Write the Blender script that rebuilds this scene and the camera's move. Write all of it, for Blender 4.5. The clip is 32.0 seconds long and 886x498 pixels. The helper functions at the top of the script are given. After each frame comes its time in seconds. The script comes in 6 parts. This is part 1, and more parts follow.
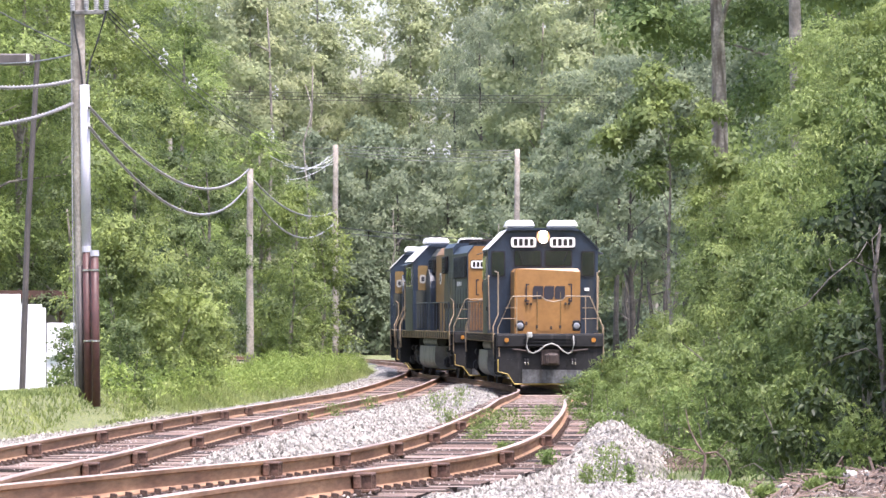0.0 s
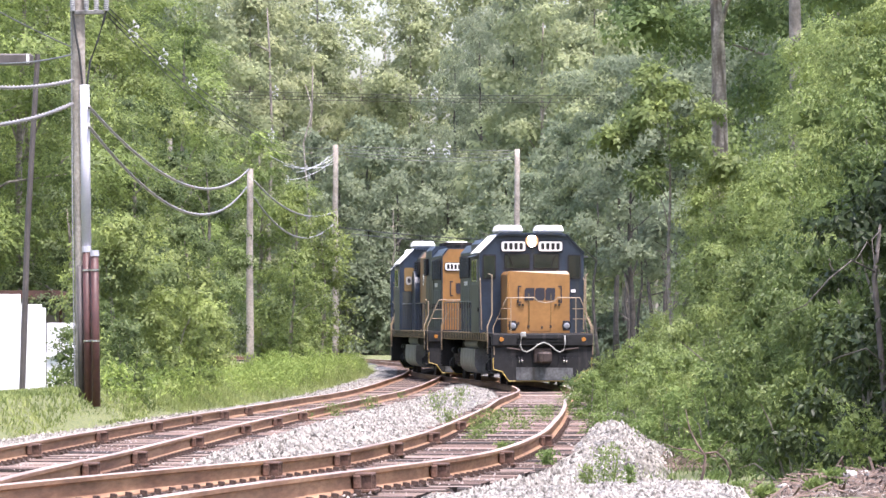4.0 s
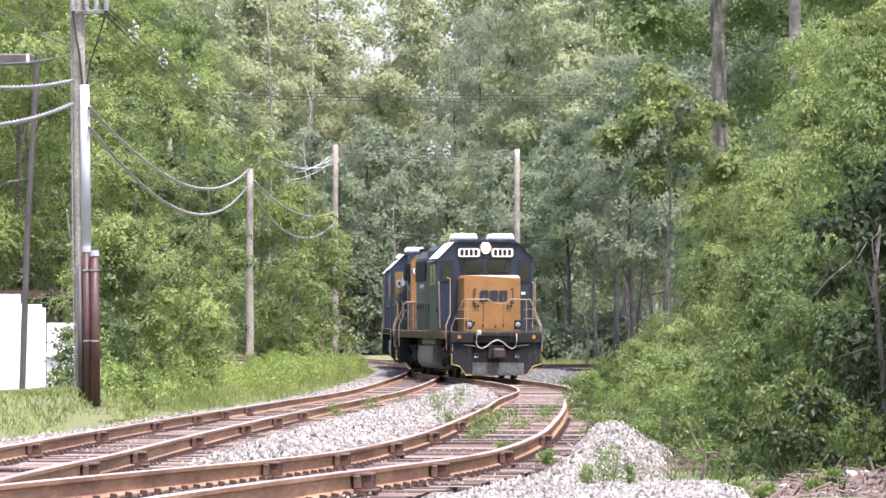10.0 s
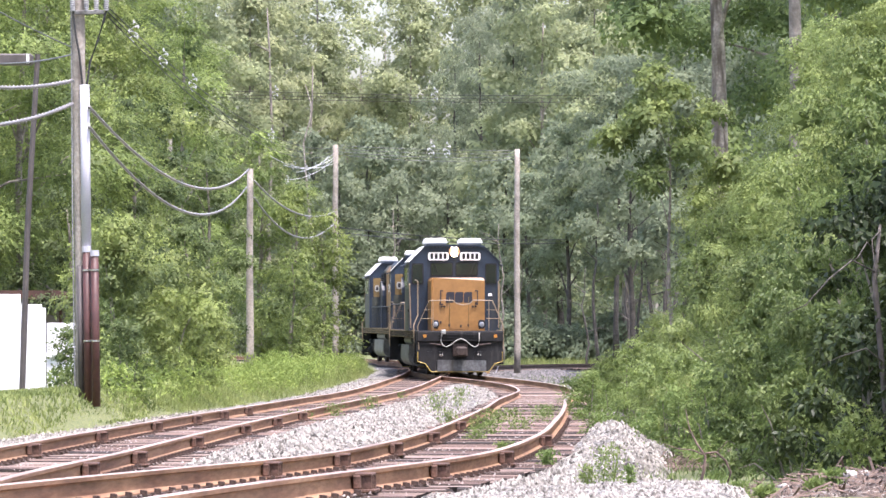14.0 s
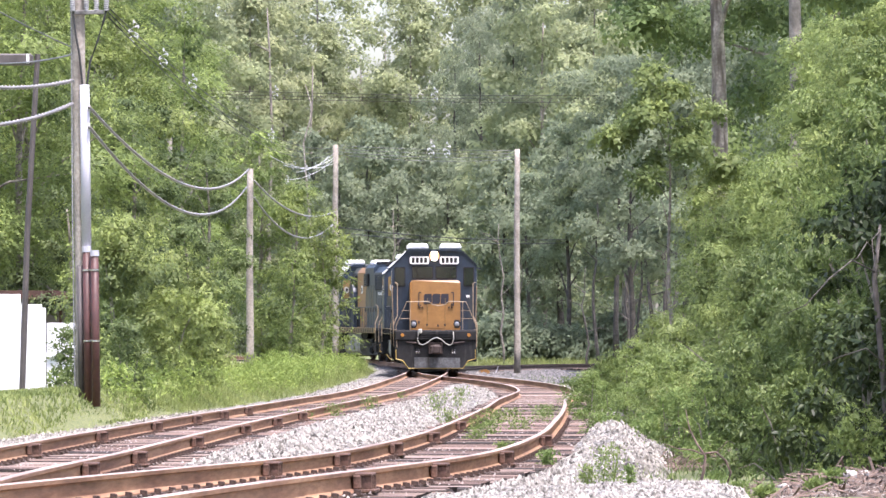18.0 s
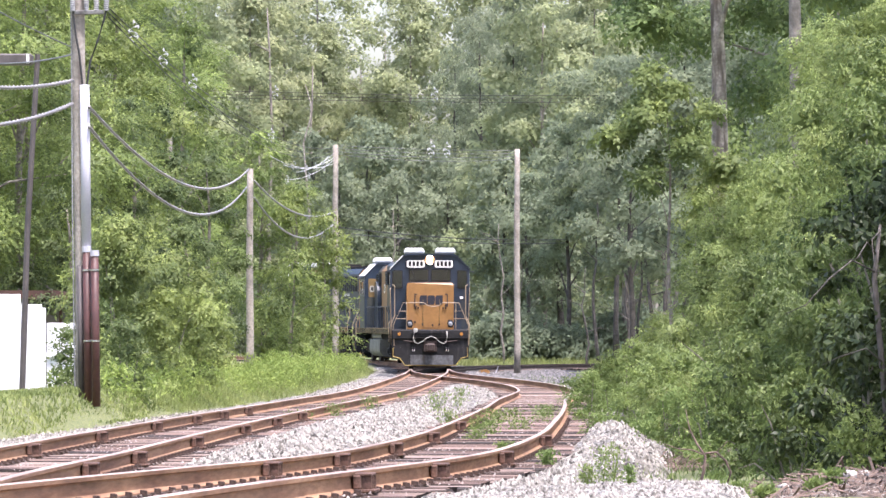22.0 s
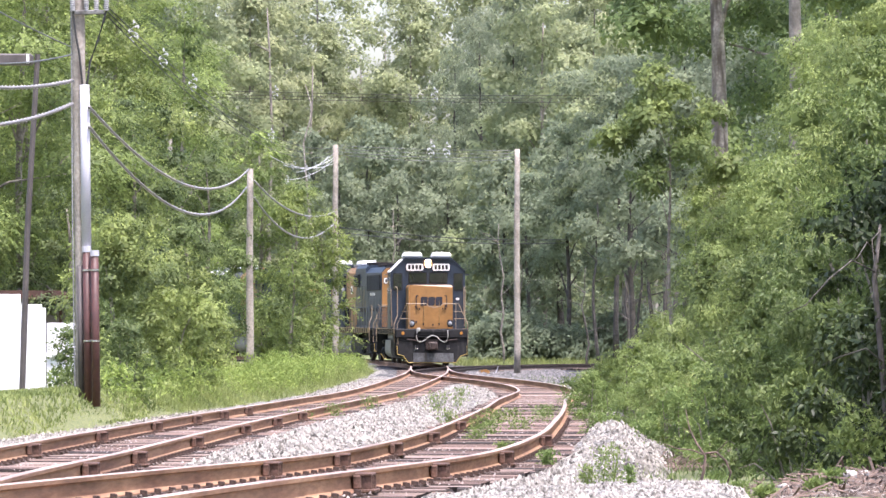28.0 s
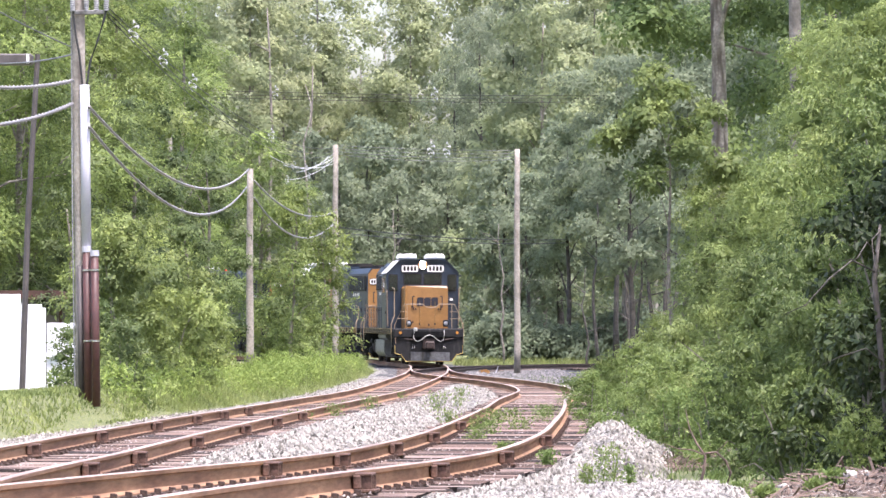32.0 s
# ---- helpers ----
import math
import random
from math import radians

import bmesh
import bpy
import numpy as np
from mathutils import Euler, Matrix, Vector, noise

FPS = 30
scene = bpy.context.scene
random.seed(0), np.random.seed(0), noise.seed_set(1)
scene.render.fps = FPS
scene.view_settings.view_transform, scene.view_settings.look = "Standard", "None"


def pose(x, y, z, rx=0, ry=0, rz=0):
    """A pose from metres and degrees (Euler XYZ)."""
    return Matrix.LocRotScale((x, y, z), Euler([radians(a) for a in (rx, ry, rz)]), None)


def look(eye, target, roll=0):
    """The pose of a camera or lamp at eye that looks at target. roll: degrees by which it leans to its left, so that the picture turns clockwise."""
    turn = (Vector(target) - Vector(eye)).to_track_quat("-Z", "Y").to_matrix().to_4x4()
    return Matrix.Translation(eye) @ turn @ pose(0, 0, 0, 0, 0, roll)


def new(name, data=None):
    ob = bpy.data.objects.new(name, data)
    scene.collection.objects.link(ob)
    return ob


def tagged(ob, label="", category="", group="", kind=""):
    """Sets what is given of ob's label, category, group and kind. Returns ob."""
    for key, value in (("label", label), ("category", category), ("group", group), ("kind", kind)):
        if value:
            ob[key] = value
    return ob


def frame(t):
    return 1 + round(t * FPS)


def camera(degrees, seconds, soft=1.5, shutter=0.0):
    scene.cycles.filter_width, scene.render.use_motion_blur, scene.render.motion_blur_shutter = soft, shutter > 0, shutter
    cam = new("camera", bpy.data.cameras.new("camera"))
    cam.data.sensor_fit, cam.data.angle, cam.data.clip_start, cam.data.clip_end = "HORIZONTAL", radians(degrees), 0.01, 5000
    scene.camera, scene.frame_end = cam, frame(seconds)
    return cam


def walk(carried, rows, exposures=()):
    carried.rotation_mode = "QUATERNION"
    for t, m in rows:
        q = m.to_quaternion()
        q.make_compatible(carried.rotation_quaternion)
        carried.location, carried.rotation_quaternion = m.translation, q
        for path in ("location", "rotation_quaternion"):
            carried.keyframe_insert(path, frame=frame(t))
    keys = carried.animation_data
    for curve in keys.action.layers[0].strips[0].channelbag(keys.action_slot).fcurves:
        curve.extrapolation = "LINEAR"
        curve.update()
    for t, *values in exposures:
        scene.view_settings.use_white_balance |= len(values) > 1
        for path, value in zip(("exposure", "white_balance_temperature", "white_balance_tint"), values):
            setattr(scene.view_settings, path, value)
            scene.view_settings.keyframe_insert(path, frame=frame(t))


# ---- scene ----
cam = camera(12.095, 32.0, soft=1.5)
EYE_Z = 2.0
walk(cam, [(0.0, pose(0, 0, EYE_Z, 90.945, 0, 0)), (32.0, pose(0, 0, EYE_Z, 90.945, 0, 0))],
     exposures=[(0.0, 1.74, 6240, 23), (32.0, 1.74, 6240, 23)])

# ---- world, sun ----
world = bpy.data.worlds.new("sky")
scene.world = world
world.use_nodes = True
wn = world.node_tree
sky = wn.nodes.new("ShaderNodeTexSky")
sky.sky_type = "NISHITA"
sky.sun_disc = False
sky.sun_elevation = radians(70)
sky.sun_rotation = radians(152)
sky.air_density, sky.dust_density, sky.ozone_density = 1.2, 4.0, 1.0
wn.links.new(sky.outputs[0], wn.nodes["Background"].inputs[0])
wn.nodes["Background"].inputs[1].default_value = 0.135
sun = new("sun", bpy.data.lights.new("sun", "SUN"))
sun.data.energy, sun.data.angle, sun.data.color = 2.3, radians(8), (1.0, 0.97, 0.92)
sun.matrix_world = look((10, -19, 60), (0, 0, 0))

# ---- materials ----


def mat(name, color, rough=0.7, metal=0.0, var=0.25, scale=6.0, bump=0.2, bscale=40.0, second=None, emit=0.0, stain=None,
        coat=0.0, along=None):
    m = bpy.data.materials.new(name)
    m.use_nodes = True
    t = m.node_tree
    b = t.nodes["Principled BSDF"]
    co = t.nodes.new("ShaderNodeTexCoord")
    n1 = t.nodes.new("ShaderNodeTexNoise")
    n1.inputs["Scale"].default_value, n1.inputs["Detail"].default_value = scale, 6
    n2 = t.nodes.new("ShaderNodeTexNoise")
    n2.inputs["Scale"].default_value, n2.inputs["Detail"].default_value = bscale, 4
    src = co.outputs["Object"]
    if along:
        ml = t.nodes.new("ShaderNodeMapping")
        ml.inputs["Scale"].default_value = along
        t.links.new(src, ml.inputs[0])
        src = ml.outputs[0]
    t.links.new(src, n1.inputs["Vector"])
    t.links.new(src, n2.inputs["Vector"])
    ramp = t.nodes.new("ShaderNodeValToRGB")
    lo = second or tuple(c * (1 - var) for c in color)
    hi = tuple(min(1, c * (1 + var * 0.6)) for c in color)
    e = ramp.color_ramp.elements
    e[0].position, e[0].color, e[1].position, e[1].color = 0.32, (*lo, 1), 0.68, (*hi, 1)
    t.links.new(n1.outputs["Fac"], ramp.inputs[0])
    mix = t.nodes.new("ShaderNodeMix")
    mix.data_type = "RGBA"
    mix.blend_type = "MULTIPLY"
    mix.inputs[0].default_value = min(1.0, var * 1.6)
    t.links.new(ramp.outputs[0], mix.inputs[6])
    grey = t.nodes.new("ShaderNodeValToRGB")
    grey.color_ramp.elements[0].position, grey.color_ramp.elements[1].position = 0.3, 0.65
    grey.color_ramp.elements[0].color = (0.45, 0.43, 0.4, 1)
    t.links.new(n2.outputs["Fac"], grey.inputs[0])
    t.links.new(grey.outputs[0], mix.inputs[7])
    out = mix.outputs[2]
    if stain:
        n3 = t.nodes.new("ShaderNodeTexNoise")
        n3.inputs["Scale"].default_value, n3.inputs["Detail"].default_value = stain[1], 5
        mp = t.nodes.new("ShaderNodeMapping")
        mp.inputs["Scale"].default_value = (1, 1, 0.18)
        t.links.new(co.outputs["Object"], mp.inputs[0])
        t.links.new(mp.outputs[0], n3.inputs["Vector"])
        r3 = t.nodes.new("ShaderNodeValToRGB")
        r3.color_ramp.elements[0].position, r3.color_ramp.elements[1].position = stain[2], min(0.98, stain[2] + 0.14)
        t.links.new(n3.outputs["Fac"], r3.inputs[0])
        m3 = t.nodes.new("ShaderNodeMix")
        m3.data_type = "RGBA"
        t.links.new(r3.outputs[0], m3.inputs[0])
        t.links.new(out, m3.inputs[6])
        m3.inputs[7].default_value = (*stain[0], 1)
        out = m3.outputs[2]
    t.links.new(out, b.inputs["Base Color"])
    b.inputs["Roughness"].default_value, b.inputs["Metallic"].default_value = rough, metal
    b.inputs["Coat Weight"].default_value = coat
    if bump:
        bp = t.nodes.new("ShaderNodeBump")
        bp.inputs["Strength"].default_value, bp.inputs["Distance"].default_value = bump, 0.02
        t.links.new(n2.outputs["Fac"], bp.inputs["Height"])
        t.links.new(bp.outputs[0], b.inputs["Normal"])
    if emit:
        b.inputs["Emission Color"].default_value = (1.0, 0.86, 0.66, 1) if emit > 1 else (1.0, 0.45, 0.2, 1)
        b.inputs["Emission Strength"].default_value = emit
    return m


def pieces_mat(name, ramp_colors, rough=0.85, island=True, bump=0.3, bscale=60.0, stretch=(1, 1, 1)):
    """Colour varied piece by piece, with grain."""
    m = bpy.data.materials.new(name)
    m.use_nodes = True
    t = m.node_tree
    b = t.nodes["Principled BSDF"]
    src = t.nodes.new("ShaderNodeNewGeometry" if island else "ShaderNodeObjectInfo")
    rnd = src.outputs["Random Per Island" if island else "Random"]
    ramp = t.nodes.new("ShaderNodeValToRGB")
    els = ramp.color_ramp.elements
    while len(els) < len(ramp_colors):
        els.new(0.5)
    for i, c in enumerate(ramp_colors):
        els[i].position, els[i].color = i / (len(ramp_colors) - 1), (*c, 1)
    t.links.new(rnd, ramp.inputs[0])
    co = t.nodes.new("ShaderNodeTexCoord")
    mp = t.nodes.new("ShaderNodeMapping")
    mp.inputs["Scale"].default_value = stretch
    n2 = t.nodes.new("ShaderNodeTexNoise")
    n2.inputs["Scale"].default_value, n2.inputs["Detail"].default_value = bscale, 5
    t.links.new(co.outputs["Object"], mp.inputs[0])
    t.links.new(mp.outputs[0], n2.inputs["Vector"])
    g = t.nodes.new("ShaderNodeValToRGB")
    g.color_ramp.elements[0].position, g.color_ramp.elements[1].position = 0.3, 0.7
    g.color_ramp.elements[0].color = (0.5, 0.48, 0.46, 1)
    t.links.new(n2.outputs["Fac"], g.inputs[0])
    mix = t.nodes.new("ShaderNodeMix")
    mix.data_type, mix.blend_type = "RGBA", "MULTIPLY"
    mix.inputs[0].default_value = 0.7
    t.links.new(ramp.outputs[0], mix.inputs[6])
    t.links.new(g.outputs[0], mix.inputs[7])
    t.links.new(mix.outputs[2], b.inputs["Base Color"])
    b.inputs["Roughness"].default_value = rough
    bp = t.nodes.new("ShaderNodeBump")
    bp.inputs["Strength"].default_value, bp.inputs["Distance"].default_value = bump, 0.02
    t.links.new(n2.outputs["Fac"], bp.inputs["Height"])
    t.links.new(bp.outputs[0], b.inputs["Normal"])
    return m


def leaf_mat(name, dark, mid, light, glow=0.4, rough=0.5):
    """Leaves: three greens leaf by leaf, shifted tree by tree and cloud by cloud, lit through."""
    m = bpy.data.materials.new(name)
    m.use_nodes = True
    t = m.node_tree
    b = t.nodes["Principled BSDF"]
    geo = t.nodes.new("ShaderNodeNewGeometry")
    ramp = t.nodes.new("ShaderNodeValToRGB")
    ramp.color_ramp.elements.new(0.5)
    for e, p, c in zip(ramp.color_ramp.elements, (0.0, 0.5, 1.0), (dark, mid, light)):
        e.position, e.color = p, (*c, 1)
    noi = t.nodes.new("ShaderNodeTexNoise")
    noi.inputs["Scale"].default_value = 0.55
    co = t.nodes.new("ShaderNodeTexCoord")
    t.links.new(co.outputs["Object"], noi.inputs["Vector"])
    add = t.nodes.new("ShaderNodeMath")
    add.operation = "MULTIPLY_ADD"
    t.links.new(noi.outputs["Fac"], add.inputs[0])
    add.inputs[1].default_value = 1.8
    add.inputs[2].default_value = -0.65
    a2 = t.nodes.new("ShaderNodeMath")
    a2.operation = "MULTIPLY_ADD"
    t.links.new(geo.outputs["Random Per Island"], a2.inputs[0])
    a2.inputs[1].default_value = 0.4
    t.links.new(add.outputs[0], a2.inputs[2])
    t.links.new(a2.outputs[0], ramp.inputs[0])
    info = t.nodes.new("ShaderNodeObjectInfo")
    hsv = t.nodes.new("ShaderNodeHueSaturation")
    hue = t.nodes.new("ShaderNodeMapRange")
    hue.inputs[3].default_value, hue.inputs[4].default_value = 0.494, 0.51
    t.links.new(info.outputs["Random"], hue.inputs[0])
    t.links.new(hue.outputs[0], hsv.inputs["Hue"])
    hsv.inputs["Saturation"].default_value = 1.06
    t.links.new(ramp.outputs[0], hsv.inputs["Color"])
    t.links.new(hsv.outputs[0], b.inputs["Base Color"])
    b.inputs["Roughness"].default_value = rough
    b.inputs["Specular IOR Level"].default_value = 0.25
    tr = t.nodes.new("ShaderNodeBsdfTranslucent")
    t.links.new(hsv.outputs[0], tr.inputs[0])
    mx = t.nodes.new("ShaderNodeMixShader")
    mx.inputs[0].default_value = glow
    t.links.new(b.outputs[0], mx.inputs[1])
    t.links.new(tr.outputs[0], mx.inputs[2])
    t.links.new(mx.outputs[0], t.nodes["Material Output"].inputs[0])
    return m


def gravel_mat(name, dark, mid, light, size):
    """Crushed stone: cells of their own tone, dark joints, rough relief."""
    m = bpy.data.materials.new(name)
    m.use_nodes = True
    t = m.node_tree
    p = t.nodes["Principled BSDF"]
    co = t.nodes.new("ShaderNodeTexCoord")
    vor = t.nodes.new("ShaderNodeTexVoronoi")
    vor.inputs["Scale"].default_value = 1 / size
    edge = t.nodes.new("ShaderNodeTexVoronoi")
    edge.feature = "DISTANCE_TO_EDGE"
    edge.inputs["Scale"].default_value = 1 / size
    big = t.nodes.new("ShaderNodeTexNoise")
    big.inputs["Scale"].default_value = 1.3
    for n in (vor, edge, big):
        t.links.new(co.outputs["Object"], n.inputs["Vector"])
    sep = t.nodes.new("ShaderNodeSeparateColor")
    t.links.new(vor.outputs["Color"], sep.inputs[0])
    ramp = t.nodes.new("ShaderNodeValToRGB")
    ramp.color_ramp.elements.new(0.5)
    for e, q, c in zip(ramp.color_ramp.elements, (0.0, 0.45, 1.0), (dark, mid, light)):
        e.position, e.color = q, (*c, 1)
    t.links.new(sep.outputs[0], ramp.inputs[0])
    er = t.nodes.new("ShaderNodeMapRange")
    er.inputs[1].default_value, er.inputs[2].default_value, er.inputs[3].default_value = 0.0, 0.16, 0.25
    t.links.new(edge.outputs["Distance"], er.inputs[0])
    br = t.nodes.new("ShaderNodeMapRange")
    br.inputs[1].default_value, br.inputs[2].default_value, br.inputs[3].default_value, br.inputs[4].default_value = 0.3, 0.7, 0.7, 1.1
    t.links.new(big.outputs["Fac"], br.inputs[0])
    mul = t.nodes.new("ShaderNodeMath")
    mul.operation = "MULTIPLY"
    t.links.new(er.outputs[0], mul.inputs[0])
    t.links.new(br.outputs[0], mul.inputs[1])
    mix = t.nodes.new("ShaderNodeMix")
    mix.data_type, mix.blend_type = "RGBA", "MULTIPLY"
    mix.inputs[0].default_value = 1.0
    t.links.new(ramp.outputs[0], mix.inputs[6])
    t.links.new(mul.outputs[0], mix.inputs[7])
    t.links.new(mix.outputs[2], p.inputs["Base Color"])
    p.inputs["Roughness"].default_value = 0.95
    bp = t.nodes.new("ShaderNodeBump")
    bp.inputs["Strength"].default_value, bp.inputs["Distance"].default_value = 0.9, 0.03
    t.links.new(edge.outputs["Distance"], bp.inputs["Height"])
    t.links.new(bp.outputs[0], p.inputs["Normal"])
    return m


M = {
    "gravel_bed": gravel_mat("gravel bed", (0.07, 0.062, 0.055), (0.24, 0.228, 0.2), (0.46, 0.45, 0.41), 0.045),
    "gravel_dark": gravel_mat("dark cinder bed", (0.03, 0.03, 0.03), (0.08, 0.08, 0.082), (0.17, 0.17, 0.17), 0.06),
    "stone": pieces_mat("ballast stone", [(0.055, 0.05, 0.042), (0.31, 0.29, 0.25), (0.48, 0.455, 0.4), (0.1, 0.09, 0.075), (0.6, 0.57, 0.51), (0.07, 0.062, 0.052)], bscale=25),
    "stone_pink": pieces_mat("pinkish loose stone", [(0.14, 0.1, 0.085), (0.42, 0.36, 0.33), (0.55, 0.51, 0.48), (0.25, 0.18, 0.15), (0.48, 0.4, 0.36)], bscale=25),
    "stone_dark": pieces_mat("dark stone", [(0.08, 0.078, 0.078), (0.19, 0.185, 0.185), (0.32, 0.31, 0.3), (0.12, 0.115, 0.11)], bscale=25),
    "soil": mat("soil with short grass", (0.17, 0.185, 0.075), 0.95, var=0.4, scale=14, bump=0.8, bscale=60, second=(0.1, 0.125, 0.045)),
    "rust": mat("rusty rail", (0.34, 0.203, 0.118), 0.85, var=0.4, scale=5, bump=0.3, bscale=30, second=(0.22, 0.115, 0.067), along=(1, 0.06, 1)),
    "rail_top": mat("worn rail head", (0.45, 0.355, 0.3), 0.5, 0.2, var=0.35, scale=4, bump=0.1, bscale=60, second=(0.32, 0.22, 0.17), along=(1, 0.06, 1)),
    "dark_iron": mat("dark oily iron", (0.055, 0.038, 0.032), 0.7, 0.2, var=0.4, scale=10, bump=0.3),
    "brace": mat("rusty cast iron", (0.15, 0.085, 0.062), 0.85, 0.1, var=0.5, scale=14, bump=0.4),
    "plate": mat("rusty tie plate", (0.085, 0.052, 0.04), 0.85, var=0.4, scale=20, bump=0.3),
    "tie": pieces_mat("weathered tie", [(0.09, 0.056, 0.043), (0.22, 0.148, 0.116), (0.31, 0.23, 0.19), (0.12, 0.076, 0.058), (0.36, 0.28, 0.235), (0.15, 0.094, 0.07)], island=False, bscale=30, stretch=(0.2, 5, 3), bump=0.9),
    "tie_side": mat("dark tie side", (0.035, 0.026, 0.022), 0.9, var=0.4, scale=9, bump=0.5),
    "edge_yellow": mat("bright safety yellow", (0.42, 0.3, 0.07), 0.55, var=0.3, scale=5, bump=0.05),
    "blue": mat("weathered dark blue paint", (0.019, 0.032, 0.054), 0.42, var=0.3, scale=1.4, bump=0.04, bscale=18, stain=((0.032, 0.036, 0.04), 2.5, 0.58)),
    # grey-green: weathered paint plus the lawn's reflection, put into the colour
    "blue_grey": mat("faded blue paint greened by lawn reflection", (0.038, 0.048, 0.048), 0.5, var=0.3, scale=1.2, bump=0.04, bscale=14, stain=((0.055, 0.058, 0.045), 2.2, 0.5)),
    "yellow": mat("orange-yellow paint", (0.275, 0.138, 0.04), 0.45, var=0.16, scale=1.7, bump=0.04, bscale=10, stain=((0.24, 0.12, 0.045), 3.5, 0.63)),
    "yellow_dull": mat("dirty yellow paint", (0.2, 0.13, 0.045), 0.6, var=0.3, scale=3, bump=0.05),
    "yellow_faded": mat("faded yellow lettering paint", (0.13, 0.105, 0.05), 0.6, var=0.5, scale=2.5, bump=0.05, stain=((0.045, 0.05, 0.045), 5.0, 0.5)),
    "handrail": mat("handrail paint", (0.3, 0.225, 0.145), 0.5, var=0.25, scale=6, bump=0.05),
    "handrail_dark": mat("dark handrail paint", (0.03, 0.04, 0.06), 0.5, var=0.25, scale=6, bump=0.05),
    "loco_black": mat("sooty black paint", (0.011, 0.011, 0.012), 0.85, var=0.4, scale=5, bump=0.12, bscale=22, stain=((0.035, 0.032, 0.03), 4.0, 0.6)),
    "loco_grey": mat("road-grimed tank steel", (0.19, 0.19, 0.18), 0.55, 0.2, var=0.35, scale=3, bump=0.1, stain=((0.07, 0.065, 0.06), 4.0, 0.55)),
    "plow": mat("worn grey steel", (0.13, 0.135, 0.14), 0.6, 0.3, var=0.45, scale=4, bump=0.12, bscale=15, stain=((0.035, 0.033, 0.03), 3.0, 0.5)),
    "white": mat("white enamel", (0.8, 0.8, 0.79), 0.4, var=0.08, scale=3, bump=0.02),
    "lamp_glass": mat("lamp lens", (0.34, 0.35, 0.37), 0.15, 0.4, var=0.1, bump=0.0),
    "amber": mat("amber lens", (0.4, 0.18, 0.04), 0.2, var=0.1, bump=0.0),
    "red": mat("red lens", (0.55, 0.04, 0.02), 0.2, var=0.1, bump=0.0),
    "glass": mat("dark cab glass", (0.02, 0.025, 0.022), 0.08, 0.0, var=0.2, scale=2, bump=0.0, coat=1.0),
    "headlight": mat("burning headlight", (1.0, 0.9, 0.75), 0.3, var=0.0, bump=0.0, emit=60.0),
    "glare_disc": mat("headlight glare disc", (0.3, 0.18, 0.1), 0.4, var=0.0, bump=0.0, emit=0.3),
    "chrome": mat("bright metal", (0.6, 0.6, 0.6), 0.25, 0.9, var=0.1, bump=0.0),
    "hose": mat("pale rubber hose", (0.35, 0.35, 0.32), 0.7, var=0.2, bump=0.1),
    "logo": mat("dark blue lettering", (0.022, 0.021, 0.03), 0.5, var=0.25, scale=6, bump=0.0),
    "pole": mat("weathered pole wood", (0.36, 0.325, 0.28), 0.9, var=0.35, scale=2.0, bump=0.5, bscale=16, stain=((0.2, 0.16, 0.13), 5.0, 0.6)),
    "pole_dark": mat("dark brown lamp post", (0.085, 0.074, 0.07), 0.6, var=0.25, scale=4, bump=0.1),
    "conduit": mat("brown-red painted pipe", (0.085, 0.034, 0.029), 0.55, var=0.25, scale=5, bump=0.06, stain=((0.3, 0.05, 0.03), 3.0, 0.7)),
    "pvc": mat("grey-white plastic guard", (0.44, 0.44, 0.48), 0.4, var=0.1, scale=3, bump=0.03),
    "cable": mat("grey stranded cable", (0.33, 0.33, 0.33), 0.55, 0.3, var=0.3, scale=20, bump=0.2),
    "wire": mat("black wire", (0.03, 0.03, 0.032), 0.6, var=0.2, bump=0.0),
    "wire_grey": mat("grey line wire", (0.14, 0.15, 0.15), 0.5, 0.3, var=0.2, bump=0.0),
    "insulator": mat("pale insulator", (0.5, 0.51, 0.52), 0.35, var=0.1, bump=0.0),
    "arrester": mat("grey polymer insulator", (0.34, 0.34, 0.35), 0.45, var=0.15, bump=0.0),
    "vinyl": mat("white vinyl panel", (0.86, 0.86, 0.88), 0.5, var=0.05, scale=1.5, bump=0.03),
    "shed_wall": mat("brown-grey shed siding", (0.17, 0.155, 0.14), 0.8, var=0.3, scale=3, bump=0.2),
    "shed_roof": mat("rust-brown roofing", (0.1, 0.05, 0.038), 0.8, var=0.35, scale=3, bump=0.3),
    "bark": mat("grey bark", (0.26, 0.235, 0.2), 0.95, var=0.45, scale=5, bump=1.0, bscale=14),
    "bark_dark": mat("dark bark", (0.1, 0.09, 0.08), 0.95, var=0.45, scale=5, bump=0.8, bscale=14),
    "cable_dark": mat("dark lashed cable", (0.25, 0.24, 0.235), 0.6, 0.1, var=0.3, scale=20, bump=0.2),
    "lashing": mat("bright lashing wire", (0.62, 0.62, 0.61), 0.45, 0.3, var=0.15, bump=0.0),
    "bark_pale": mat("pale bark", (0.38, 0.345, 0.3), 0.95, var=0.5, scale=5, bump=1.0, bscale=16, stain=((0.12, 0.1, 0.08), 5, 0.5)),
    "twig": mat("dead twig wood", (0.17, 0.12, 0.095), 0.9, var=0.35, scale=8, bump=0.4),
    "chips": pieces_mat("wood chips", [(0.045, 0.03, 0.024), (0.13, 0.088, 0.066), (0.25, 0.2, 0.165), (0.08, 0.058, 0.046), (0.4, 0.36, 0.32), (0.06, 0.042, 0.034)], bscale=30),
    "leaf_left": leaf_mat("locust leaves", (0.085, 0.117, 0.05), (0.21, 0.262, 0.09), (0.4, 0.475, 0.155), 0.42, 0.5),
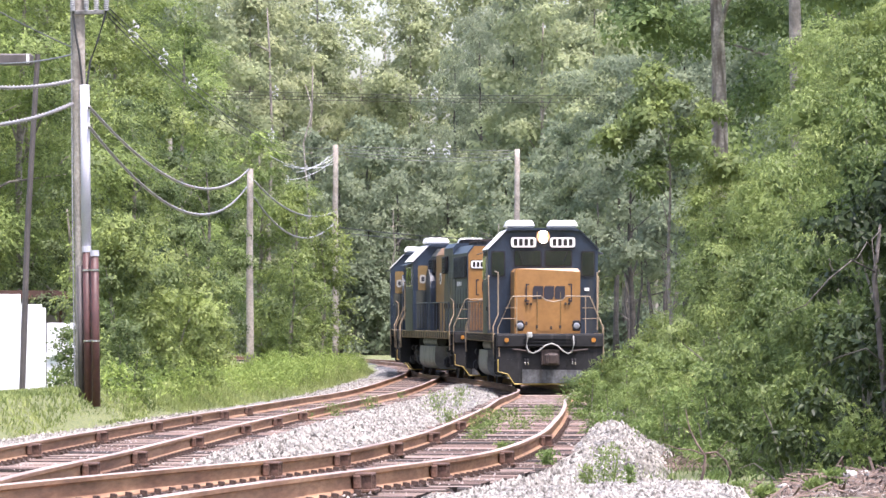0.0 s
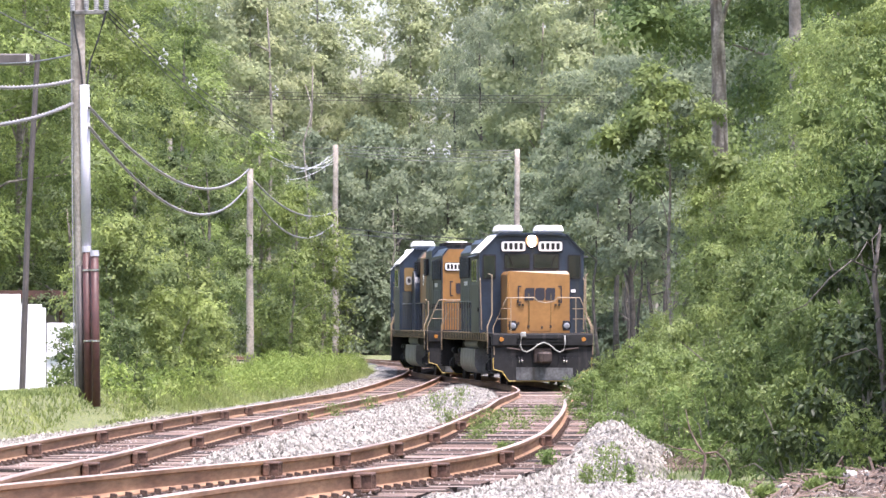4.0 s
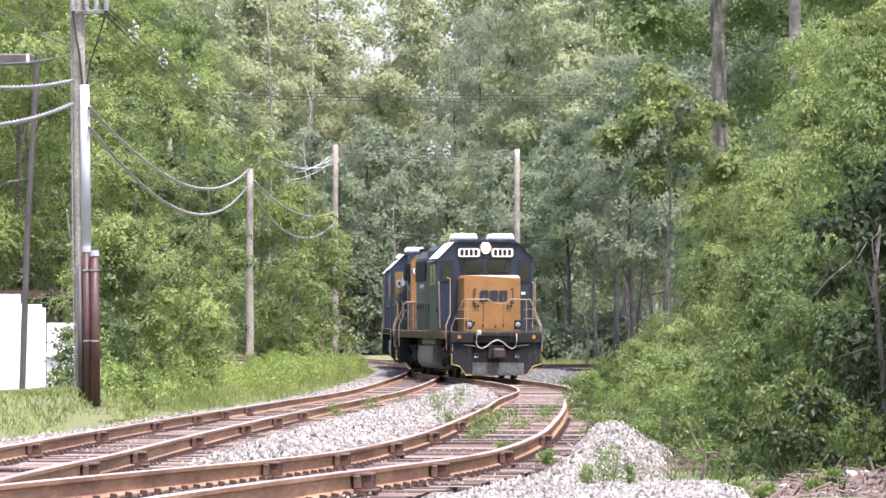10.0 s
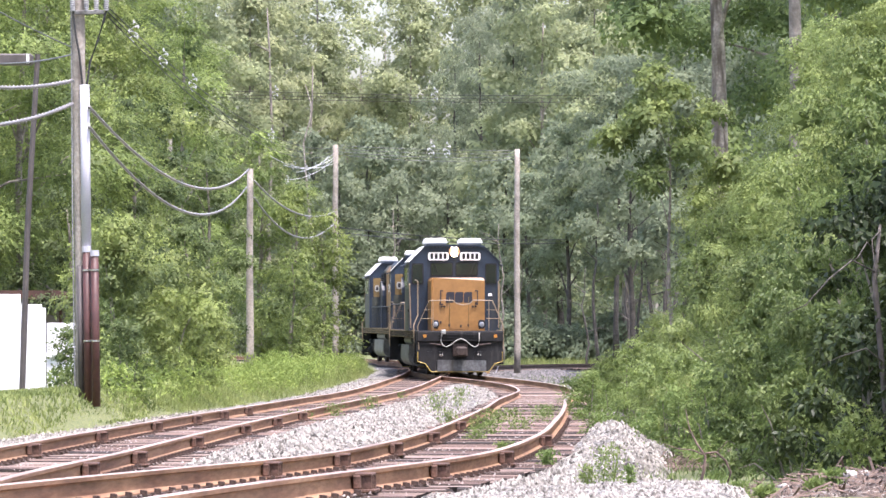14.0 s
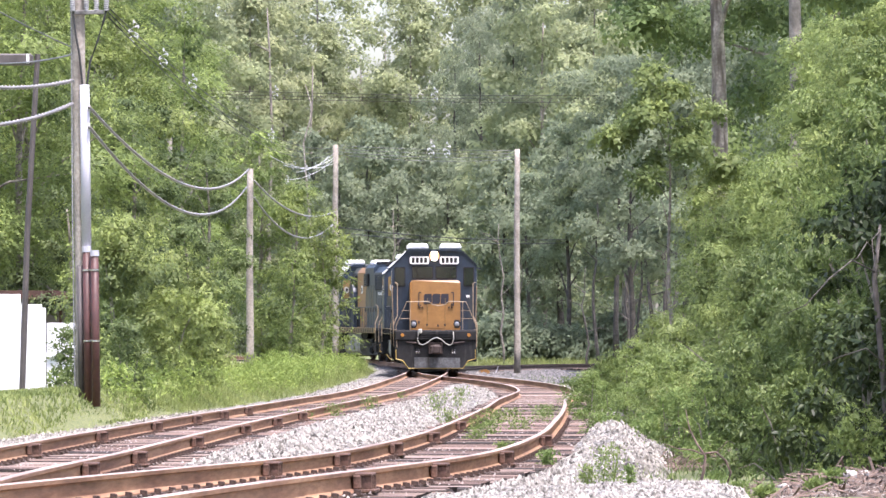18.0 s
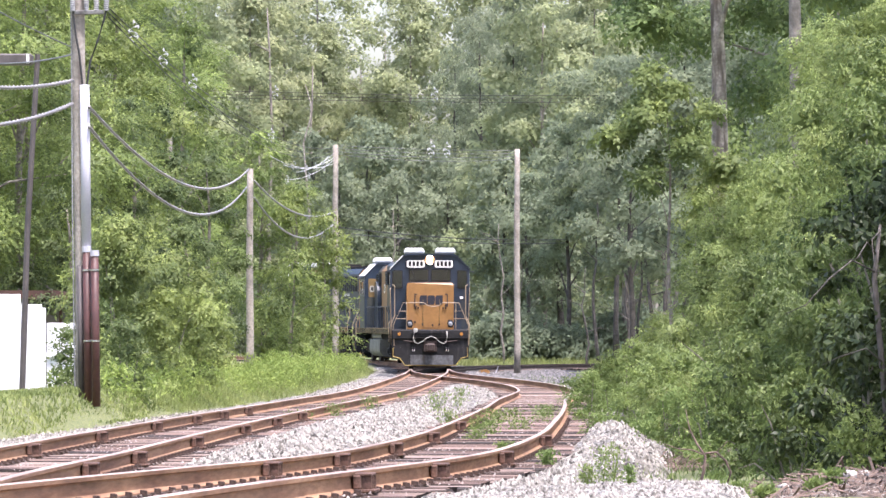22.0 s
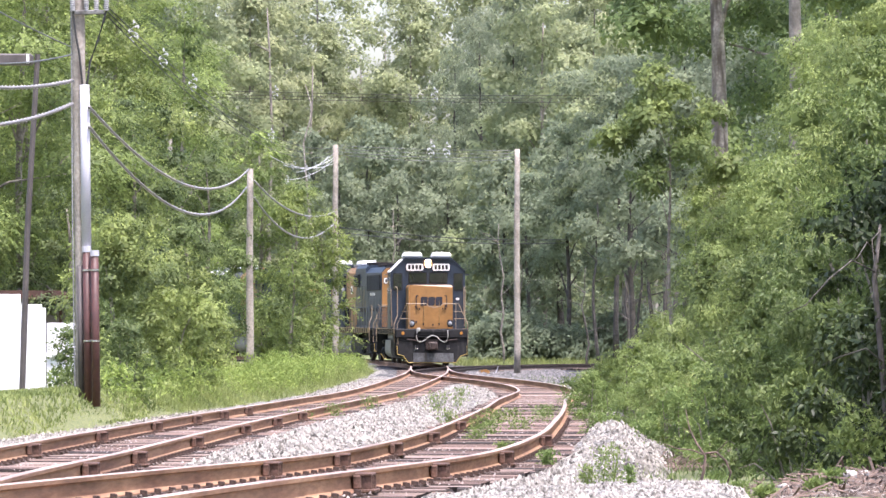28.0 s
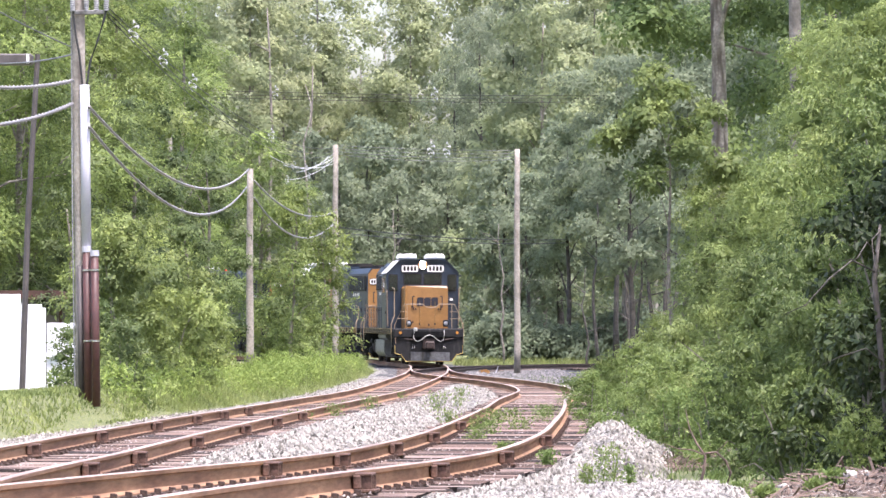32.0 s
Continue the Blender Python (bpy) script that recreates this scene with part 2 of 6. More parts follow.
    "leaf_near": leaf_mat("hedgerow leaves", (0.055, 0.083, 0.032), (0.14, 0.187, 0.066), (0.32, 0.39, 0.135), 0.4, 0.45),
    # far and wood leaves: paler, greyer greens with distance haze put into the colour
    "leaf_far_haze": leaf_mat("hazed far leaves", (0.165, 0.2, 0.135), (0.225, 0.267, 0.175), (0.3, 0.345, 0.215), 0.55, 0.75),
    "leaf_wood_haze": leaf_mat("hazed light leaves", (0.255, 0.282, 0.172), (0.33, 0.364, 0.207), (0.41, 0.45, 0.25), 0.55, 0.75),
    "leaf_fresh": leaf_mat("fresh low leaves", (0.11, 0.155, 0.055), (0.21, 0.275, 0.095), (0.35, 0.43, 0.145), 0.4, 0.5),
    "leaf_bush": leaf_mat("feathered bush leaves", (0.06, 0.088, 0.04), (0.135, 0.18, 0.07), (0.26, 0.32, 0.115), 0.4, 0.5),
    # shade between the left crowns, put into a darker leaf colour
    "leaf_shade": leaf_mat("shade-dark understorey leaves", (0.045, 0.066, 0.032), (0.1, 0.135, 0.055), (0.2, 0.25, 0.095), 0.35, 0.55),
    # near hedgerow end: vine green darkened further, its shade put into the colour
    "leaf_ivy": leaf_mat("vine leaves darkened for shade", (0.022, 0.034, 0.015), (0.055, 0.078, 0.029), (0.15, 0.19, 0.07), 0.25, 0.42),
    # farther hedgerow: silvery willow green, sunlight also put into the colour
    "leaf_willow": leaf_mat("silvery hedgerow leaves lightened for sun", (0.1, 0.132, 0.05), (0.225, 0.278, 0.1), (0.41, 0.47, 0.18), 0.45, 0.45),
    "leaf_maple": leaf_mat("maple leaves", (0.085, 0.125, 0.05), (0.165, 0.22, 0.085), (0.29, 0.355, 0.125), 0.45, 0.5),
    "grass": leaf_mat("grass blades", (0.11, 0.14, 0.048), (0.225, 0.265, 0.096), (0.36, 0.385, 0.16), 0.35, 0.5),
    "weed": leaf_mat("weed leaves", (0.11, 0.16, 0.048), (0.27, 0.35, 0.105), (0.44, 0.52, 0.175), 0.4, 0.5),
}

# ---- mesh helpers ----


def mesh_np(name, V, faces, flat=False):
    """A mesh from arrays; faces: one array of equal rows."""
    me = bpy.data.meshes.new(name)
    V = np.asarray(V, np.float32).reshape(-1, 3)
    Fa = np.asarray(faces, np.int32)
    n, k = Fa.shape
    me.vertices.add(len(V))
    me.vertices.foreach_set("co", V.ravel())
    me.loops.add(n * k)
    me.loops.foreach_set("vertex_index", Fa.ravel())
    me.polygons.add(n)
    me.polygons.foreach_set("loop_start", np.arange(0, n * k, k, dtype=np.int32))
    if flat:
        me.polygons.foreach_set("use_smooth", np.zeros(n, bool))
    me.update(calc_edges=True)
    return me


def thing(name, m=None, label="", category="", group="", kind=""):
    ob = new(name)
    ob.empty_display_size = 0.2
    ob.matrix_basis = m or Matrix()
    return tagged(ob, label, category, group, kind)


def put(name, me, material, parent=None, label="", m=None):
    if len(me.materials) == 0 and material is not None:
        me.materials.append(material)
    ob = new(name, me)
    ob.parent = parent
    if m is not None:
        ob.matrix_basis = m
    return tagged(ob, label)


def part(name, bm, material, parent, label="", m=None, smooth=False):
    me = bpy.data.meshes.new(name)
    bmesh.ops.recalc_face_normals(bm, faces=bm.faces)
    bm.to_mesh(me)
    bm.free()
    if smooth:
        me.polygons.foreach_set("use_smooth", [True] * len(me.polygons))
    return put(name, me, material, parent, label, m)


def box(bm, c, s, bevel=0.0, rot=None):
    mtx = Matrix.Translation(c) @ (rot or Matrix()) @ Matrix.Diagonal((*s, 1))
    r = bmesh.ops.create_cube(bm, size=1, matrix=mtx)
    if bevel:
        es = list({e for v in r["verts"] for e in v.link_edges})
        bmesh.ops.bevel(bm, geom=es, offset=bevel, segments=1, affect="EDGES")
    return bm


def tube(bm, pts, radii, n=8, caps=True):
    """A round bar along points; radii: one number or one for each point."""
    pts = [Vector(p) for p in pts]
    if not hasattr(radii, "__len__"):
        radii = [radii] * len(pts)
    rings = []
    up = Vector((0, 0, 1))
    for i, p in enumerate(pts):
        d = (pts[min(i + 1, len(pts) - 1)] - pts[max(i - 1, 0)]).normalized()
        a = d.cross(up if abs(d.z) < 0.95 else Vector((1, 0, 0))).normalized()
        b = a.cross(d).normalized()
        rings.append([bm.verts.new(p + float(radii[i]) * (math.cos(q) * a + math.sin(q) * b))
                      for q in (2 * math.pi * k / n for k in range(n))])
    for r0, r1 in zip(rings, rings[1:]):
        for k in range(n):
            bm.faces.new((r0[k], r0[(k + 1) % n], r1[(k + 1) % n], r1[k]))
    if caps:
        bm.faces.new(rings[0])
        bm.faces.new(list(reversed(rings[-1])))
    return bm


def prism(bm, prof, y0, y1, axis="y"):
    """A closed profile drawn out along y (prof: x, z) or x (prof: y, z) or z (prof: x, y)."""
    def v(p, t):
        return {"y": (p[0], t, p[1]), "x": (t, p[0], p[1]), "z": (p[0], p[1], t)}[axis]
    a = [bm.verts.new(v(p, y0)) for p in prof]
    b = [bm.verts.new(v(p, y1)) for p in prof]
    n = len(prof)
    for i in range(n):
        bm.faces.new((a[i], a[(i + 1) % n], b[(i + 1) % n], b[i]))
    bm.faces.new(list(reversed(a)))
    bm.faces.new(b)
    return bm


def B():
    return bmesh.new()


# ---- the line of the tracks: x, y of the centre lines, height of the rail head ----
PROF_Y = [0, 20, 43, 71, 94, 117, 142, 600]
PROF_Z = [0.72, 0.98, 0.66, 0.38, 0.18, 0.01, 0.0, 0.0]


def smooth_line(pts, step=0.5):
    """Catmull-Rom through points, then even steps along it. Returns points and distances along."""
    P = np.array([2 * np.array(pts[0]) - np.array(pts[1]), *pts, 2 * np.array(pts[-1]) - np.array(pts[-2])], float)
    out = []
    for i in range(1, len(P) - 2):
        p0, p1, p2, p3 = P[i - 1:i + 3]
        t01, t12, t23 = (max(1e-6, np.linalg.norm(q)) for q in (p1 - p0, p2 - p1, p3 - p2))
        m1 = t12 * ((p1 - p0) / t01 - (p2 - p0) / (t01 + t12) + (p2 - p1) / t12)
        m2 = t12 * ((p2 - p1) / t12 - (p3 - p1) / (t12 + t23) + (p3 - p2) / t23)
        for u in np.linspace(0, 1, 40, endpoint=False):
            h = (2 * u**3 - 3 * u**2 + 1, u**3 - 2 * u**2 + u, -2 * u**3 + 3 * u**2, u**3 - u**2)
            out.append(h[0] * p1 + h[1] * m1 + h[2] * p2 + h[3] * m2)
    out.append(P[-2])
    out = np.array(out)
    s = np.r_[0, np.cumsum(np.linalg.norm(np.diff(out, axis=0), axis=1))]
    u = np.arange(0, s[-1], step)
    return np.stack([np.interp(u, s, out[:, k]) for k in range(out.shape[1])], 1), u


PROF, _ = smooth_line(list(zip(PROF_Y, PROF_Z)), 0.5)


def rail_z(y):
    return np.interp(y, PROF[:, 0], PROF[:, 1])


B_PTS = [(-5.1, 9), (-3.17, 20), (-2.21, 26), (-1.23, 33), (-0.33, 41), (0.38, 51), (0.97, 64), (1.57, 80), (2.04, 95), (2.54, 107), (2.85, 116), (2.76, 124), (2.2, 132),
         (1.22, 140), (0.27, 148), (-0.34, 157), (-0.53, 167), (-0.67, 178), (-1.59, 190), (-4.5, 205.5), (-7.8, 214.6), (-11.9, 223.6), (-16.9, 232.2), (-22.7, 240.4), (-29.5, 247.8), (-38, 254)]
A_PTS = [(-3.2, 13), (-3.45, 18), (-3.62, 23), (-3.76, 28.5), (-3.87, 35.5), (-3.9, 44), (-3.79, 54), (-3.49, 67), (-3.01, 82.5), (-2.39, 99.6), (-1.76, 116.7), (-1.14, 133.8),
         (-0.66, 151), (-0.53, 167)]
C_PTS = [(-0.45, 160), (0.9, 171), (3.4, 179), (8.0, 185), (16.0, 188)]
LINE_A, S_A = smooth_line(A_PTS)
LINE_B, S_B = smooth_line(B_PTS)
LINE_C, S_C = smooth_line(C_PTS)


def line_x(line, y):
    k = len(line) if line is not LINE_C else 1
    return np.interp(y, line[:k, 1], line[:k, 0])


def at_line(line, s_all, s):
    x, y = np.interp(s, s_all, line[:, 0]), np.interp(s, s_all, line[:, 1])
    return Vector((float(x), float(y), float(rail_z(y))))


def wob(x, y, k=1.0, seed=0.0):
    """Smooth waves for uneven ground, works on arrays."""
    return (np.sin(1.7 * k * x + 0.9 * k * y + seed) + np.sin(-0.8 * k * x + 2.1 * k * y + 1.3 + seed)
            + np.sin(3.1 * k * x - 1.4 * k * y + 2.2 * seed)) / 3


def ground_z(x, y):
    """The earth under lawn, weeds and woods."""
    z = rail_z(y) - 0.26
    xa, xb = line_x(LINE_A, y), line_x(LINE_B, y)
    left = np.clip((xa - 2.35 - x) / 0.45, 0, 1)
    hump = 0.3 + 0.25 * np.exp(-((y - 65) / 22.0) ** 2)
    z = z + left * hump * np.clip((210 - y) / 40, 0, 1)
    z = z + np.clip((xa - 9 - x) / 30, 0, 1) * 0.3
    right = np.clip((x - xb - 2.2) / 2.5, 0, 1)
    z = z + right * 0.12 * np.clip((140 - y) / 40, 0, 1)
    z = z + 0.1 * np.exp(-((x + 6.1) / 1.5) ** 2 - ((y - 71) / 7) ** 2)
    return z + 0.035 * wob(x, y, 1.1)


def bed_z(x, y):
    """Ballast: level with the ties' tops on the tracks, heaped between and beside them."""
    xa, xb = line_x(LINE_A, y), line_x(LINE_B, y)
    xa = np.where(y > 167, xb, xa)
    z = rail_z(y) - 0.192
    mid = (xa + xb) / 2
    half = np.maximum((xb - xa) / 2 - 1.25, 0.001)
    heap = np.clip(1 - ((x - mid) / half) ** 2, 0, 1) * np.clip((xb - xa - 2.9) / 1.0, 0, 1)
    z = z + heap * 0.16
    z = z - 0.1 * np.clip((1.42 - np.minimum(np.abs(x - xa), np.abs(x - xb))) / 0.25, 0, 1)
    z = z + 0.33 * np.exp(-((x - 2.08) / 0.42) ** 2 - ((y - 51.5) / 3.4) ** 2) + 0.22 * np.exp(-((x - 1.9) / 0.6) ** 2 - ((y - 42) / 5) ** 2)
    z = z + 0.13 * np.clip((x - xb - 1.5) / 1.5, 0, 1) * np.clip((2.25 - x) / 0.25, 0, 1) * np.clip((36 - y) / 6, 0, 1)
    lo = np.clip((xa - 2.45 - x) / 0.8, 0, 1)
    hi = np.clip((x - xb - 2.1 - 1.8 * np.exp(-((y - 27.5) / 5) ** 2) - 0.3 * np.exp(-((y - 60) / 18) ** 2)) / 0.9, 0, 1)
    dx = np.minimum(np.abs(x - xa), np.abs(x - xb))
    rough = np.clip((dx - 0.9) / 0.5, 0.25, 1)
    z = z + rough * (0.022 * wob(x, y, 2.3, 1.0) + 0.015 * wob(x, y, 6.1, 2.0))
    return z - (lo + hi) * 0.55 + lo * 0.35 * np.clip((125 - y) / 40, 0, 1)


def sheet(name, xs, ys, zf, material, parent=None, m=None):
    X, Y = np.meshgrid(xs, ys)
    V = np.stack([X, Y, zf(X, Y)], 2).reshape(-1, 3)
    nx, ny = len(xs), len(ys)
    i = (np.arange(ny - 1)[:, None] * nx + np.arange(nx - 1)).ravel()
    return put(name, mesh_np(name, V, np.stack([i, i + 1, i + nx + 1, i + nx], 1)), material, parent)


def near_axis(lo, hi, a, b, step, grow=1.25):
    """Even steps between a and b, widening steps out to lo and hi."""
    mid = list(np.arange(a, b, step))
    d, out_hi, q = step, [], mid[-1]
    while q < hi:
        d *= grow
        q += d
        out_hi.append(q)
    d, out_lo, q = step, [], a
    while q > lo:
        d *= grow
        q -= d
        out_lo.append(q)
    return np.array(out_lo[::-1] + mid + out_hi)


ground = sheet("ground", near_axis(-1500, 1500, -16, 12, 0.4), near_axis(-60, 4000, 6, 215, 0.7), ground_z, M["soil"])
tagged(ground, "short green lawn and weedy soil around the tracks", "ground", kind="structure")
bed = sheet("ballast_bed", np.arange(-7.5, 7.5, 0.16), np.concatenate([np.arange(9, 70, 0.3), np.arange(70, 215, 0.8)]), bed_z, M["gravel_bed"])
cinder = sheet("cinder_bed", np.arange(-4.5, 9.0, 0.3), np.arange(138, 200, 0.6),
               lambda x, y: np.maximum(ground_z(x, y), bed_z(x, y)) + 0.05 - 0.4 * np.clip((np.abs(x - line_x(LINE_B, y) - 2.2) - 3.6 - wob(x, y, 0.6)) / 1.2, 0, 1) - 0.5 * np.clip((144 - y) / 5, 0, 1), M["gravel_dark"])
tagged(cinder, "dark grey cinder ballast round the far switch", "ballast", kind="structure")
tagged(bed, "pale crushed stone ballast under the rails", "ballast", kind="structure")

# ---- tracks ----
RAIL = [(-0.07, -0.17), (0.07, -0.17), (0.07, -0.157), (0.012, -0.135), (0.009, -0.045), (0.034, -0.034), (0.036, -0.006), (0.026, 0.0),
        (-0.026, 0.0), (-0.036, -0.006), (-0.034, -0.034), (-0.009, -0.045), (-0.012, -0.135), (-0.07, -0.157)]


def rail_mesh(line, off, s_all, s0, s1, web="rust", head="rail_top"):
    pick = (s_all >= s0) & (s_all <= s1)
    P = line[pick]
    T = np.gradient(P, axis=0)
    T /= np.linalg.norm(T, axis=1)[:, None]
    N = np.stack([T[:, 1], -T[:, 0]], 1)
    z = rail_z(P[:, 1])
    n = len(RAIL)
    V = np.zeros((len(P), n, 3))
    for k, (a, h) in enumerate(RAIL):
        V[:, k, :2] = P + N * (off + a)
        V[:, k, 2] = z + h
    i = np.arange(len(P) - 1)[:, None] * n
    k = np.arange(n)
    Fq = np.stack([i + k, i + (k + 1) % n, i + n + (k + 1) % n, i + n + k], 2).reshape(-1, 4)
    me = mesh_np("rail", V, Fq, True)
    me.materials.append(M[web])
    me.materials.append(M[head])
    idx = np.zeros(len(Fq), np.int32).reshape(-1, n)
    idx[:, 6:9] = 1
    me.polygons.foreach_set("material_index", idx.ravel())
    return me


def tie_mesh(seed):
    """A worn tie: split paler top, dark sides."""
    r = random.Random(seed)
    prof = [(-0.105, -0.17), (-0.11, -0.045), (-0.085, -0.008), (-0.035, 0.0), (-0.022, -0.022), (-0.008, -0.002), (0.04, 0.003), (0.055, -0.018), (0.068, -0.003), (0.09, -0.012), (0.11, -0.05), (0.105, -0.17)]
    prof = [(y + r.uniform(-0.008, 0.008), z + (r.uniform(-0.007, 0.004) if z > -0.1 else 0)) for y, z in prof]
    bm = B()
    prism(bm, prof, -1.27, 1.27, "x")
    for v in bm.verts:
        v.co += Vector((r.uniform(-0.05, 0.05), r.uniform(-0.006, 0.006), r.uniform(-0.006, 0.004)))
    bmesh.ops.recalc_face_normals(bm, faces=bm.faces)
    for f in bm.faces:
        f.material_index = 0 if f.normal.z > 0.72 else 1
    me = bpy.data.meshes.new("tie")
    bm.to_mesh(me)
    bm.free()
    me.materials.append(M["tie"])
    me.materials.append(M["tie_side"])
    return me


TIES = [tie_mesh(i) for i in range(7)]
TIE_S = {}


def brace_mesh():
    bm = B()
    box(bm, (0.035, 0, -0.085), (0.06, 0.3, 0.11), 0.012)
    box(bm, (0.075, 0, -0.028), (0.14, 0.26, 0.022), 0.006)
    box(bm, (0.085, 0, -0.15), (0.17, 0.3, 0.026), 0.006)
    for y in (-0.1, 0.0, 0.1):
        box(bm, (0.1, y, -0.09), (0.09, 0.022, 0.11), 0.006)
    for y in (-0.055, 0.055):
        tube(bm, [(0.06, y, -0.085), (0.12, y, -0.085)], 0.024, 6)
    me = bpy.data.meshes.new("rail_brace")
    bm.to_mesh(me)
    bm.free()
    me.materials.append(M["brace"])
    return me


BRACE = brace_mesh()


def spike_mesh():
    bm = B()
    box(bm, (0, 0, -0.172), (0.32, 0.18, 0.014))
    for sx, sy in ((-1, 1), (1, -1), (-1, -1), (1, 1)):
        box(bm, (sx * (0.09 if sy > 0 else 0.125), sy * 0.055, -0.152), (0.036, 0.034, 0.034))
    me = bpy.data.meshes.new("tie_plate")
    bm.to_mesh(me)
    bm.free()
    me.materials.append(M["plate"])
    return me


PLATE = spike_mesh()


def build_track(name, line, s_all, label, brace_at, s0=0.0, s1=1e9, tie_to=1e9, skip=None, web="rust", head="rail_top"):
    top = thing(name, None, label, "railway track", kind="structure")
    for off in (-0.752, 0.752):
        put("rail", rail_mesh(line, off, s_all, s0, min(s1, s_all[-1]), web, head), None, top, "rusty steel rail")
    s, i = s0 + 0.2, 0
    rnd = random.Random(len(name))
    while s < min(tie_to, s_all[-1] - 1):
        p, q = at_line(line, s_all, s), at_line(line, s_all, s + 0.5)
        ang = math.atan2(q.y - p.y, q.x - p.x) - math.pi / 2
        TIE_S.setdefault(name, []).append(s)
        if not (skip and skip(p)):
            tie = put("tie", TIES[(i * 3 + rnd.randint(0, 1)) % 7], None, top, "", Matrix.Translation(p + Vector((rnd.uniform(-0.08, 0.08), 0, -0.167 + rnd.uniform(-0.03, 0.006))))
                      @ Matrix.Rotation(ang + rnd.uniform(-0.035, 0.035), 4, "Z"))
            if p.y < 75:
                for off in (-0.752, 0.752):
                    w = p + Matrix.Rotation(ang, 3, "Z") @ Vector((off, 0, 0))
                    put("tie_plate", PLATE, None, top, "", Matrix.Translation(w) @ Matrix.Rotation(ang, 4, "Z"))
        s += 0.52 + rnd.uniform(-0.03, 0.03)
        i += 1
    for off, ss in brace_at:
        for s in ss:
            p, q = at_line(line, s_all, s), at_line(line, s_all, s + 0.5)
            ang = math.atan2(q.y - p.y, q.x - p.x) - math.pi / 2
            w = p + Matrix.Rotation(ang, 3, "Z") @ Vector((off + 0.02, 0, 0))
            put("rail_brace", BRACE, None, top, "bolted rusty iron rail brace", Matrix.Translation(w) @ Matrix.Rotation(ang, 4, "Z"))
    return top


def s_of_y(line, s_all, y):
    return float(np.interp(y, line[:, 1], s_all))


brA = [(-0.752, [s_of_y(LINE_A, S_A, y) for y in (46.5, 54.5, 62.5, 69.5, 75.0, 80.5)]), (0.752, [s_of_y(LINE_A, S_A, y) for y in (36.0, 42.2, 51.0, 60.0, 67.0, 73.5)])]
brB = [(-0.752, [s_of_y(LINE_B, S_B, y) for y in (36.3, 41.0, 47.0, 54.0, 63.0)]), (0.752, [s_of_y(LINE_B, S_B, y) for y in (31.5, 36.0, 42.5, 52.0)])]
build_track("track_left", LINE_A, S_A, "rusty rails on weathered wooden ties in pale ballast", brA, skip=lambda p: p.y > 150)
build_track("track_right", LINE_B, S_B, "rusty curved rails on weathered ties, weeds between", brB)
build_track("track_far", LINE_C, S_C, "dark rails of a siding on cinder ballast", [], web="dark_iron", head="dark_iron")

# ---- locomotives: front at -y, rail head at z 0, origin half way along ----
LEN, DECK = 18.03, 1.56


def U(u):
    return u - LEN / 2


def seat(bm, u0, u1, x0, x1, z0, z1, bevel=0.0):
    return box(bm, ((x0 + x1) / 2, U((u0 + u1) / 2), (z0 + z1) / 2), (abs(x1 - x0), abs(u1 - u0), abs(z1 - z0)), bevel)


def round_rect(cx, cz, w, h, r, n=4):
    out = []
    for sx, sz, a0 in ((1, 1, 0), (-1, 1, 90), (-1, -1, 180), (1, -1, 270)):
        for k in range(n + 1):
            a = radians(a0 + 90 * k / n)
            out.append((cx + sx * (w / 2 - r) + r * math.cos(a), cz + sz * (h / 2 - r) + r * math.sin(a)))
    return out


def wheelset_mesh():
    bm = B()
    tube(bm, [(-0.95, 0, 0), (0.95, 0, 0)], 0.09, 10)
    for s in (-1, 1):
        prof = [(0.68, 0.535), (0.71, 0.538), (0.725, 0.51), (0.83, 0.503), (0.835, 0.44), (0.79, 0.42), (0.79, 0.16), (0.86, 0.14), (0.86, 0.0)]
        n = 28
        rings = [[bm.verts.new((s * a, r * math.cos(q), r * math.sin(q))) for q in (2 * math.pi * k / n for k in range(n))]
                 for a, r in [(0.69, 0.0001), (0.69, 0.42), *prof[:-1]]]
        for r0, r1 in zip(rings, rings[1:]):
            for k in range(n):
                bm.faces.new((r0[k], r0[(k + 1) % n], r1[(k + 1) % n], r1[k]))
        bm.faces.new(rings[-1])
        for k in range(6):
            a = 2 * math.pi * k / 6
            tube(bm, [(s * 0.86, 0.09 * math.cos(a), 0.09 * math.sin(a)), (s * 0.885, 0.09 * math.cos(a), 0.09 * math.sin(a))], 0.018, 6)
    return bm


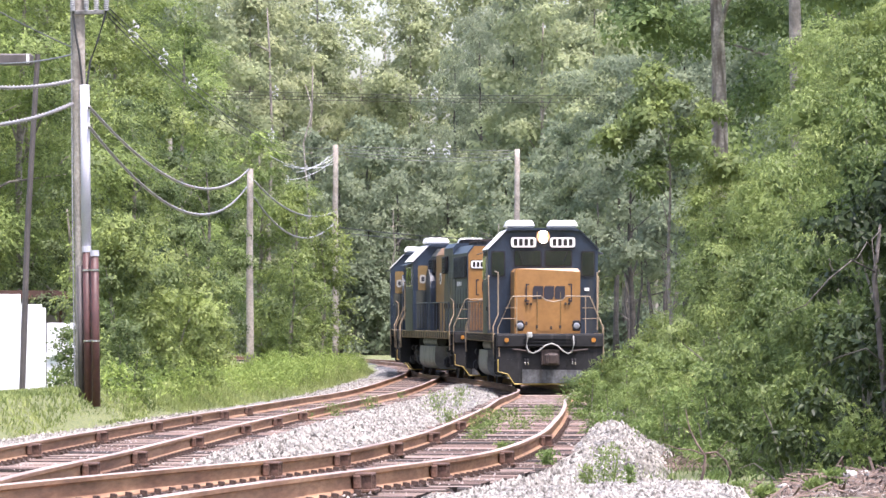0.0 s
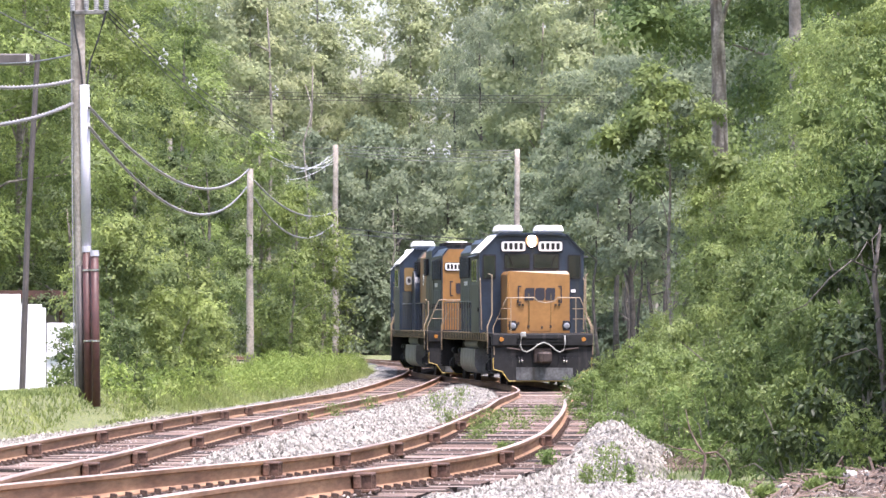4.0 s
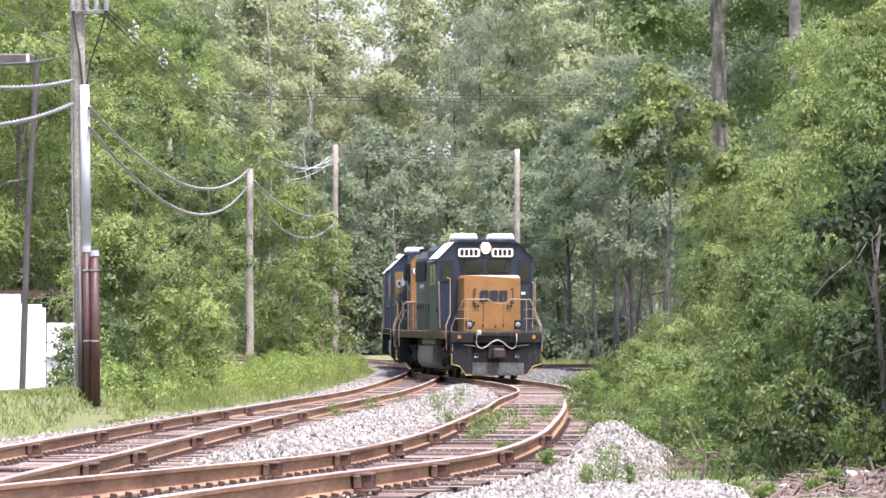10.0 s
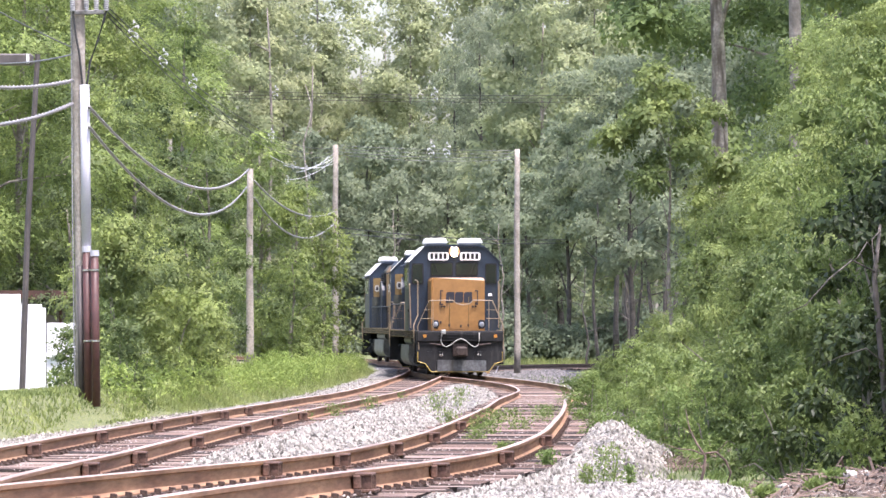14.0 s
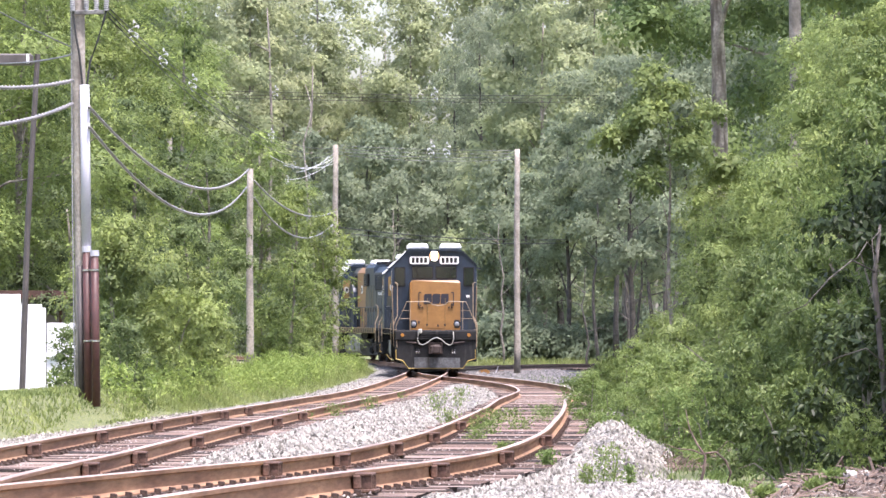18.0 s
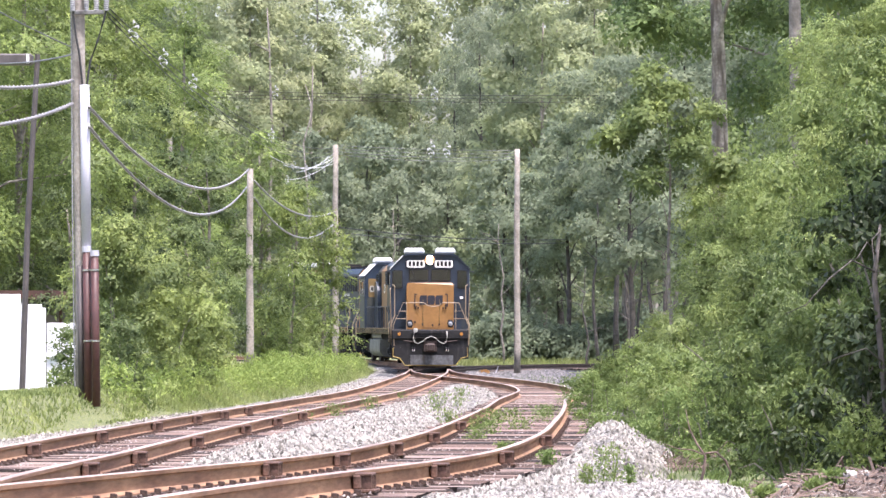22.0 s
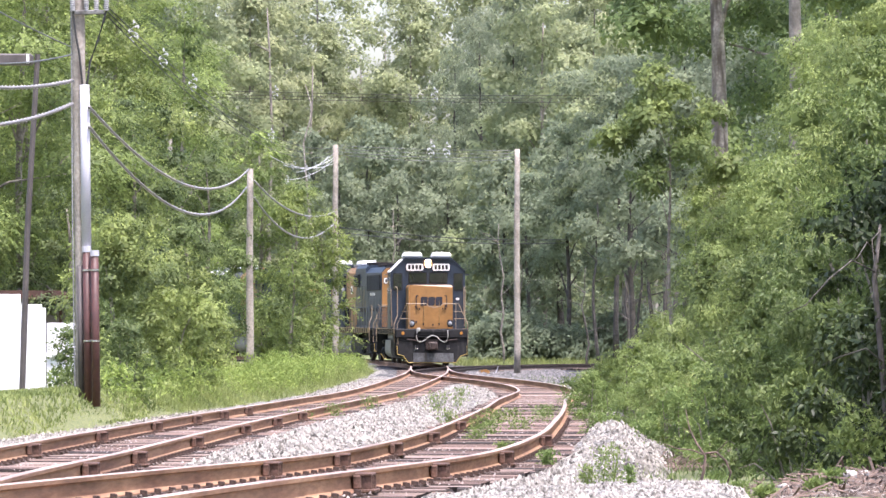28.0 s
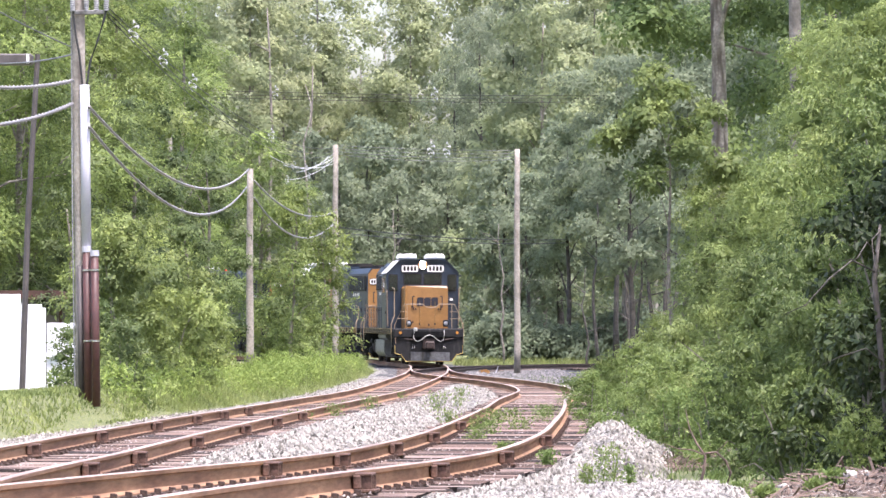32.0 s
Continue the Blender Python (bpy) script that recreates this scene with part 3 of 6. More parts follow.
def build_truck(parent, u, name="truck"):
    tr = new(name)
    tr.parent = parent
    tr.matrix_basis = Matrix.Translation((0, U(u), 0))
    for s in (-1, 1):
        bm = B()
        prof = [(-1.75, 0.62), (-1.75, 0.82), (-1.05, 0.86), (-0.6, 0.98), (0.6, 0.98), (1.05, 0.86), (1.75, 0.82), (1.75, 0.62), (1.05, 0.6), (0.6, 0.42), (-0.6, 0.42), (-1.05, 0.6)]
        prism(bm, prof, s * 1.0, s * 1.12, "x")
        part("side_frame", bm, M["loco_black"], tr)
        bm = B()
        for y in (-0.35, 0.35):
            for k in range(5):
                tube(bm, [(s * 1.17, y, 0.5 + 0.07 * k), (s * 1.17, y, 0.54 + 0.07 * k)], 0.085, 10)
        part("spring", bm, M["dark_iron"], tr)
        for y in (-1.37, 1.37):
            bm = B()
            box(bm, (s * 1.17, y, 0.53), (0.16, 0.34, 0.34), 0.05)
            tube(bm, [(s * 1.24, y, 0.53), (s * 1.29, y, 0.53)], 0.11, 12)
            part("axle_box", bm, M["loco_black"], tr)
        for e in (-1, 1):
            bm = B()
            tube(bm, [(s * 1.2, e * 0.95, 0.95), (s * 1.2, e * 0.55, 0.95)], 0.1, 10)
            part("brake_cylinder", bm, M["loco_black"], tr)
    bm = B()
    box(bm, (0, 0, 0.75), (2.0, 0.5, 0.3), 0.03)
    box(bm, (0, 0, 1.02), (1.2, 1.2, 0.3), 0.03)
    part("bolster", bm, M["loco_black"], tr)
    sets = []
    for y in (-1.37, 1.37):
        w = part("wheelset", wheelset_mesh(), M["dark_iron"], tr, "worn steel wheels on an axle", Matrix.Translation((0, y, 0.508)), smooth=False)
        sets.append((w, y))
    return tr, sets


def cab_outline(grow=0.0):
    g = grow
    return [(-1.58 - g, DECK), (1.58 + g, DECK), (1.58 + g, 3.95), (1.04 + g, 4.5 + g), (0.95, 4.55 + g), (-0.95, 4.55 + g), (-1.04 - g, 4.5 + g), (-1.58 - g, 3.95)]


def build_loco(label, lit):
    L = thing("locomotive", None, label, "locomotive", "coupled locomotives")
    # underframe and deck
    bm = B()
    seat(bm, 0.95, 17.1, -1.5, 1.5, DECK - 0.1, DECK, 0.01)
    part("deck", bm, M["loco_black"], L)
    bm = B()
    seat(bm, 1.0, 17.0, -0.8, 0.8, 0.95, DECK - 0.1, 0.02)
    part("underframe", bm, M["loco_black"], L)
    for s in (-1, 1):
        bm = B()
        seat(bm, 2.1, 15.95, s * 1.46, s * 1.53, DECK - 0.24, DECK + 0.01, 0.01)
        sill = part("side_sill", bm, M["yellow_dull"], L, "dirty yellow walkway sill")
        for k in range(26):
            bm = B()
            u = 2.5 + k * 0.52
            seat(bm, u, u + 0.14, s * 1.525, s * 1.545, DECK - 0.22, DECK - 0.02)
            part("sill_mark", bm, M["loco_black"], sill)
    # short nose
    bm = B()
    prof = [(-0.93, DECK), (0.93, DECK), (0.93, 3.3), (0.86, 3.4), (-0.86, 3.4), (-0.93, 3.3)]
    prism(bm, prof, U(1.95), U(3.75))
    for v in bm.verts:
        if v.co.y < U(2.0) and v.co.z > 3.35:
            v.co.y += 0.07
    nose = part("nose", bm, M["yellow"], L, "orange-yellow short nose")
    bm = B()
    prism(bm, round_rect(0.04, 2.2, 0.62, 1.15, 0.06), U(1.95) - 0.012, U(1.95) + 0.01)
    part("nose_door", bm, M["yellow"], nose)
    for x in (-0.29, 0.37):
        bm = B()
        tube(bm, [(x, U(1.935), 1.66), (x, U(1.935), 2.74)], 0.01, 6)
        part("door_seam", bm, M["yellow_dull"], nose)
    for x in (-0.52, 0.56):
        for dx in (-0.05, 0.05):
            bm = B()
            tube(bm, [(x + dx, U(1.955), 2.4), (x + dx, U(1.89), 2.4)], 0.035, 8)
            part("receptacle", bm, M["loco_black"], nose)
    for x, z in ((-0.62, 2.5), (-0.6, 1.85), (-0.3, 1.75), (0.62, 2.52), (0.36, 1.75), (0.1, 1.72)):
        bm = B()
        box(bm, (x, U(1.94), z), (0.06, 0.03, 0.09), 0.006)
        part("latch", bm, M["dark_iron"], nose)
    # emblem: three dark blocks between two bracket shapes
    for x in (-0.27, 0.04, 0.35):
        bm = B()
        pts = [(x - 0.145, 2.53), (x + 0.1, 2.53), (x + 0.145, 2.6), (x + 0.145, 2.9), (x - 0.1, 2.9), (x - 0.145, 2.83)]
        prism(bm, pts, U(1.95) - 0.02, U(1.95))
        part("emblem_block", bm, M["logo"], nose, "dark blue emblem shape")
    for s in (-1, 1):
        bm = B()
        x = 0.04 + s * 0.64
        for c, w, h in (((x, 2.71), 0.035, 0.5), ((x - s * 0.04, 2.945), 0.1, 0.035), ((x - s * 0.04, 2.475), 0.1, 0.035)):
            box(bm, (c[0], U(1.945), c[1]), (w, 0.02, h))
        part("emblem_bracket", bm, M["logo"], nose, "dark blue bracket shape")
    # cab
    bm = B()
    prism(bm, cab_outline(), U(3.7), U(6.1))
    cab = part("cab", bm, M["blue"], L, "dark blue cab with chamfered roof")
    bm = B()
    prism(bm, [(-1.07, 4.5), (-0.95, 4.575), (0.95, 4.575), (1.07, 4.5), (1.0, 4.48), (-1.0, 4.48)], U(3.6), U(6.2))
    part("cab_roof", bm, M["blue"], cab)
    for s in (-1, 1):
        bm = B()
        box(bm, (s * 1.335, U(4.9), 4.235), (0.03, 2.5, 0.76), 0.004, Matrix.Rotation(-s * radians(44.5), 4, "Y"))
        # sky glare on one chamfer is put into a white plate; the other stays blue
        part("roof_edge", bm, M["white" if (s < 0) == lit else "blue"], cab, "roof edge plate painted white for sky glare" if (s < 0) == lit else "")
        bm = B()
        box(bm, (s * 1.68, U(4.9), 3.88), (0.22, 1.5, 0.025), 0.005, Matrix.Rotation(s * radians(18), 4, "Y"))
        part("sun_shade", bm, M["blue"], cab)
        # windshield
        bm = B()
        prism(bm, round_rect(s * 0.44, 3.71, 0.8, 0.48, 0.05), U(3.7) - 0.03, U(3.7) + 0.02)
        wf = part("window_frame", bm, M["loco_black"], cab)
        bm = B()
        prism(bm, round_rect(s * 0.44, 3.71, 0.73, 0.41, 0.04), U(3.7) - 0.036, U(3.7) - 0.02)
        part("windshield", bm, M["glass"], wf, "dark windshield pane")
        bm = B()
        tube(bm, [(s * 0.72, U(3.64), 3.96), (s * 0.58, U(3.63), 3.56)], 0.012, 6)
        part("wiper", bm, M["loco_black"], wf)
        # front side doors with windows
        bm = B()
        prism(bm, round_rect(s * 1.29, 3.55, 0.42, 0.74, 0.06), U(3.7) - 0.025, U(3.7) + 0.02)
        wf = part("window_frame", bm, M["loco_black"], cab)
        bm = B()
        prism(bm, round_rect(s * 1.29, 3.55, 0.34, 0.66, 0.05), U(3.7) - 0.031, U(3.7) - 0.02)
        part("pane", bm, M["glass"], wf)
        # side windows
        for u in (4.25, 5.1):
            bm = B()
            pts = [(U(u), 3.1), (U(u) + 0.7, 3.1), (U(u) + 0.7, 3.78), (U(u), 3.78)]
            prism(bm, pts, s * 1.58, s * 1.61, "x")
            wf = part("window_frame", bm, M["chrome"], cab)
            bm = B()
            pts = [(U(u) + 0.05, 3.15), (U(u) + 0.65, 3.15), (U(u) + 0.65, 3.73), (U(u) + 0.05, 3.73)]
            prism(bm, pts, s * 1.6, s * 1.616, "x")
            part("pane", bm, M["glass"], wf)
        # number boards
        bm = B()
        prism(bm, round_rect(s * 0.56, 4.165, 0.76, 0.33, 0.08), U(3.7) - 0.06, U(3.7) + 0.02)
        nb = part("number_board", bm, M["loco_black"], cab)
        bm = B()
        prism(bm, round_rect(s * 0.56, 4.165, 0.72, 0.29, 0.07), U(3.7) - 0.066, U(3.7) - 0.05)
        part("board_face", bm, M["white"], nb, "white board with four dark bars")
        for k in range(4):
            bm = B()
            prism(bm, round_rect(s * 0.56 + (k - 1.5) * 0.155, 4.165, 0.105, 0.2, 0.03), U(3.7) - 0.071, U(3.7) - 0.06)
            part("board_bar", bm, M["loco_black"], nb)
        # cooling unit on the roof
        bm = B()
        box(bm, (s * 0.62, U(4.7), 4.7), (0.84, 1.15, 0.22), 0.06)
        for v in bm.verts:
            if v.co.z > 4.74:
                v.co.x = s * 0.62 + (v.co.x - s * 0.62) * 0.9
        ac = part("cooling_unit", bm, M["white"], cab, "white boxy rooftop cooling unit")
        bm = B()
        box(bm, (s * 0.62, U(4.7), 4.585), (0.74, 1.05, 0.05), 0.01)
        part("unit_base", bm, M["loco_grey"], ac)
    # twin headlight
    bm = B()
    prism(bm, round_rect(0, 4.33, 0.3, 0.46, 0.12), U(3.7) - 0.06, U(3.7) + 0.02)
    hl = part("headlight", bm, M["loco_black"], cab)
    # glare round the burning lenses, added as a weakly glowing disc
    if lit:
        bm = B()
        tube(bm, [(0, U(3.7) - 0.06, 4.335), (0, U(3.7) - 0.075, 4.335)], 0.19, 20)
        part("glare_disc", bm, M["glare_disc"], hl, "glowing warm disc for the headlight's glare")
    for z in (4.42, 4.25):
        bm = B()
        tube(bm, [(0, U(3.66), z), (0, U(3.7) - 0.085, z), (0, U(3.7) - 0.1, z)], [0.1, 0.1, 0.06], 16)
        part("lens", bm, M["headlight"] if lit else M["lamp_glass"], hl, "burning headlight lens" if lit else "headlight lens")
    bm = B()
    prism(bm, [(-0.9, 4.52), (0.9, 4.52), (0.85, 4.57), (-0.85, 4.57)], U(3.55), U(3.7))
    part("visor", bm, M["blue"], cab)
    bm = B()
    box(bm, (1.26, U(3.69), 2.82), (0.13, 0.02, 0.09))
    part("notice_plate", bm, M["white"], cab)
    # hood
    H = 0.93
    bm = B()
    prism(bm, [(-H, DECK), (H, DECK), (H, 4.12), (0.72, 4.38), (-0.72, 4.38), (-H, 4.12)], U(9.3), U(16.1))
    hood = part("long_hood", bm, M["blue"], L, "dark blue engine hood")
    bm = B()
    prism(bm, [(-H - 0.01, DECK), (H + 0.01, DECK), (H + 0.01, 4.14), (0.74, 4.4), (-0.74, 4.4), (-H - 0.01, 4.14)], U(6.1), U(9.3))
    part("equipment_hood", bm, M["blue_grey"], L, "faded hood section behind the cab, greened by lawn reflection")
    bm = B()
    prism(bm, [(-H - 0.016, DECK), (H + 0.016, DECK), (H + 0.016, 4.15), (0.745, 4.41), (-0.745, 4.41), (-H - 0.016, 4.15)], U(7.6), U(9.9))
    stripe = part("yellow_band", bm, M["yellow"], L, "yellow band across the hood")
    for s in (-1, 1):
        bm = B()
        prism(bm, [(U(8.9) + 0.24 * math.cos(a), 3.35 + 0.2 * math.sin(a)) for a in np.linspace(0, 2 * math.pi, 16, endpoint=False)], s * (H + 0.016), s * (H + 0.03), "x")
        part("side_mark", bm, M["white"], stripe, "round pale mark")
        bm = B()
        prism(bm, [(U(8.9) + 0.13 * math.cos(a), 3.35 + 0.12 * math.sin(a)) for a in np.linspace(0, 2 * math.pi, 16, endpoint=False)], s * (H + 0.03), s * (H + 0.036), "x")
        part("side_mark_core", bm, M["logo"], stripe)
        # raised grille boxes at the top
        for u0, u1, z0, z1 in ((6.2, 7.4, 3.55, 4.05), (9.9, 10.9, 3.5, 4.08)):
            bm = B()
            seat(bm, u0, u1, s * H, s * (H + 0.1), z0, z1, 0.015)
            gr = part("grille_box", bm, M["loco_black"], hood, "black louvred air intake")
            for k in range(6):
                bm = B()
                z = z0 + (k + 0.5) * (z1 - z0) / 6
                seat(bm, u0 + 0.08, u1 - 0.08, s * (H + 0.1), s * (H + 0.13), z - 0.015, z + 0.015)
                part("louvre", bm, M["blue"], gr)
        # hood doors
        for k in range(9):
            bm = B()
            u = 9.5 + k * 0.71
            if k < 5:
                seat(bm, u, u + 0.64, s * H, s * (H + 0.018), DECK + 0.12, 3.55, 0.006)
            else:
                seat(bm, u, u + 0.64, s * H, s * (H + 0.018), DECK + 0.12, 2.95, 0.006)
            d = part("hood_door", bm, M["yellow" if k < 1 else "blue_grey" if k < 5 else "blue"], hood, "yellow-painted hood door" if k < 1 else "")
            bm = B()
            box(bm, (s * (H + 0.03), U(u + 0.56), 2.4), (0.03, 0.04, 0.16))
            part("door_latch", bm, M["dark_iron"], d)
        for k in range(3):
            bm = B()
            u = 6.15 + k * 0.48
            seat(bm, u, u + 0.43, s * (H + 0.01), s * (H + 0.026), DECK + 0.12, 3.4, 0.006)
            part("hood_door", bm, M["blue_grey"], hood)
        for k in range(8):
            bm = B()
            seat(bm, 6.35 + k * 0.28, 6.43 + k * 0.28, s * (H + 0.026), s * (H + 0.07), DECK + 0.05, 2.52)
            part("side_louvre", bm, M["loco_black"], hood)
        # big side letters reduced to blocks
        for k in range(3):
            bm = B()
            u = 10.0 + k * 0.85
            pts = [(U(u), 2.3), (U(u) + 0.62, 2.3), (U(u) + 0.74, 2.7), (U(u) + 0.6, 3.35), (U(u) + 0.1, 3.35), (U(u) - 0.06, 2.8)]
            prism(bm, pts, s * (H + 0.018), s * (H + 0.024), "x")
            part("side_block", bm, M["yellow_faded"], hood, "faded yellow emblem shape")
        for k in range(4):
            bm = B()
            seat(bm, 13.6 + k * 0.3, 13.74 + k * 0.3, s * (H + 0.018), s * (H + 0.03), 3.06, 3.2)
            part("side_mark_bar", bm, M["white"], hood)
    # painted hood end with number board and emblem shapes
    bm = B()
    prism(bm, [(-0.9, DECK + 0.04), (0.9, DECK + 0.04), (0.9, 4.08), (0.7, 4.34), (-0.7, 4.34), (-0.9, 4.08)], U(16.1), U(16.1) + 0.012)
    he = part("hood_end", bm, M["yellow"], L, "orange-yellow painted hood end")
    y = U(16.1) + 0.012
    bm = B()
    box(bm, (0, y + 0.005, 2.2), (0.62, 0.02, 1.15), 0.01)
    part("end_door", bm, M["yellow"], he)
    for s in (-1, 1):
        bm = B()
        prism(bm, round_rect(s * 0.53, 3.74, 0.62, 0.29, 0.08), y, y + 0.03)
        nb = part("number_board", bm, M["loco_black"], he)
        bm = B()
        prism(bm, round_rect(s * 0.53, 3.74, 0.58, 0.25, 0.07), y + 0.026, y + 0.034)
        part("board_face", bm, M["white"], nb, "white board with dark bars")
        for k in range(4):
            bm = B()
            prism(bm, round_rect(s * 0.53 + (k - 1.5) * 0.125, 3.74, 0.085, 0.17, 0.025), y + 0.032, y + 0.039)
            part("board_bar", bm, M["loco_black"], nb)
        bm = B()
        for c, w, h in (((s * 0.64, 3.0), 0.035, 0.5), ((s * 0.6, 3.235), 0.1, 0.035), ((s * 0.6, 2.765), 0.1, 0.035)):
            box(bm, (c[0], y + 0.006, c[1]), (w, 0.02, h))
        part("emblem_bracket", bm, M["logo"], he, "dark blue bracket shape")
    for x in (-0.31, 0.0, 0.31):
        bm = B()
        prism(bm, [(x - 0.145, 2.82), (x + 0.1, 2.82), (x + 0.145, 2.89), (x + 0.145, 3.18), (x - 0.1, 3.18), (x - 0.145, 3.11)], y, y + 0.022)
        part("emblem_block", bm, M["logo"], he, "dark blue emblem shape")
    for s in (-1, 1):
        # rear wall of the cab beside the hood
        bm = B()
        prism(bm, round_rect(s * 1.24, 3.4, 0.34, 0.86, 0.05), U(6.1), U(6.1) + 0.012)
        yp = part("yellow_patch", bm, M["yellow_dull"], cab, "yellow patch on the cab's rear wall")
        bm = B()
        prism(bm, round_rect(s * 1.24, 3.36, 0.22, 0.3, 0.08), U(6.1) + 0.01, U(6.1) + 0.02)
        part("side_mark", bm, M["hose"], yp)
        bm = B()
        prism(bm, round_rect(s * 1.24, 3.36, 0.11, 0.17, 0.05), U(6.1) + 0.018, U(6.1) + 0.026)
        part("side_mark_core", bm, M["logo"], yp)
        bm = B()
        prism(bm, round_rect(s * 1.26, 2.3, 0.42, 1.3, 0.03), U(6.1), U(6.1) + 0.014)
        part("rear_cab_door", bm, M["blue_grey"], cab)
        # rounded blower housing on the hood
        bm = B()
        pr = [(U(6.2), DECK), (U(7.5), DECK)] + [(U(6.85) + 0.65 * math.cos(a), 3.05 + 0.65 * math.sin(a)) for a in np.linspace(0, math.pi, 10)]
        prism(bm, pr, s * (H - 0.02), s * (H + 0.2), "x")
        part("blower_housing", bm, M["blue"], hood, "rounded dark blue blower housing")
        bm = B()
        tube(bm, [(s * (H + 0.2), U(6.85) + 0.63 * math.cos(a), 3.05 + 0.63 * math.sin(a)) for a in np.linspace(0, math.pi, 12)], 0.02, 6)
        part("housing_rim", bm, M["loco_grey"], hood, "bare metal housing rim")
        # added plate on the cab side, the lawn's reflection put into its colour
        bm = B()
        seat(bm, 3.82, 6.0, s * 1.58, s * 1.592, DECK + 0.02, 3.02, 0.004)
        part("cab_side_panel", bm, M["blue_grey"], cab, "cab side panel greened by lawn reflection")
        bm = B()
        seat(bm, 3.82, 4.05, s * 1.592, s * 1.61, 2.2, 2.32)
        part("side_latch", bm, M["loco_black"], cab)
        # dark intake on the hood's rear quarter
        bm = B()
        seat(bm, 12.8, 15.9, s * H, s * (H + 0.06), 3.3, 4.02, 0.015)
        gi = part("radiator_intake", bm, M["loco_black"], hood, "black radiator intake screen")
        for k in range(9):
            bm = B()
            u = 13.0 + k * 0.33
            seat(bm, u, u + 0.05, s * (H + 0.06), s * (H + 0.075), 3.34, 3.98)
            part("intake_bar", bm, M["blue"], gi)
    # roof gear
    bm = B()
    prism(bm, [(-0.95, 4.1), (0.95, 4.1), (0.95, 4.35), (0.8, 4.5), (-0.8, 4.5), (-0.95, 4.35)], U(9.9), U(12.4))
    part("dynamic_brake", bm, M["blue"], hood)
    for u in (10.5, 11.7, 13.2, 14.3, 15.4):
        bm = B()
        z = 4.5 if u < 12.4 else 4.38
        tube(bm, [(0, U(u), z - 0.05), (0, U(u), z + 0.12)], 0.52, 22)
        fan = part("roof_fan", bm, M["loco_black"], hood)
        bm = B()
        for k in range(5):
            box(bm, (0, U(u) - 0.36 + 0.18 * k, z + 0.135), (0.9, 0.03, 0.02))
        part("fan_grille", bm, M["dark_iron"], fan)
    bm = B()
    seat(bm, 9.35, 9.75, -0.3, 0.3, 4.38, 4.62, 0.03)
    part("exhaust_stack", bm, M["loco_black"], hood)
    bm = B()
    tube(bm, [(-0.45, U(7.3), 4.4), (-0.45, U(7.3), 4.52), (-0.45, U(7.3), 4.62)], [0.09, 0.09, 0.05], 10)
    part("beacon", bm, M["red"], hood, "red-orange roof beacon")
    bm = B()
    for dx in (-0.12, 0.0, 0.12):
        tube(bm, [(0.2 + dx, U(6.8), 4.52), (0.2 + dx, U(6.45), 4.52)], [0.03, 0.075], 10)
    box(bm, (0.2, U(6.8), 4.45), (0.34, 0.06, 0.1))
    part("air_horn", bm, M["loco_grey"], hood)
    # end of the machine: front pilot
    for end in (0, 1):
        f = (lambda u: u) if end == 0 else (lambda u: LEN - u)
        bm = B()
        seat(bm, f(0.92), f(1.2), -1.5, 1.5, 1.18, DECK - 0.02, 0.03)
        ac = part("anticlimber", bm, M["loco_black"], L)
        for z in (1.24, 1.33, 1.42):
            bm = B()
            seat(bm, f(0.86), f(0.93), -0.75, 0.75, z - 0.015, z + 0.015)
            part("anticlimber_rib", bm, M["loco_black"], ac)
        bm = B()
        seat(bm, f(1.0), f(1.1), -1.5, 1.5, 0.4, 1.2, 0.01)
        part("pilot", bm, M["loco_black"], L)
        # plow with swept lower edge
        bm = B()
        prof = [(-1.45, 0.85), (-1.45, 0.5), (-1.2, 0.43), (-1.0, 0.16), (1.0, 0.16), (1.2, 0.43), (1.45, 0.5), (1.45, 0.85), (0.5, 0.85), (0.45, 0.52), (-0.45, 0.52), (-0.5, 0.85)]
        prism(bm, prof, U(f(0.99)), U(f(0.94)))
        pl = part("snow_plow", bm, M["loco_black"], L, "worn grey steel plow")
        bm = B()
        prism(bm, [(-0.78, 0.17), (0.9, 0.17), (0.9, 0.54), (-0.78, 0.56)], U(f(0.96)), U(f(0.9)))
        part("plow_plate", bm, M["plow"], pl, "scuffed grey plow plate")
        bm = B()
        edge = [(-1.46, 0.84), (-1.46, 0.5), (-1.2, 0.43), (-1.0, 0.15), (1.0, 0.15), (1.2, 0.43), (1.46, 0.5), (1.46, 0.84)]
        tube(bm, [(x, U(f(0.94)), z) for x, z in edge], 0.02, 6)
        part("plow_edge", bm, M["edge_yellow"], pl, "yellow-painted plow edge")
        for s in (-1, 1):
            # corner steps
            for z in (0.45, 0.8, 1.15):
                bm = B()
                seat(bm, f(1.15), f(1.65), s * 1.2, s * 1.53, z - 0.02, z + 0.015, 0.005)
                part("step", bm, M["loco_black"], L)
            bm = B()
            seat(bm, f(1.62), f(1.68), s * 1.15, s * 1.53, 0.42, DECK, 0.01)
            part("step_plate", bm, M["loco_black"], L)
            for xx in (0.62, 0.7):
                bm = B()
                tube(bm, [(s * xx, U(f(0.98)), 0.85), (s * xx, U(f(0.86)), 0.82), (s * xx, U(f(0.83)), 0.74)], 0.025, 6)
                hh = part("air_hose_end", bm, M["loco_black"], L)
                bm = B()
                box(bm, (s * xx, U(f(0.83)), 0.73), (0.04, 0.04, 0.07), 0.008)
                part("hose_valve", bm, M["chrome"], hh)
            bm = B()
            tube(bm, [(s * 1.05, U(f(0.9)), 1.12), (s * 0.55, U(f(0.86)), 1.06)], 0.03, 6)
            part("uncoupling_bar", bm, M["dark_iron"], L)
            bm = B()
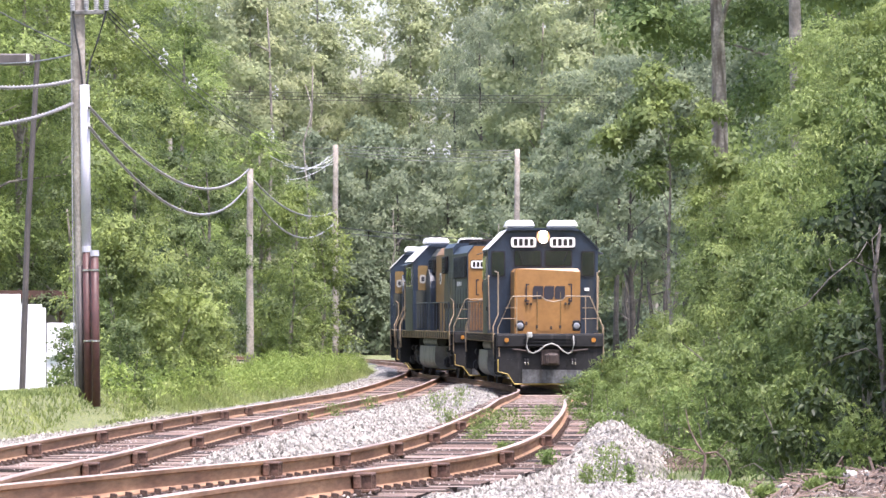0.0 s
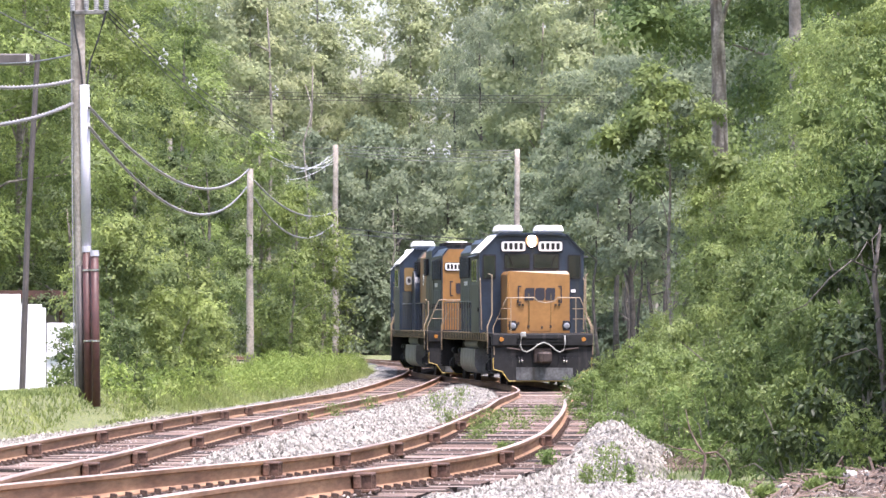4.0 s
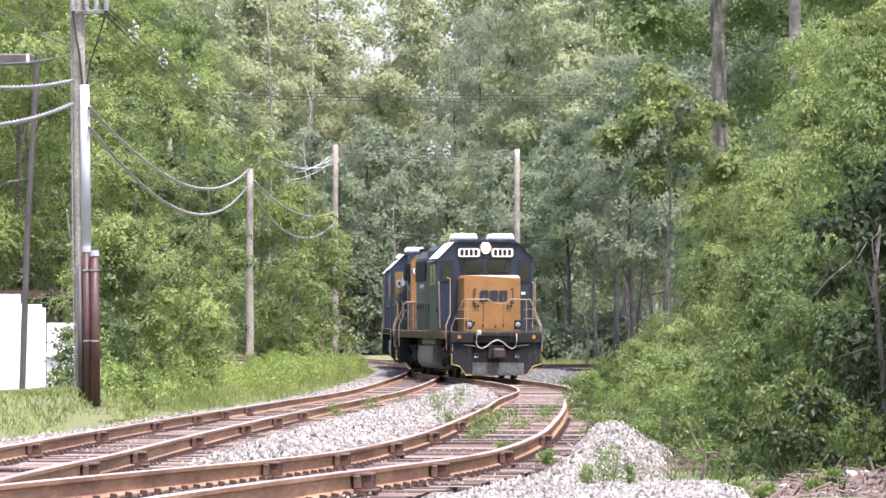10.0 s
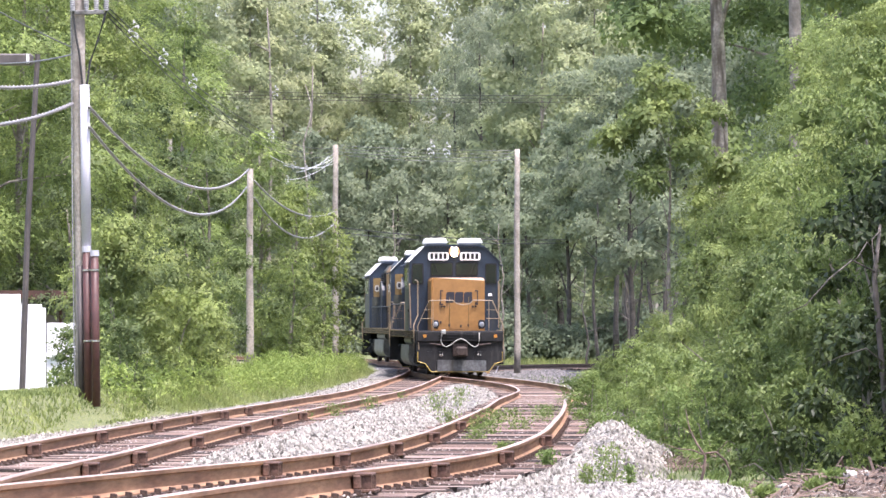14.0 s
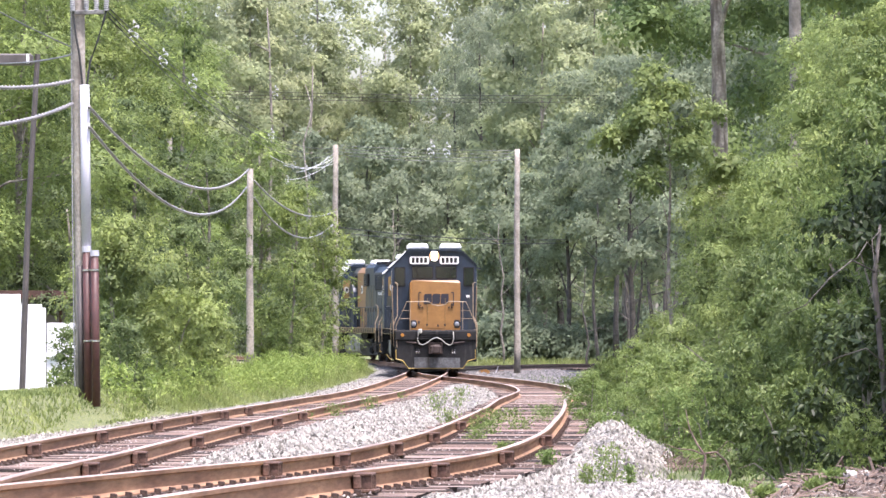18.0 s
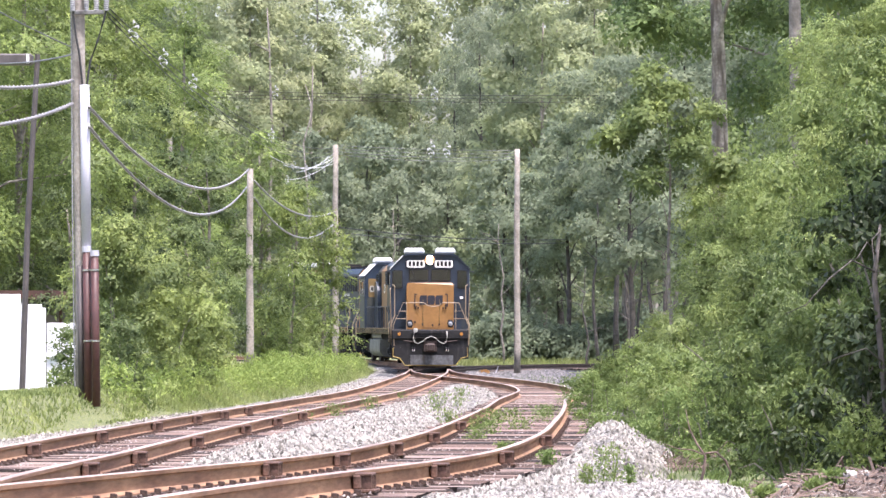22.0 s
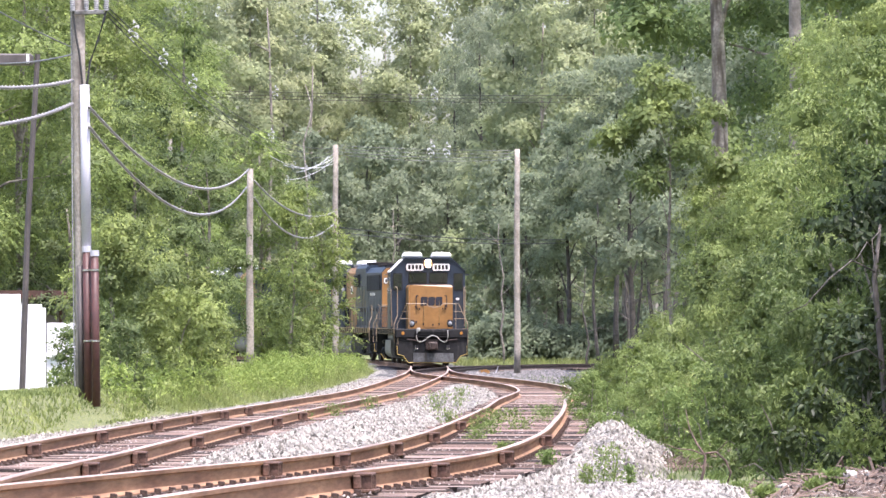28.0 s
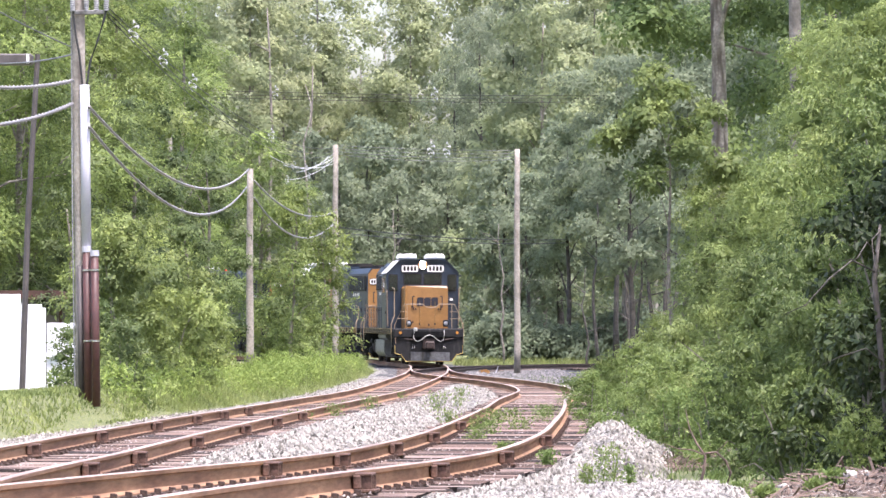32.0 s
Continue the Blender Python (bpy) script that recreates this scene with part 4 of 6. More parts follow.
            tube(bm, [(s * 1.22, U(f(0.93)), 1.38), (s * 1.22, U(f(0.88)), 1.38)], 0.065, 12)
            part("marker_lamp", bm, M["amber"], L, "amber marker lens")
            if end == 0:
                bm = B()
                box(bm, (s * 0.8, U(1.72), DECK + 0.22), (0.2, 0.2, 0.3), 0.03)
                tube(bm, [(s * 0.8, U(1.63), DECK + 0.22), (s * 0.8, U(1.59), DECK + 0.22)], 0.135, 16)
                dl = part("ditch_light", bm, M["loco_black"], L)
                bm = B()
                tube(bm, [(s * 0.8, U(1.62), DECK + 0.22), (s * 0.8, U(1.58), DECK + 0.22), (s * 0.8, U(1.565), DECK + 0.22)], [0.09, 0.09, 0.05], 16)
                part("ditch_lens", bm, M["lamp_glass"], dl, "clear round ditch light lens")
        # coupler
        bm = B()
        box(bm, (0, U(f(0.8)), 0.85), (0.3, 0.6, 0.26), 0.04)
        box(bm, (0.02, U(f(0.3)), 0.85), (0.34, 0.42, 0.34), 0.06)
        box(bm, (-0.16, U(f(0.12)), 0.85), (0.12, 0.24, 0.3), 0.04)
        cp = part("coupler", bm, M["dark_iron"], L, "rust-brown knuckle coupler")
        bm = B()
        box(bm, (0, U(f(0.93)), 0.9), (0.52, 0.06, 0.44), 0.02)
        part("coupler_pocket", bm, M["dark_iron"], cp)
        # front handrail
        bm = B()
        y = U(f(1.0))
        pts = [(-1.42, y, 0.92), (-1.46, y, 1.72), (-1.06, y, 2.6), (-0.25, y, 2.61), (-0.12, y, 2.5), (0.1, y, 2.45), (0.35, y, 2.5), (0.46, y, 2.61), (1.12, y, 2.6), (1.5, y, 1.72), (1.5, y, 0.92)]
        tube(bm, pts, 0.018, 6)
        hr = part("end_handrail", bm, M["handrail"], L, "dull orange end handrail")
        for x in (-0.93, 1.0):
            bm = B()
            tube(bm, [(x, y, DECK - 0.05), (x, y, 2.6)], 0.015, 6)
            part("rail_post", bm, M["handrail"], hr)
        for s in (-1, 1):
            bm = B()
            tube(bm, [(s * 1.53, U(f(1.75)), 0.95), (s * 1.55, U(f(1.75)), 1.75), (s * 1.4, U(f(1.85)), 2.1), (s * 1.4, U(f(1.85)), 2.55 if end else 3.28), (s * 1.48, U(f(2.0)), 2.62 if end else 3.32)], 0.022, 6)
            part("step_handrail", bm, M["handrail"], L, "dull orange step handrail")
            for zz in (1.98, 2.28):
                bm = B()
                tube(bm, [(s * 1.36 - s * (zz - 1.98) * 0.4, U(f(1.0)), zz), (s * 0.93, U(f(1.2)), zz)], 0.014, 6)
                part("cross_bar", bm, M["handrail"], L)
    # pale jumper hose looping across the front
    bm = B()
    pts = [(-0.52, 1.6), (-0.64, 1.42), (-0.67, 1.2), (-0.6, 1.05), (-0.48, 1.01), (-0.32, 1.08), (-0.15, 1.22), (0.03, 1.29), (0.2, 1.22), (0.36, 1.07), (0.5, 1.0), (0.61, 1.05), (0.66, 1.25), (0.65, 1.5)]
    pts = [(x, U(0.84), z) for x, z in pts]
    tube(bm, pts, 0.021, 8)
    part("jumper_hose", bm, M["hose"], L, "pale looping jumper hose", smooth=True)
    bm = B()
    box(bm, (-0.58, U(0.86), 1.52), (0.16, 0.1, 0.16), 0.03)
    part("hose_bracket", bm, M["hose"], L)
    # walkway handrails
    for s in (-1, 1):
        bm = B()
        tube(bm, [(s * 1.5, U(6.4), DECK + 0.95), (s * 1.5, U(15.7), DECK + 0.95)], 0.018, 6)
        rail = part("walkway_rail", bm, M["handrail_dark"], L, "dark walkway handrail")
        for k in range(12):
            bm = B()
            u = 6.4 + k * 0.845
            tube(bm, [(s * 1.5, U(u), DECK), (s * 1.5, U(u), DECK + 0.95)], 0.016, 6)
            part("rail_post", bm, M["handrail_dark"], rail)
        bm = B()
        tube(bm, [(s * 1.54, U(3.5), DECK + 0.1), (s * 1.58, U(3.5), 3.15), (s * 1.56, U(3.75), 3.22)], 0.02, 6)
        part("cab_grab_rail", bm, M["handrail"], L)
    # tank and trucks
    bm = B()
    r = 0.32
    prof = [(-1.4, 1.05), (-1.42, 0.75)] + [(-1.1 + r * math.cos(a), 0.62 + r * math.sin(a) - 0.02) for a in np.linspace(math.pi, 1.5 * math.pi, 6)] \
        + [(1.1 + r * math.cos(a), 0.62 + r * math.sin(a) - 0.02) for a in np.linspace(1.5 * math.pi, 2 * math.pi, 6)] + [(1.42, 0.75), (1.4, 1.05)]
    prism(bm, prof, U(6.7), U(11.2))
    part("fuel_tank", bm, M["loco_grey"], L, "grimy grey fuel tank")
    for s in (-1, 1):
        bm = B()
        tube(bm, [(s * 1.15, U(6.9), 1.2), (s * 1.15, U(10.9), 1.2)], 0.17, 14)
        part("air_reservoir", bm, M["loco_grey"], L, smooth=False)
    tr1, s1 = build_truck(L, 3.83)
    tr2, s2 = build_truck(L, LEN - 3.83)
    return L, [(tr1, s1), (tr2, s2)]


TRAIN = [build_loco("dark blue diesel locomotive with orange-yellow nose, headlight burning", True),
         build_loco("dark blue diesel locomotive coupled behind the leader", False),
         build_loco("dark blue diesel locomotive at the tail of the three", False)]

# distance of the leading nose from the eye, time by time
NOSE_Y = [(0, 118.0), (1.5, 120.0), (3, 122.4), (6, 128.2), (9, 134.7), (12, 140.8), (14, 145.0), (17, 152.2), (20, 160.2), (24, 169.2), (28, 175.6), (32, 180.6)]
NOSE_CURVE, _ = smooth_line(NOSE_Y, 0.2)


def nose_s(t):
    y = np.interp(t, NOSE_CURVE[:, 0], NOSE_CURVE[:, 1])
    return float(np.interp(y, LINE_B[:, 1], S_B))


def loco_frame(t, k):
    """Pose of the body of the k-th machine and its trucks' poses on it. The trailing two run hood first."""
    s = nose_s(t) - 1.95 + k * LEN
    p, q = at_line(LINE_B, S_B, s + 3.83), at_line(LINE_B, S_B, s + LEN - 3.83)
    if k:
        p, q = q, p
    mid = (p + q) / 2
    d = (q - p).normalized()
    x = d.cross(Vector((0, 0, 1))).normalized()
    z = x.cross(d)
    body = Matrix(((x.x, d.x, z.x, mid.x), (x.y, d.y, z.y, mid.y), (x.z, d.z, z.z, mid.z), (0, 0, 0, 1)))
    near, far = s + 3.83, s + LEN - 3.83
    trucks = []
    for c, y in ((far if k else near, U(3.83)), (near if k else far, U(LEN - 3.83))):
        a, b = at_line(LINE_B, S_B, c - 1.37), at_line(LINE_B, S_B, c + 1.37)
        e = body.to_3x3().inverted() @ ((a - b) if k else (b - a)).normalized()
        trucks.append(Matrix.Translation((0, y, 0)) @ Matrix.Rotation(math.atan2(-e.x, e.y), 4, "Z"))
    return body, trucks, s


def motions():
    body_t = np.linspace(0, 32, 65)
    wheel_t = np.linspace(0, 32, 111)
    for k, (L, trucks) in enumerate(TRAIN):
        frames = [loco_frame(t, k) for t in body_t]
        walk(L, [(t, f[0]) for t, f in zip(body_t, frames)])
        for j, (tr, sets) in enumerate(trucks):
            walk(tr, [(t, f[1][j]) for t, f in zip(body_t, frames)])
            for w, y in sets:
                turn = 1 if k else -1
                walk(w, [(t, Matrix.Translation((0, y, 0.508)) @ Matrix.Rotation(turn * (nose_s(t) - nose_s(0)) / 0.508, 4, "X")) for t in wheel_t])
    for fn in SWAY:
        fn()


SWAY = []

# ---- plants ----


def unit(v):
    return v / np.maximum(np.linalg.norm(v, axis=1), 1e-6)[:, None]


def soften(me, normals):
    """Leaves share the roundness of the bough that they cover."""
    a = me.attributes.new("custom_normal", "FLOAT_VECTOR", "POINT")
    a.data.foreach_set("vector", np.asarray(normals, np.float32).ravel())
    return me


def bough_points(rng, C, R, dens, flat=0.7, low=-0.4, bumps=(0.34, 0.6)):
    """Places and outward ways of leaves on boughs (centres C, radii R): each bough is a cluster of small domes."""
    Ps, Os = [], []
    for c, r in zip(C, R):
        n, k = max(8, int(dens * r * r)), int(9 + 7 * r)
        z = rng.uniform(low, 1.0, k)
        a = rng.uniform(0, 2 * math.pi, k)
        q = np.sqrt(np.maximum(0, 1 - z * z))
        dirs = np.stack([q * np.cos(a), q * np.sin(a), z], 1)
        sr = r * rng.uniform(*bumps, k)
        pick = rng.integers(k, size=n)
        v = unit(rng.normal(size=(n, 3)))
        v[:, 2] = np.where(rng.uniform(size=n) < 0.7, np.abs(v[:, 2]), v[:, 2])
        sub = dirs[pick]
        reach = rng.uniform(0.55, 0.85, k)[pick]
        Ps.append(c + sub * (r * reach)[:, None] * np.array([1, 1, flat]) + v * (sr[pick] * rng.uniform(0.72, 1.05, n))[:, None] * np.array([1, 1, 0.65]))
        Os.append(unit(0.62 * sub + 0.4 * v + np.array([0, 0, 0.12])))
    return np.concatenate(Ps), np.concatenate(Os)


def faces_out(V, out, soft):
    """Turns triangles (n, 3, 3) to their outward side; returns them and the normals of their corners."""
    g = np.cross(V[:, 1] - V[:, 0], V[:, 2] - V[:, 0])
    flip = (g * out).sum(1) < 0
    V[flip] = V[flip][:, [1, 0, 2]]
    g[flip] *= -1
    N = unit(soft * out + (1 - soft) * unit(g))
    return V, np.repeat(N, 3, 0)


def inner_blockers(rng, C, R):
    """Large leaf triangles added deep in every bough, which close it and block light."""
    k = 40
    c, r = np.repeat(C, k, 0), np.repeat(R, k)
    v = unit(rng.normal(size=(len(c), 3)))
    P = c + v * (r * rng.uniform(0.1, 0.5, len(c)))[:, None] * np.array([1, 1, 0.65])
    V = P[:, None] + rng.uniform(-1, 1, (len(c), 3, 3)) * np.minimum(r * 0.24, 0.16)[:, None, None]
    return faces_out(V, v, 0.6)


def leaves_mesh(name, rng, P, out, size, droop=0.5, narrow=0.42, up=0.7, soft=0.0, core=None):
    """One folded leaf of two faces at every place."""
    n = len(P)
    s = size * rng.uniform(0.6, 1.3, n)
    d = out * 0.5 + rng.normal(size=(n, 3)) * 0.6
    d[:, 2] -= droop
    d = unit(d)
    nn = rng.normal(size=(n, 3)) * 0.5 + np.array([0, 0, up]) + out * (1.0 if soft else 0.35)
    w = unit(np.cross(d, nn))
    nn = np.cross(w, d)
    mid = P + d * s[:, None] * 0.45
    tip = P + d * s[:, None] - np.array([0, 0, 0.12]) * s[:, None]
    e1, e2 = (mid + g * w * (s * narrow)[:, None] + nn * (s * 0.1)[:, None] for g in (1, -1))
    V = np.stack([np.stack([P, e1, tip], 1), np.stack([P, tip, e2], 1)], 1).reshape(-1, 3, 3)
    if not soft:
        return mesh_np(name, V, np.arange(len(V) * 3).reshape(-1, 3))
    V, N = faces_out(V, np.repeat(out, 2, 0), soft)
    if core:
        V2, N2 = inner_blockers(rng, *core)
        V, N = np.concatenate([V, V2]), np.concatenate([N, N2])
    return soften(mesh_np(name, V, np.arange(len(V) * 3).reshape(-1, 3)), N)


def sprigs_mesh(name, rng, P, out, length, leaflet, m=5, droop=0.7, narrow=0.3, soft=0.6, core=None, feather=False):
    """A drooping spray of m pointed leaflets at every place, spread over the bough's outside."""
    n = len(P)
    d = rng.normal(size=(n, 3))
    d = d - 0.7 * out * (d * out).sum(1)[:, None] + out * 0.35
    if feather:
        d = out * 0.75 + rng.normal(size=(n, 3)) * 0.4 + np.array([0.3, 0, 0])
    d[:, 2] -= droop * 0.6
    d = unit(d)
    side = unit(np.cross(d, out + rng.normal(size=(n, 3)) * 0.35))
    L = length * rng.uniform(0.6, 1.3, n)
    V = np.zeros((n, m, 3, 3))
    for k in range(m):
        q = (k + 0.6) / m
        base = P + d * (L * q)[:, None]
        base[:, 2] -= droop * 0.35 * L * q * q
        sg = 1.0 if k % 2 else -1.0
        way = d * (1.0 if feather else rng.uniform(0.4, 0.9, n)[:, None]) + side * sg * (0.1 if k == m - 1 else 0.55 if feather else 0.8) + rng.normal(size=(n, 3)) * 0.2
        way[:, 2] -= droop * 0.3
        way = unit(way)
        w = unit(np.cross(way, out + rng.normal(size=(n, 3)) * 0.45 + np.array([0, 0, 0.25])))
        s = leaflet * rng.uniform(0.65, 1.3, n)
        mid = base + way * (s * 0.3)[:, None]
        V[:, k, 0] = mid + w * (s * narrow)[:, None]
        V[:, k, 1] = mid - w * (s * narrow)[:, None]
        V[:, k, 2] = base + way * (s * 1.1)[:, None]
    V, N = faces_out(V.reshape(-1, 3, 3), np.repeat(out, m, 0), soft)
    if core:
        V2, N2 = inner_blockers(rng, *core)
        V, N = np.concatenate([V, V2]), np.concatenate([N, N2])
    return soften(mesh_np(name, V, np.arange(len(V) * 3).reshape(-1, 3)), N)


def tree(name, x, y, height, radius, material, seed, label, leaf=0.2, boughs=22, dens=320, bare=0.3, trunk_r=0.16, lean=(0, 0), bark="bark",
         category="tree", droop=0.5, squash=1.0, group="", m=3, spray=1.6, narrow=0.36, flat=0.62, thin=1.0, limbs=7, bumps=(0.34, 0.6), core=True, soft=0.75, feather=False):
    """Tapered trunk, limbs to the boughs, and an uneven crown of leafy boughs. bare: share of the height with no crown."""
    rng = np.random.default_rng(seed)
    z0 = float(ground_z(np.array(x), np.array(y))) - 0.05
    top = thing(name, Matrix.Translation((x, y, z0)), label, category, group)
    zb = height * bare
    ch = height - zb
    lx, ly = lean
    boughs = max(9, int(0.75 * boughs * max(1.0, ch / (3.2 * radius))))
    cs, rs = [], []
    for i in range(boughs):
        u = (i + rng.uniform(0.1, 0.9)) / boughs
        a = i * 2.4 + seed + rng.uniform(-0.5, 0.5)
        width = math.sin(math.pi * (0.1 + 0.86 * u) ** 0.8) ** 0.6
        lob = 1 + 0.22 * math.sin(3 * a + seed) + 0.2 * rng.uniform(-1, 1)
        q = (0.3 if i % 4 == 3 else rng.uniform(0.62, 0.98)) * lob
        r = radius * rng.uniform(0.26, 0.48) * (0.65 + 0.35 * width) * thin
        cs.append((radius * width * q * math.cos(a) + lx * u, radius * width * q * math.sin(a) * squash + ly * u, zb + ch * (0.04 + 0.9 * u)))
        rs.append(r)
    cs, rs = np.array(cs), np.array(rs)
    bm = B()
    k = 7
    path = [(lx * 0.6 * i / k + 0.08 * math.sin(i + seed), ly * 0.6 * i / k, height * 0.86 * i / k) for i in range(k + 1)]
    tube(bm, path, [trunk_r * (1.25 if i == 0 else 1) * (1 - 0.82 * i / k) for i in range(k + 1)], 9)
    tr = part("trunk", bm, M[bark], top, smooth=True)
    for c in cs[rng.permutation(boughs)[:limbs]]:
        h = max(height * 0.12, c[2] - radius * rng.uniform(0.3, 0.8))
        f = min(1, h / (height * 0.86))
        a = Vector((lx * 0.6 * f, ly * 0.6 * f, h))
        b = Vector(c)
        r = trunk_r * (1 - 0.8 * f) * 0.5
        bm = B()
        tube(bm, [a, a.lerp(b, 0.5) + Vector((0, 0, 0.1 * radius)), b], [r, r * 0.6, r * 0.2], 5, caps=False)
        part("limb", bm, M[bark], tr)
    P, out = bough_points(rng, cs, rs, dens / m, flat, bumps=bumps)
    cr = put("crown", sprigs_mesh("crown", rng, P, out, leaf * spray, leaf, m, droop, narrow, soft, (cs, rs) if core else None, feather), material, top)
    if y < 160:
        sway(cr, seed, 0.22)
    return top


def shrub(name, x, y, height, rx, ry, material, seed, label, leaf=0.12, dens=2000, category="shrub", group="", droop=0.45, m=0, narrow=0.32, size=1.0):
    """Stems from one root and a low uneven mass of leafy boughs down to the ground."""
    rng = np.random.default_rng(seed)
    z0 = float(ground_z(np.array(x), np.array(y))) - 0.04
    top = thing(name, Matrix.Translation((x, y, z0)), label, category, group)
    boughs = int(12 + 5 * height * rx / max(rx, 1.0) ** 2)
    cs, rs = [], []
    for i in range(boughs):
        u = (i + rng.uniform(0.1, 0.9)) / boughs
        a = i * 2.4 + seed + rng.uniform(-0.5, 0.5)
        lob = 1 + 0.25 * math.sin(3 * a + seed * 1.7) + 0.2 * rng.uniform(-1, 1)
        w = math.sqrt(max(0.03, 1 - u ** 2.4))
        q = (0.25 if i % 5 == 4 else rng.uniform(0.6, 0.9)) * lob * w
        cs.append((rx * q * math.cos(a), ry * q * math.sin(a), height * (u * 0.9 + 0.03)))
        rs.append(min(rx, height) * rng.uniform(0.28, 0.48) * size)
    cs, rs = np.array(cs), np.array(rs)
    cs[:, 2] = np.maximum(cs[:, 2], rs * 0.45)
    for c in cs[rng.permutation(boughs)[:5]]:
        base = Vector((c[0] * 0.2, c[1] * 0.2, 0))
        mid = base.lerp(Vector(c), 0.55) + Vector((0, 0, 0.12 * height))
        r = 0.008 + 0.004 * height
        bm = B()
        tube(bm, [base, mid, Vector(c)], [r, r * 0.7, r * 0.25], 5, caps=False)
        part("stem", bm, M["bark"], top)
    P, out = bough_points(rng, cs, rs, dens / max(m, 1), 0.8, -0.6)
    P[:, 2] = np.maximum(P[:, 2], 0.02)
    core = (cs, rs)
    fo = put("foliage", sprigs_mesh("foliage", rng, P, out, leaf * 1.9, leaf, m, droop, narrow, 0.45, core) if m
             else leaves_mesh("foliage", rng, P, out, leaf, droop, narrow, 0.3, 0.35, core), material, top)
    if y < 125:
        sway(fo, seed, 0.35)
    return top


def sway(ob, seed, angle):
    """Leaves that stir in a light wind, about the plant's foot."""
    g = random.Random(seed)
    f1, f2, a1, a2 = g.uniform(1.6, 2.6), g.uniform(2.6, 4.2), g.uniform(0, 6.28), g.uniform(0, 6.28)

    def key():
        rows = []
        for k in range(81):
            t = 0.4 * k
            q = angle * (0.6 * math.sin(f1 * t + a1) + 0.4 * math.sin(f2 * t + a2))
            rows.append((t, pose(0, 0, 0, 0.5 * q, q, 0)))
        walk(ob, rows)

    SWAY.append(key)


def blades(name, rng, P, height, width, material, label, category="grass", lean=0.5):
    n = len(P)
    h = height * rng.uniform(0.5, 1.3, n)
    a = rng.uniform(0, 2 * math.pi, n)
    w = np.stack([np.cos(a), np.sin(a), np.zeros(n)], 1) * width
    t = rng.normal(size=(n, 3)) * lean * h[:, None]
    t[:, 2] = h
    V = np.zeros((n, 5, 3))
    V[:, 0], V[:, 1] = P - w, P + w
    mid = P + t * np.array([0.35, 0.35, 0.6])
    V[:, 2], V[:, 3] = mid + w * 0.7, mid - w * 0.7
    V[:, 4] = P + t
    i = np.arange(n)[:, None] * 5
    Fq = np.concatenate([i + np.array([0, 1, 2]), i + np.array([0, 2, 3]), i + np.array([3, 2, 4])], 1).reshape(-1, 3)
    return tagged(put(name, mesh_np(name, V, Fq), material), label, category, kind="stuff")


LL = "tall leafy tree, feathery green crown, beside the poles"
# trees on the lawn's far side, from the eye outwards
LEFT = [(-15.0, 100, 14, 4.0), (-13.2, 109, 15, 3.8), (-11.4, 113, 14, 3.0), (-12.5, 131, 16, 3.8), (-10.9, 128, 12.5, 2.6), (-16.5, 136, 18, 4.6), (-10.1, 138, 10.5, 2.0), (-12.5, 160, 18, 4.2), (-9.6, 154, 13.5, 2.6), (-6.1, 172, 7.8, 1.5), (-7.6, 174, 10.2, 2.0), (-11.6, 117, 9.5, 2.4), (-10.0, 119.5, 8.8, 2.0)]
# added trees whose dark leaf colour stands for shaded hollows in the crowns
for x, y, h, r in ((-8.7, 117, 8.6, 1.5), (-10.4, 124, 9.0, 1.8), (-7.9, 140, 8.0, 1.3), (-9.6, 107, 5.5, 1.5), (-8.2, 133, 5.5, 1.2)):
    tree("tree", x, y, h, r, M["leaf_shade"], 130 + int(h * 10), "added understorey tree, dark for the shaded recesses", leaf=0.11, boughs=22, dens=1500, bare=0.06, trunk_r=0.12, group="understorey trees", droop=0.8, m=4, narrow=0.3)
for i, (x, y, h, r) in enumerate(LEFT):
    tree("tree", x, y, h, r, M["leaf_left"], 100 + i, LL, leaf=0.105, boughs=24, dens=1500, bare=0.1, group="trees behind the lawn", droop=0.9, m=7, spray=4.2, narrow=0.33, bumps=(0.34, 0.6), feather=True, soft=0.85, flat=0.52)
for x, y, h, r in ((-4.35, 152, 6.0, 1.2), (-5.3, 147, 4.6, 1.0)):
    tree("tree", x, y, h, r, M["leaf_left"], 120 + int(10 * h), "young leafy tree hanging over the foot of the pole", leaf=0.11, boughs=20, dens=1900, bare=0.12, trunk_r=0.07, group="trees behind the lawn", droop=0.9, m=7, spray=4.2, narrow=0.33, feather=True, soft=0.85)
LEFT_BUSH = [(-6.8, 88.2, 3.9, 1.1), (-7.5, 95, 4.3, 1.3), (-6.4, 94, 3.0, 1.2), (-6.9, 105, 3.4, 1.4), (-6.6, 117, 2.0, 1.1), (-7.6, 128, 3.2, 1.3), (-6.0, 150, 2.8, 1.2), (-5.6, 160, 2.4, 1.0), (-4.9, 170, 2.2, 0.9), (-6.45, 77, 1.5, 0.42)]
for i, (x, y, h, r) in enumerate(LEFT_BUSH):
    shrub("bush", x, y, h, r, r, M["leaf_left"], 150 + i, "dense green bush under the trees", leaf=0.11, dens=1700, category="bush", group="bushes behind the lawn", droop=0.8, m=6, narrow=0.26)

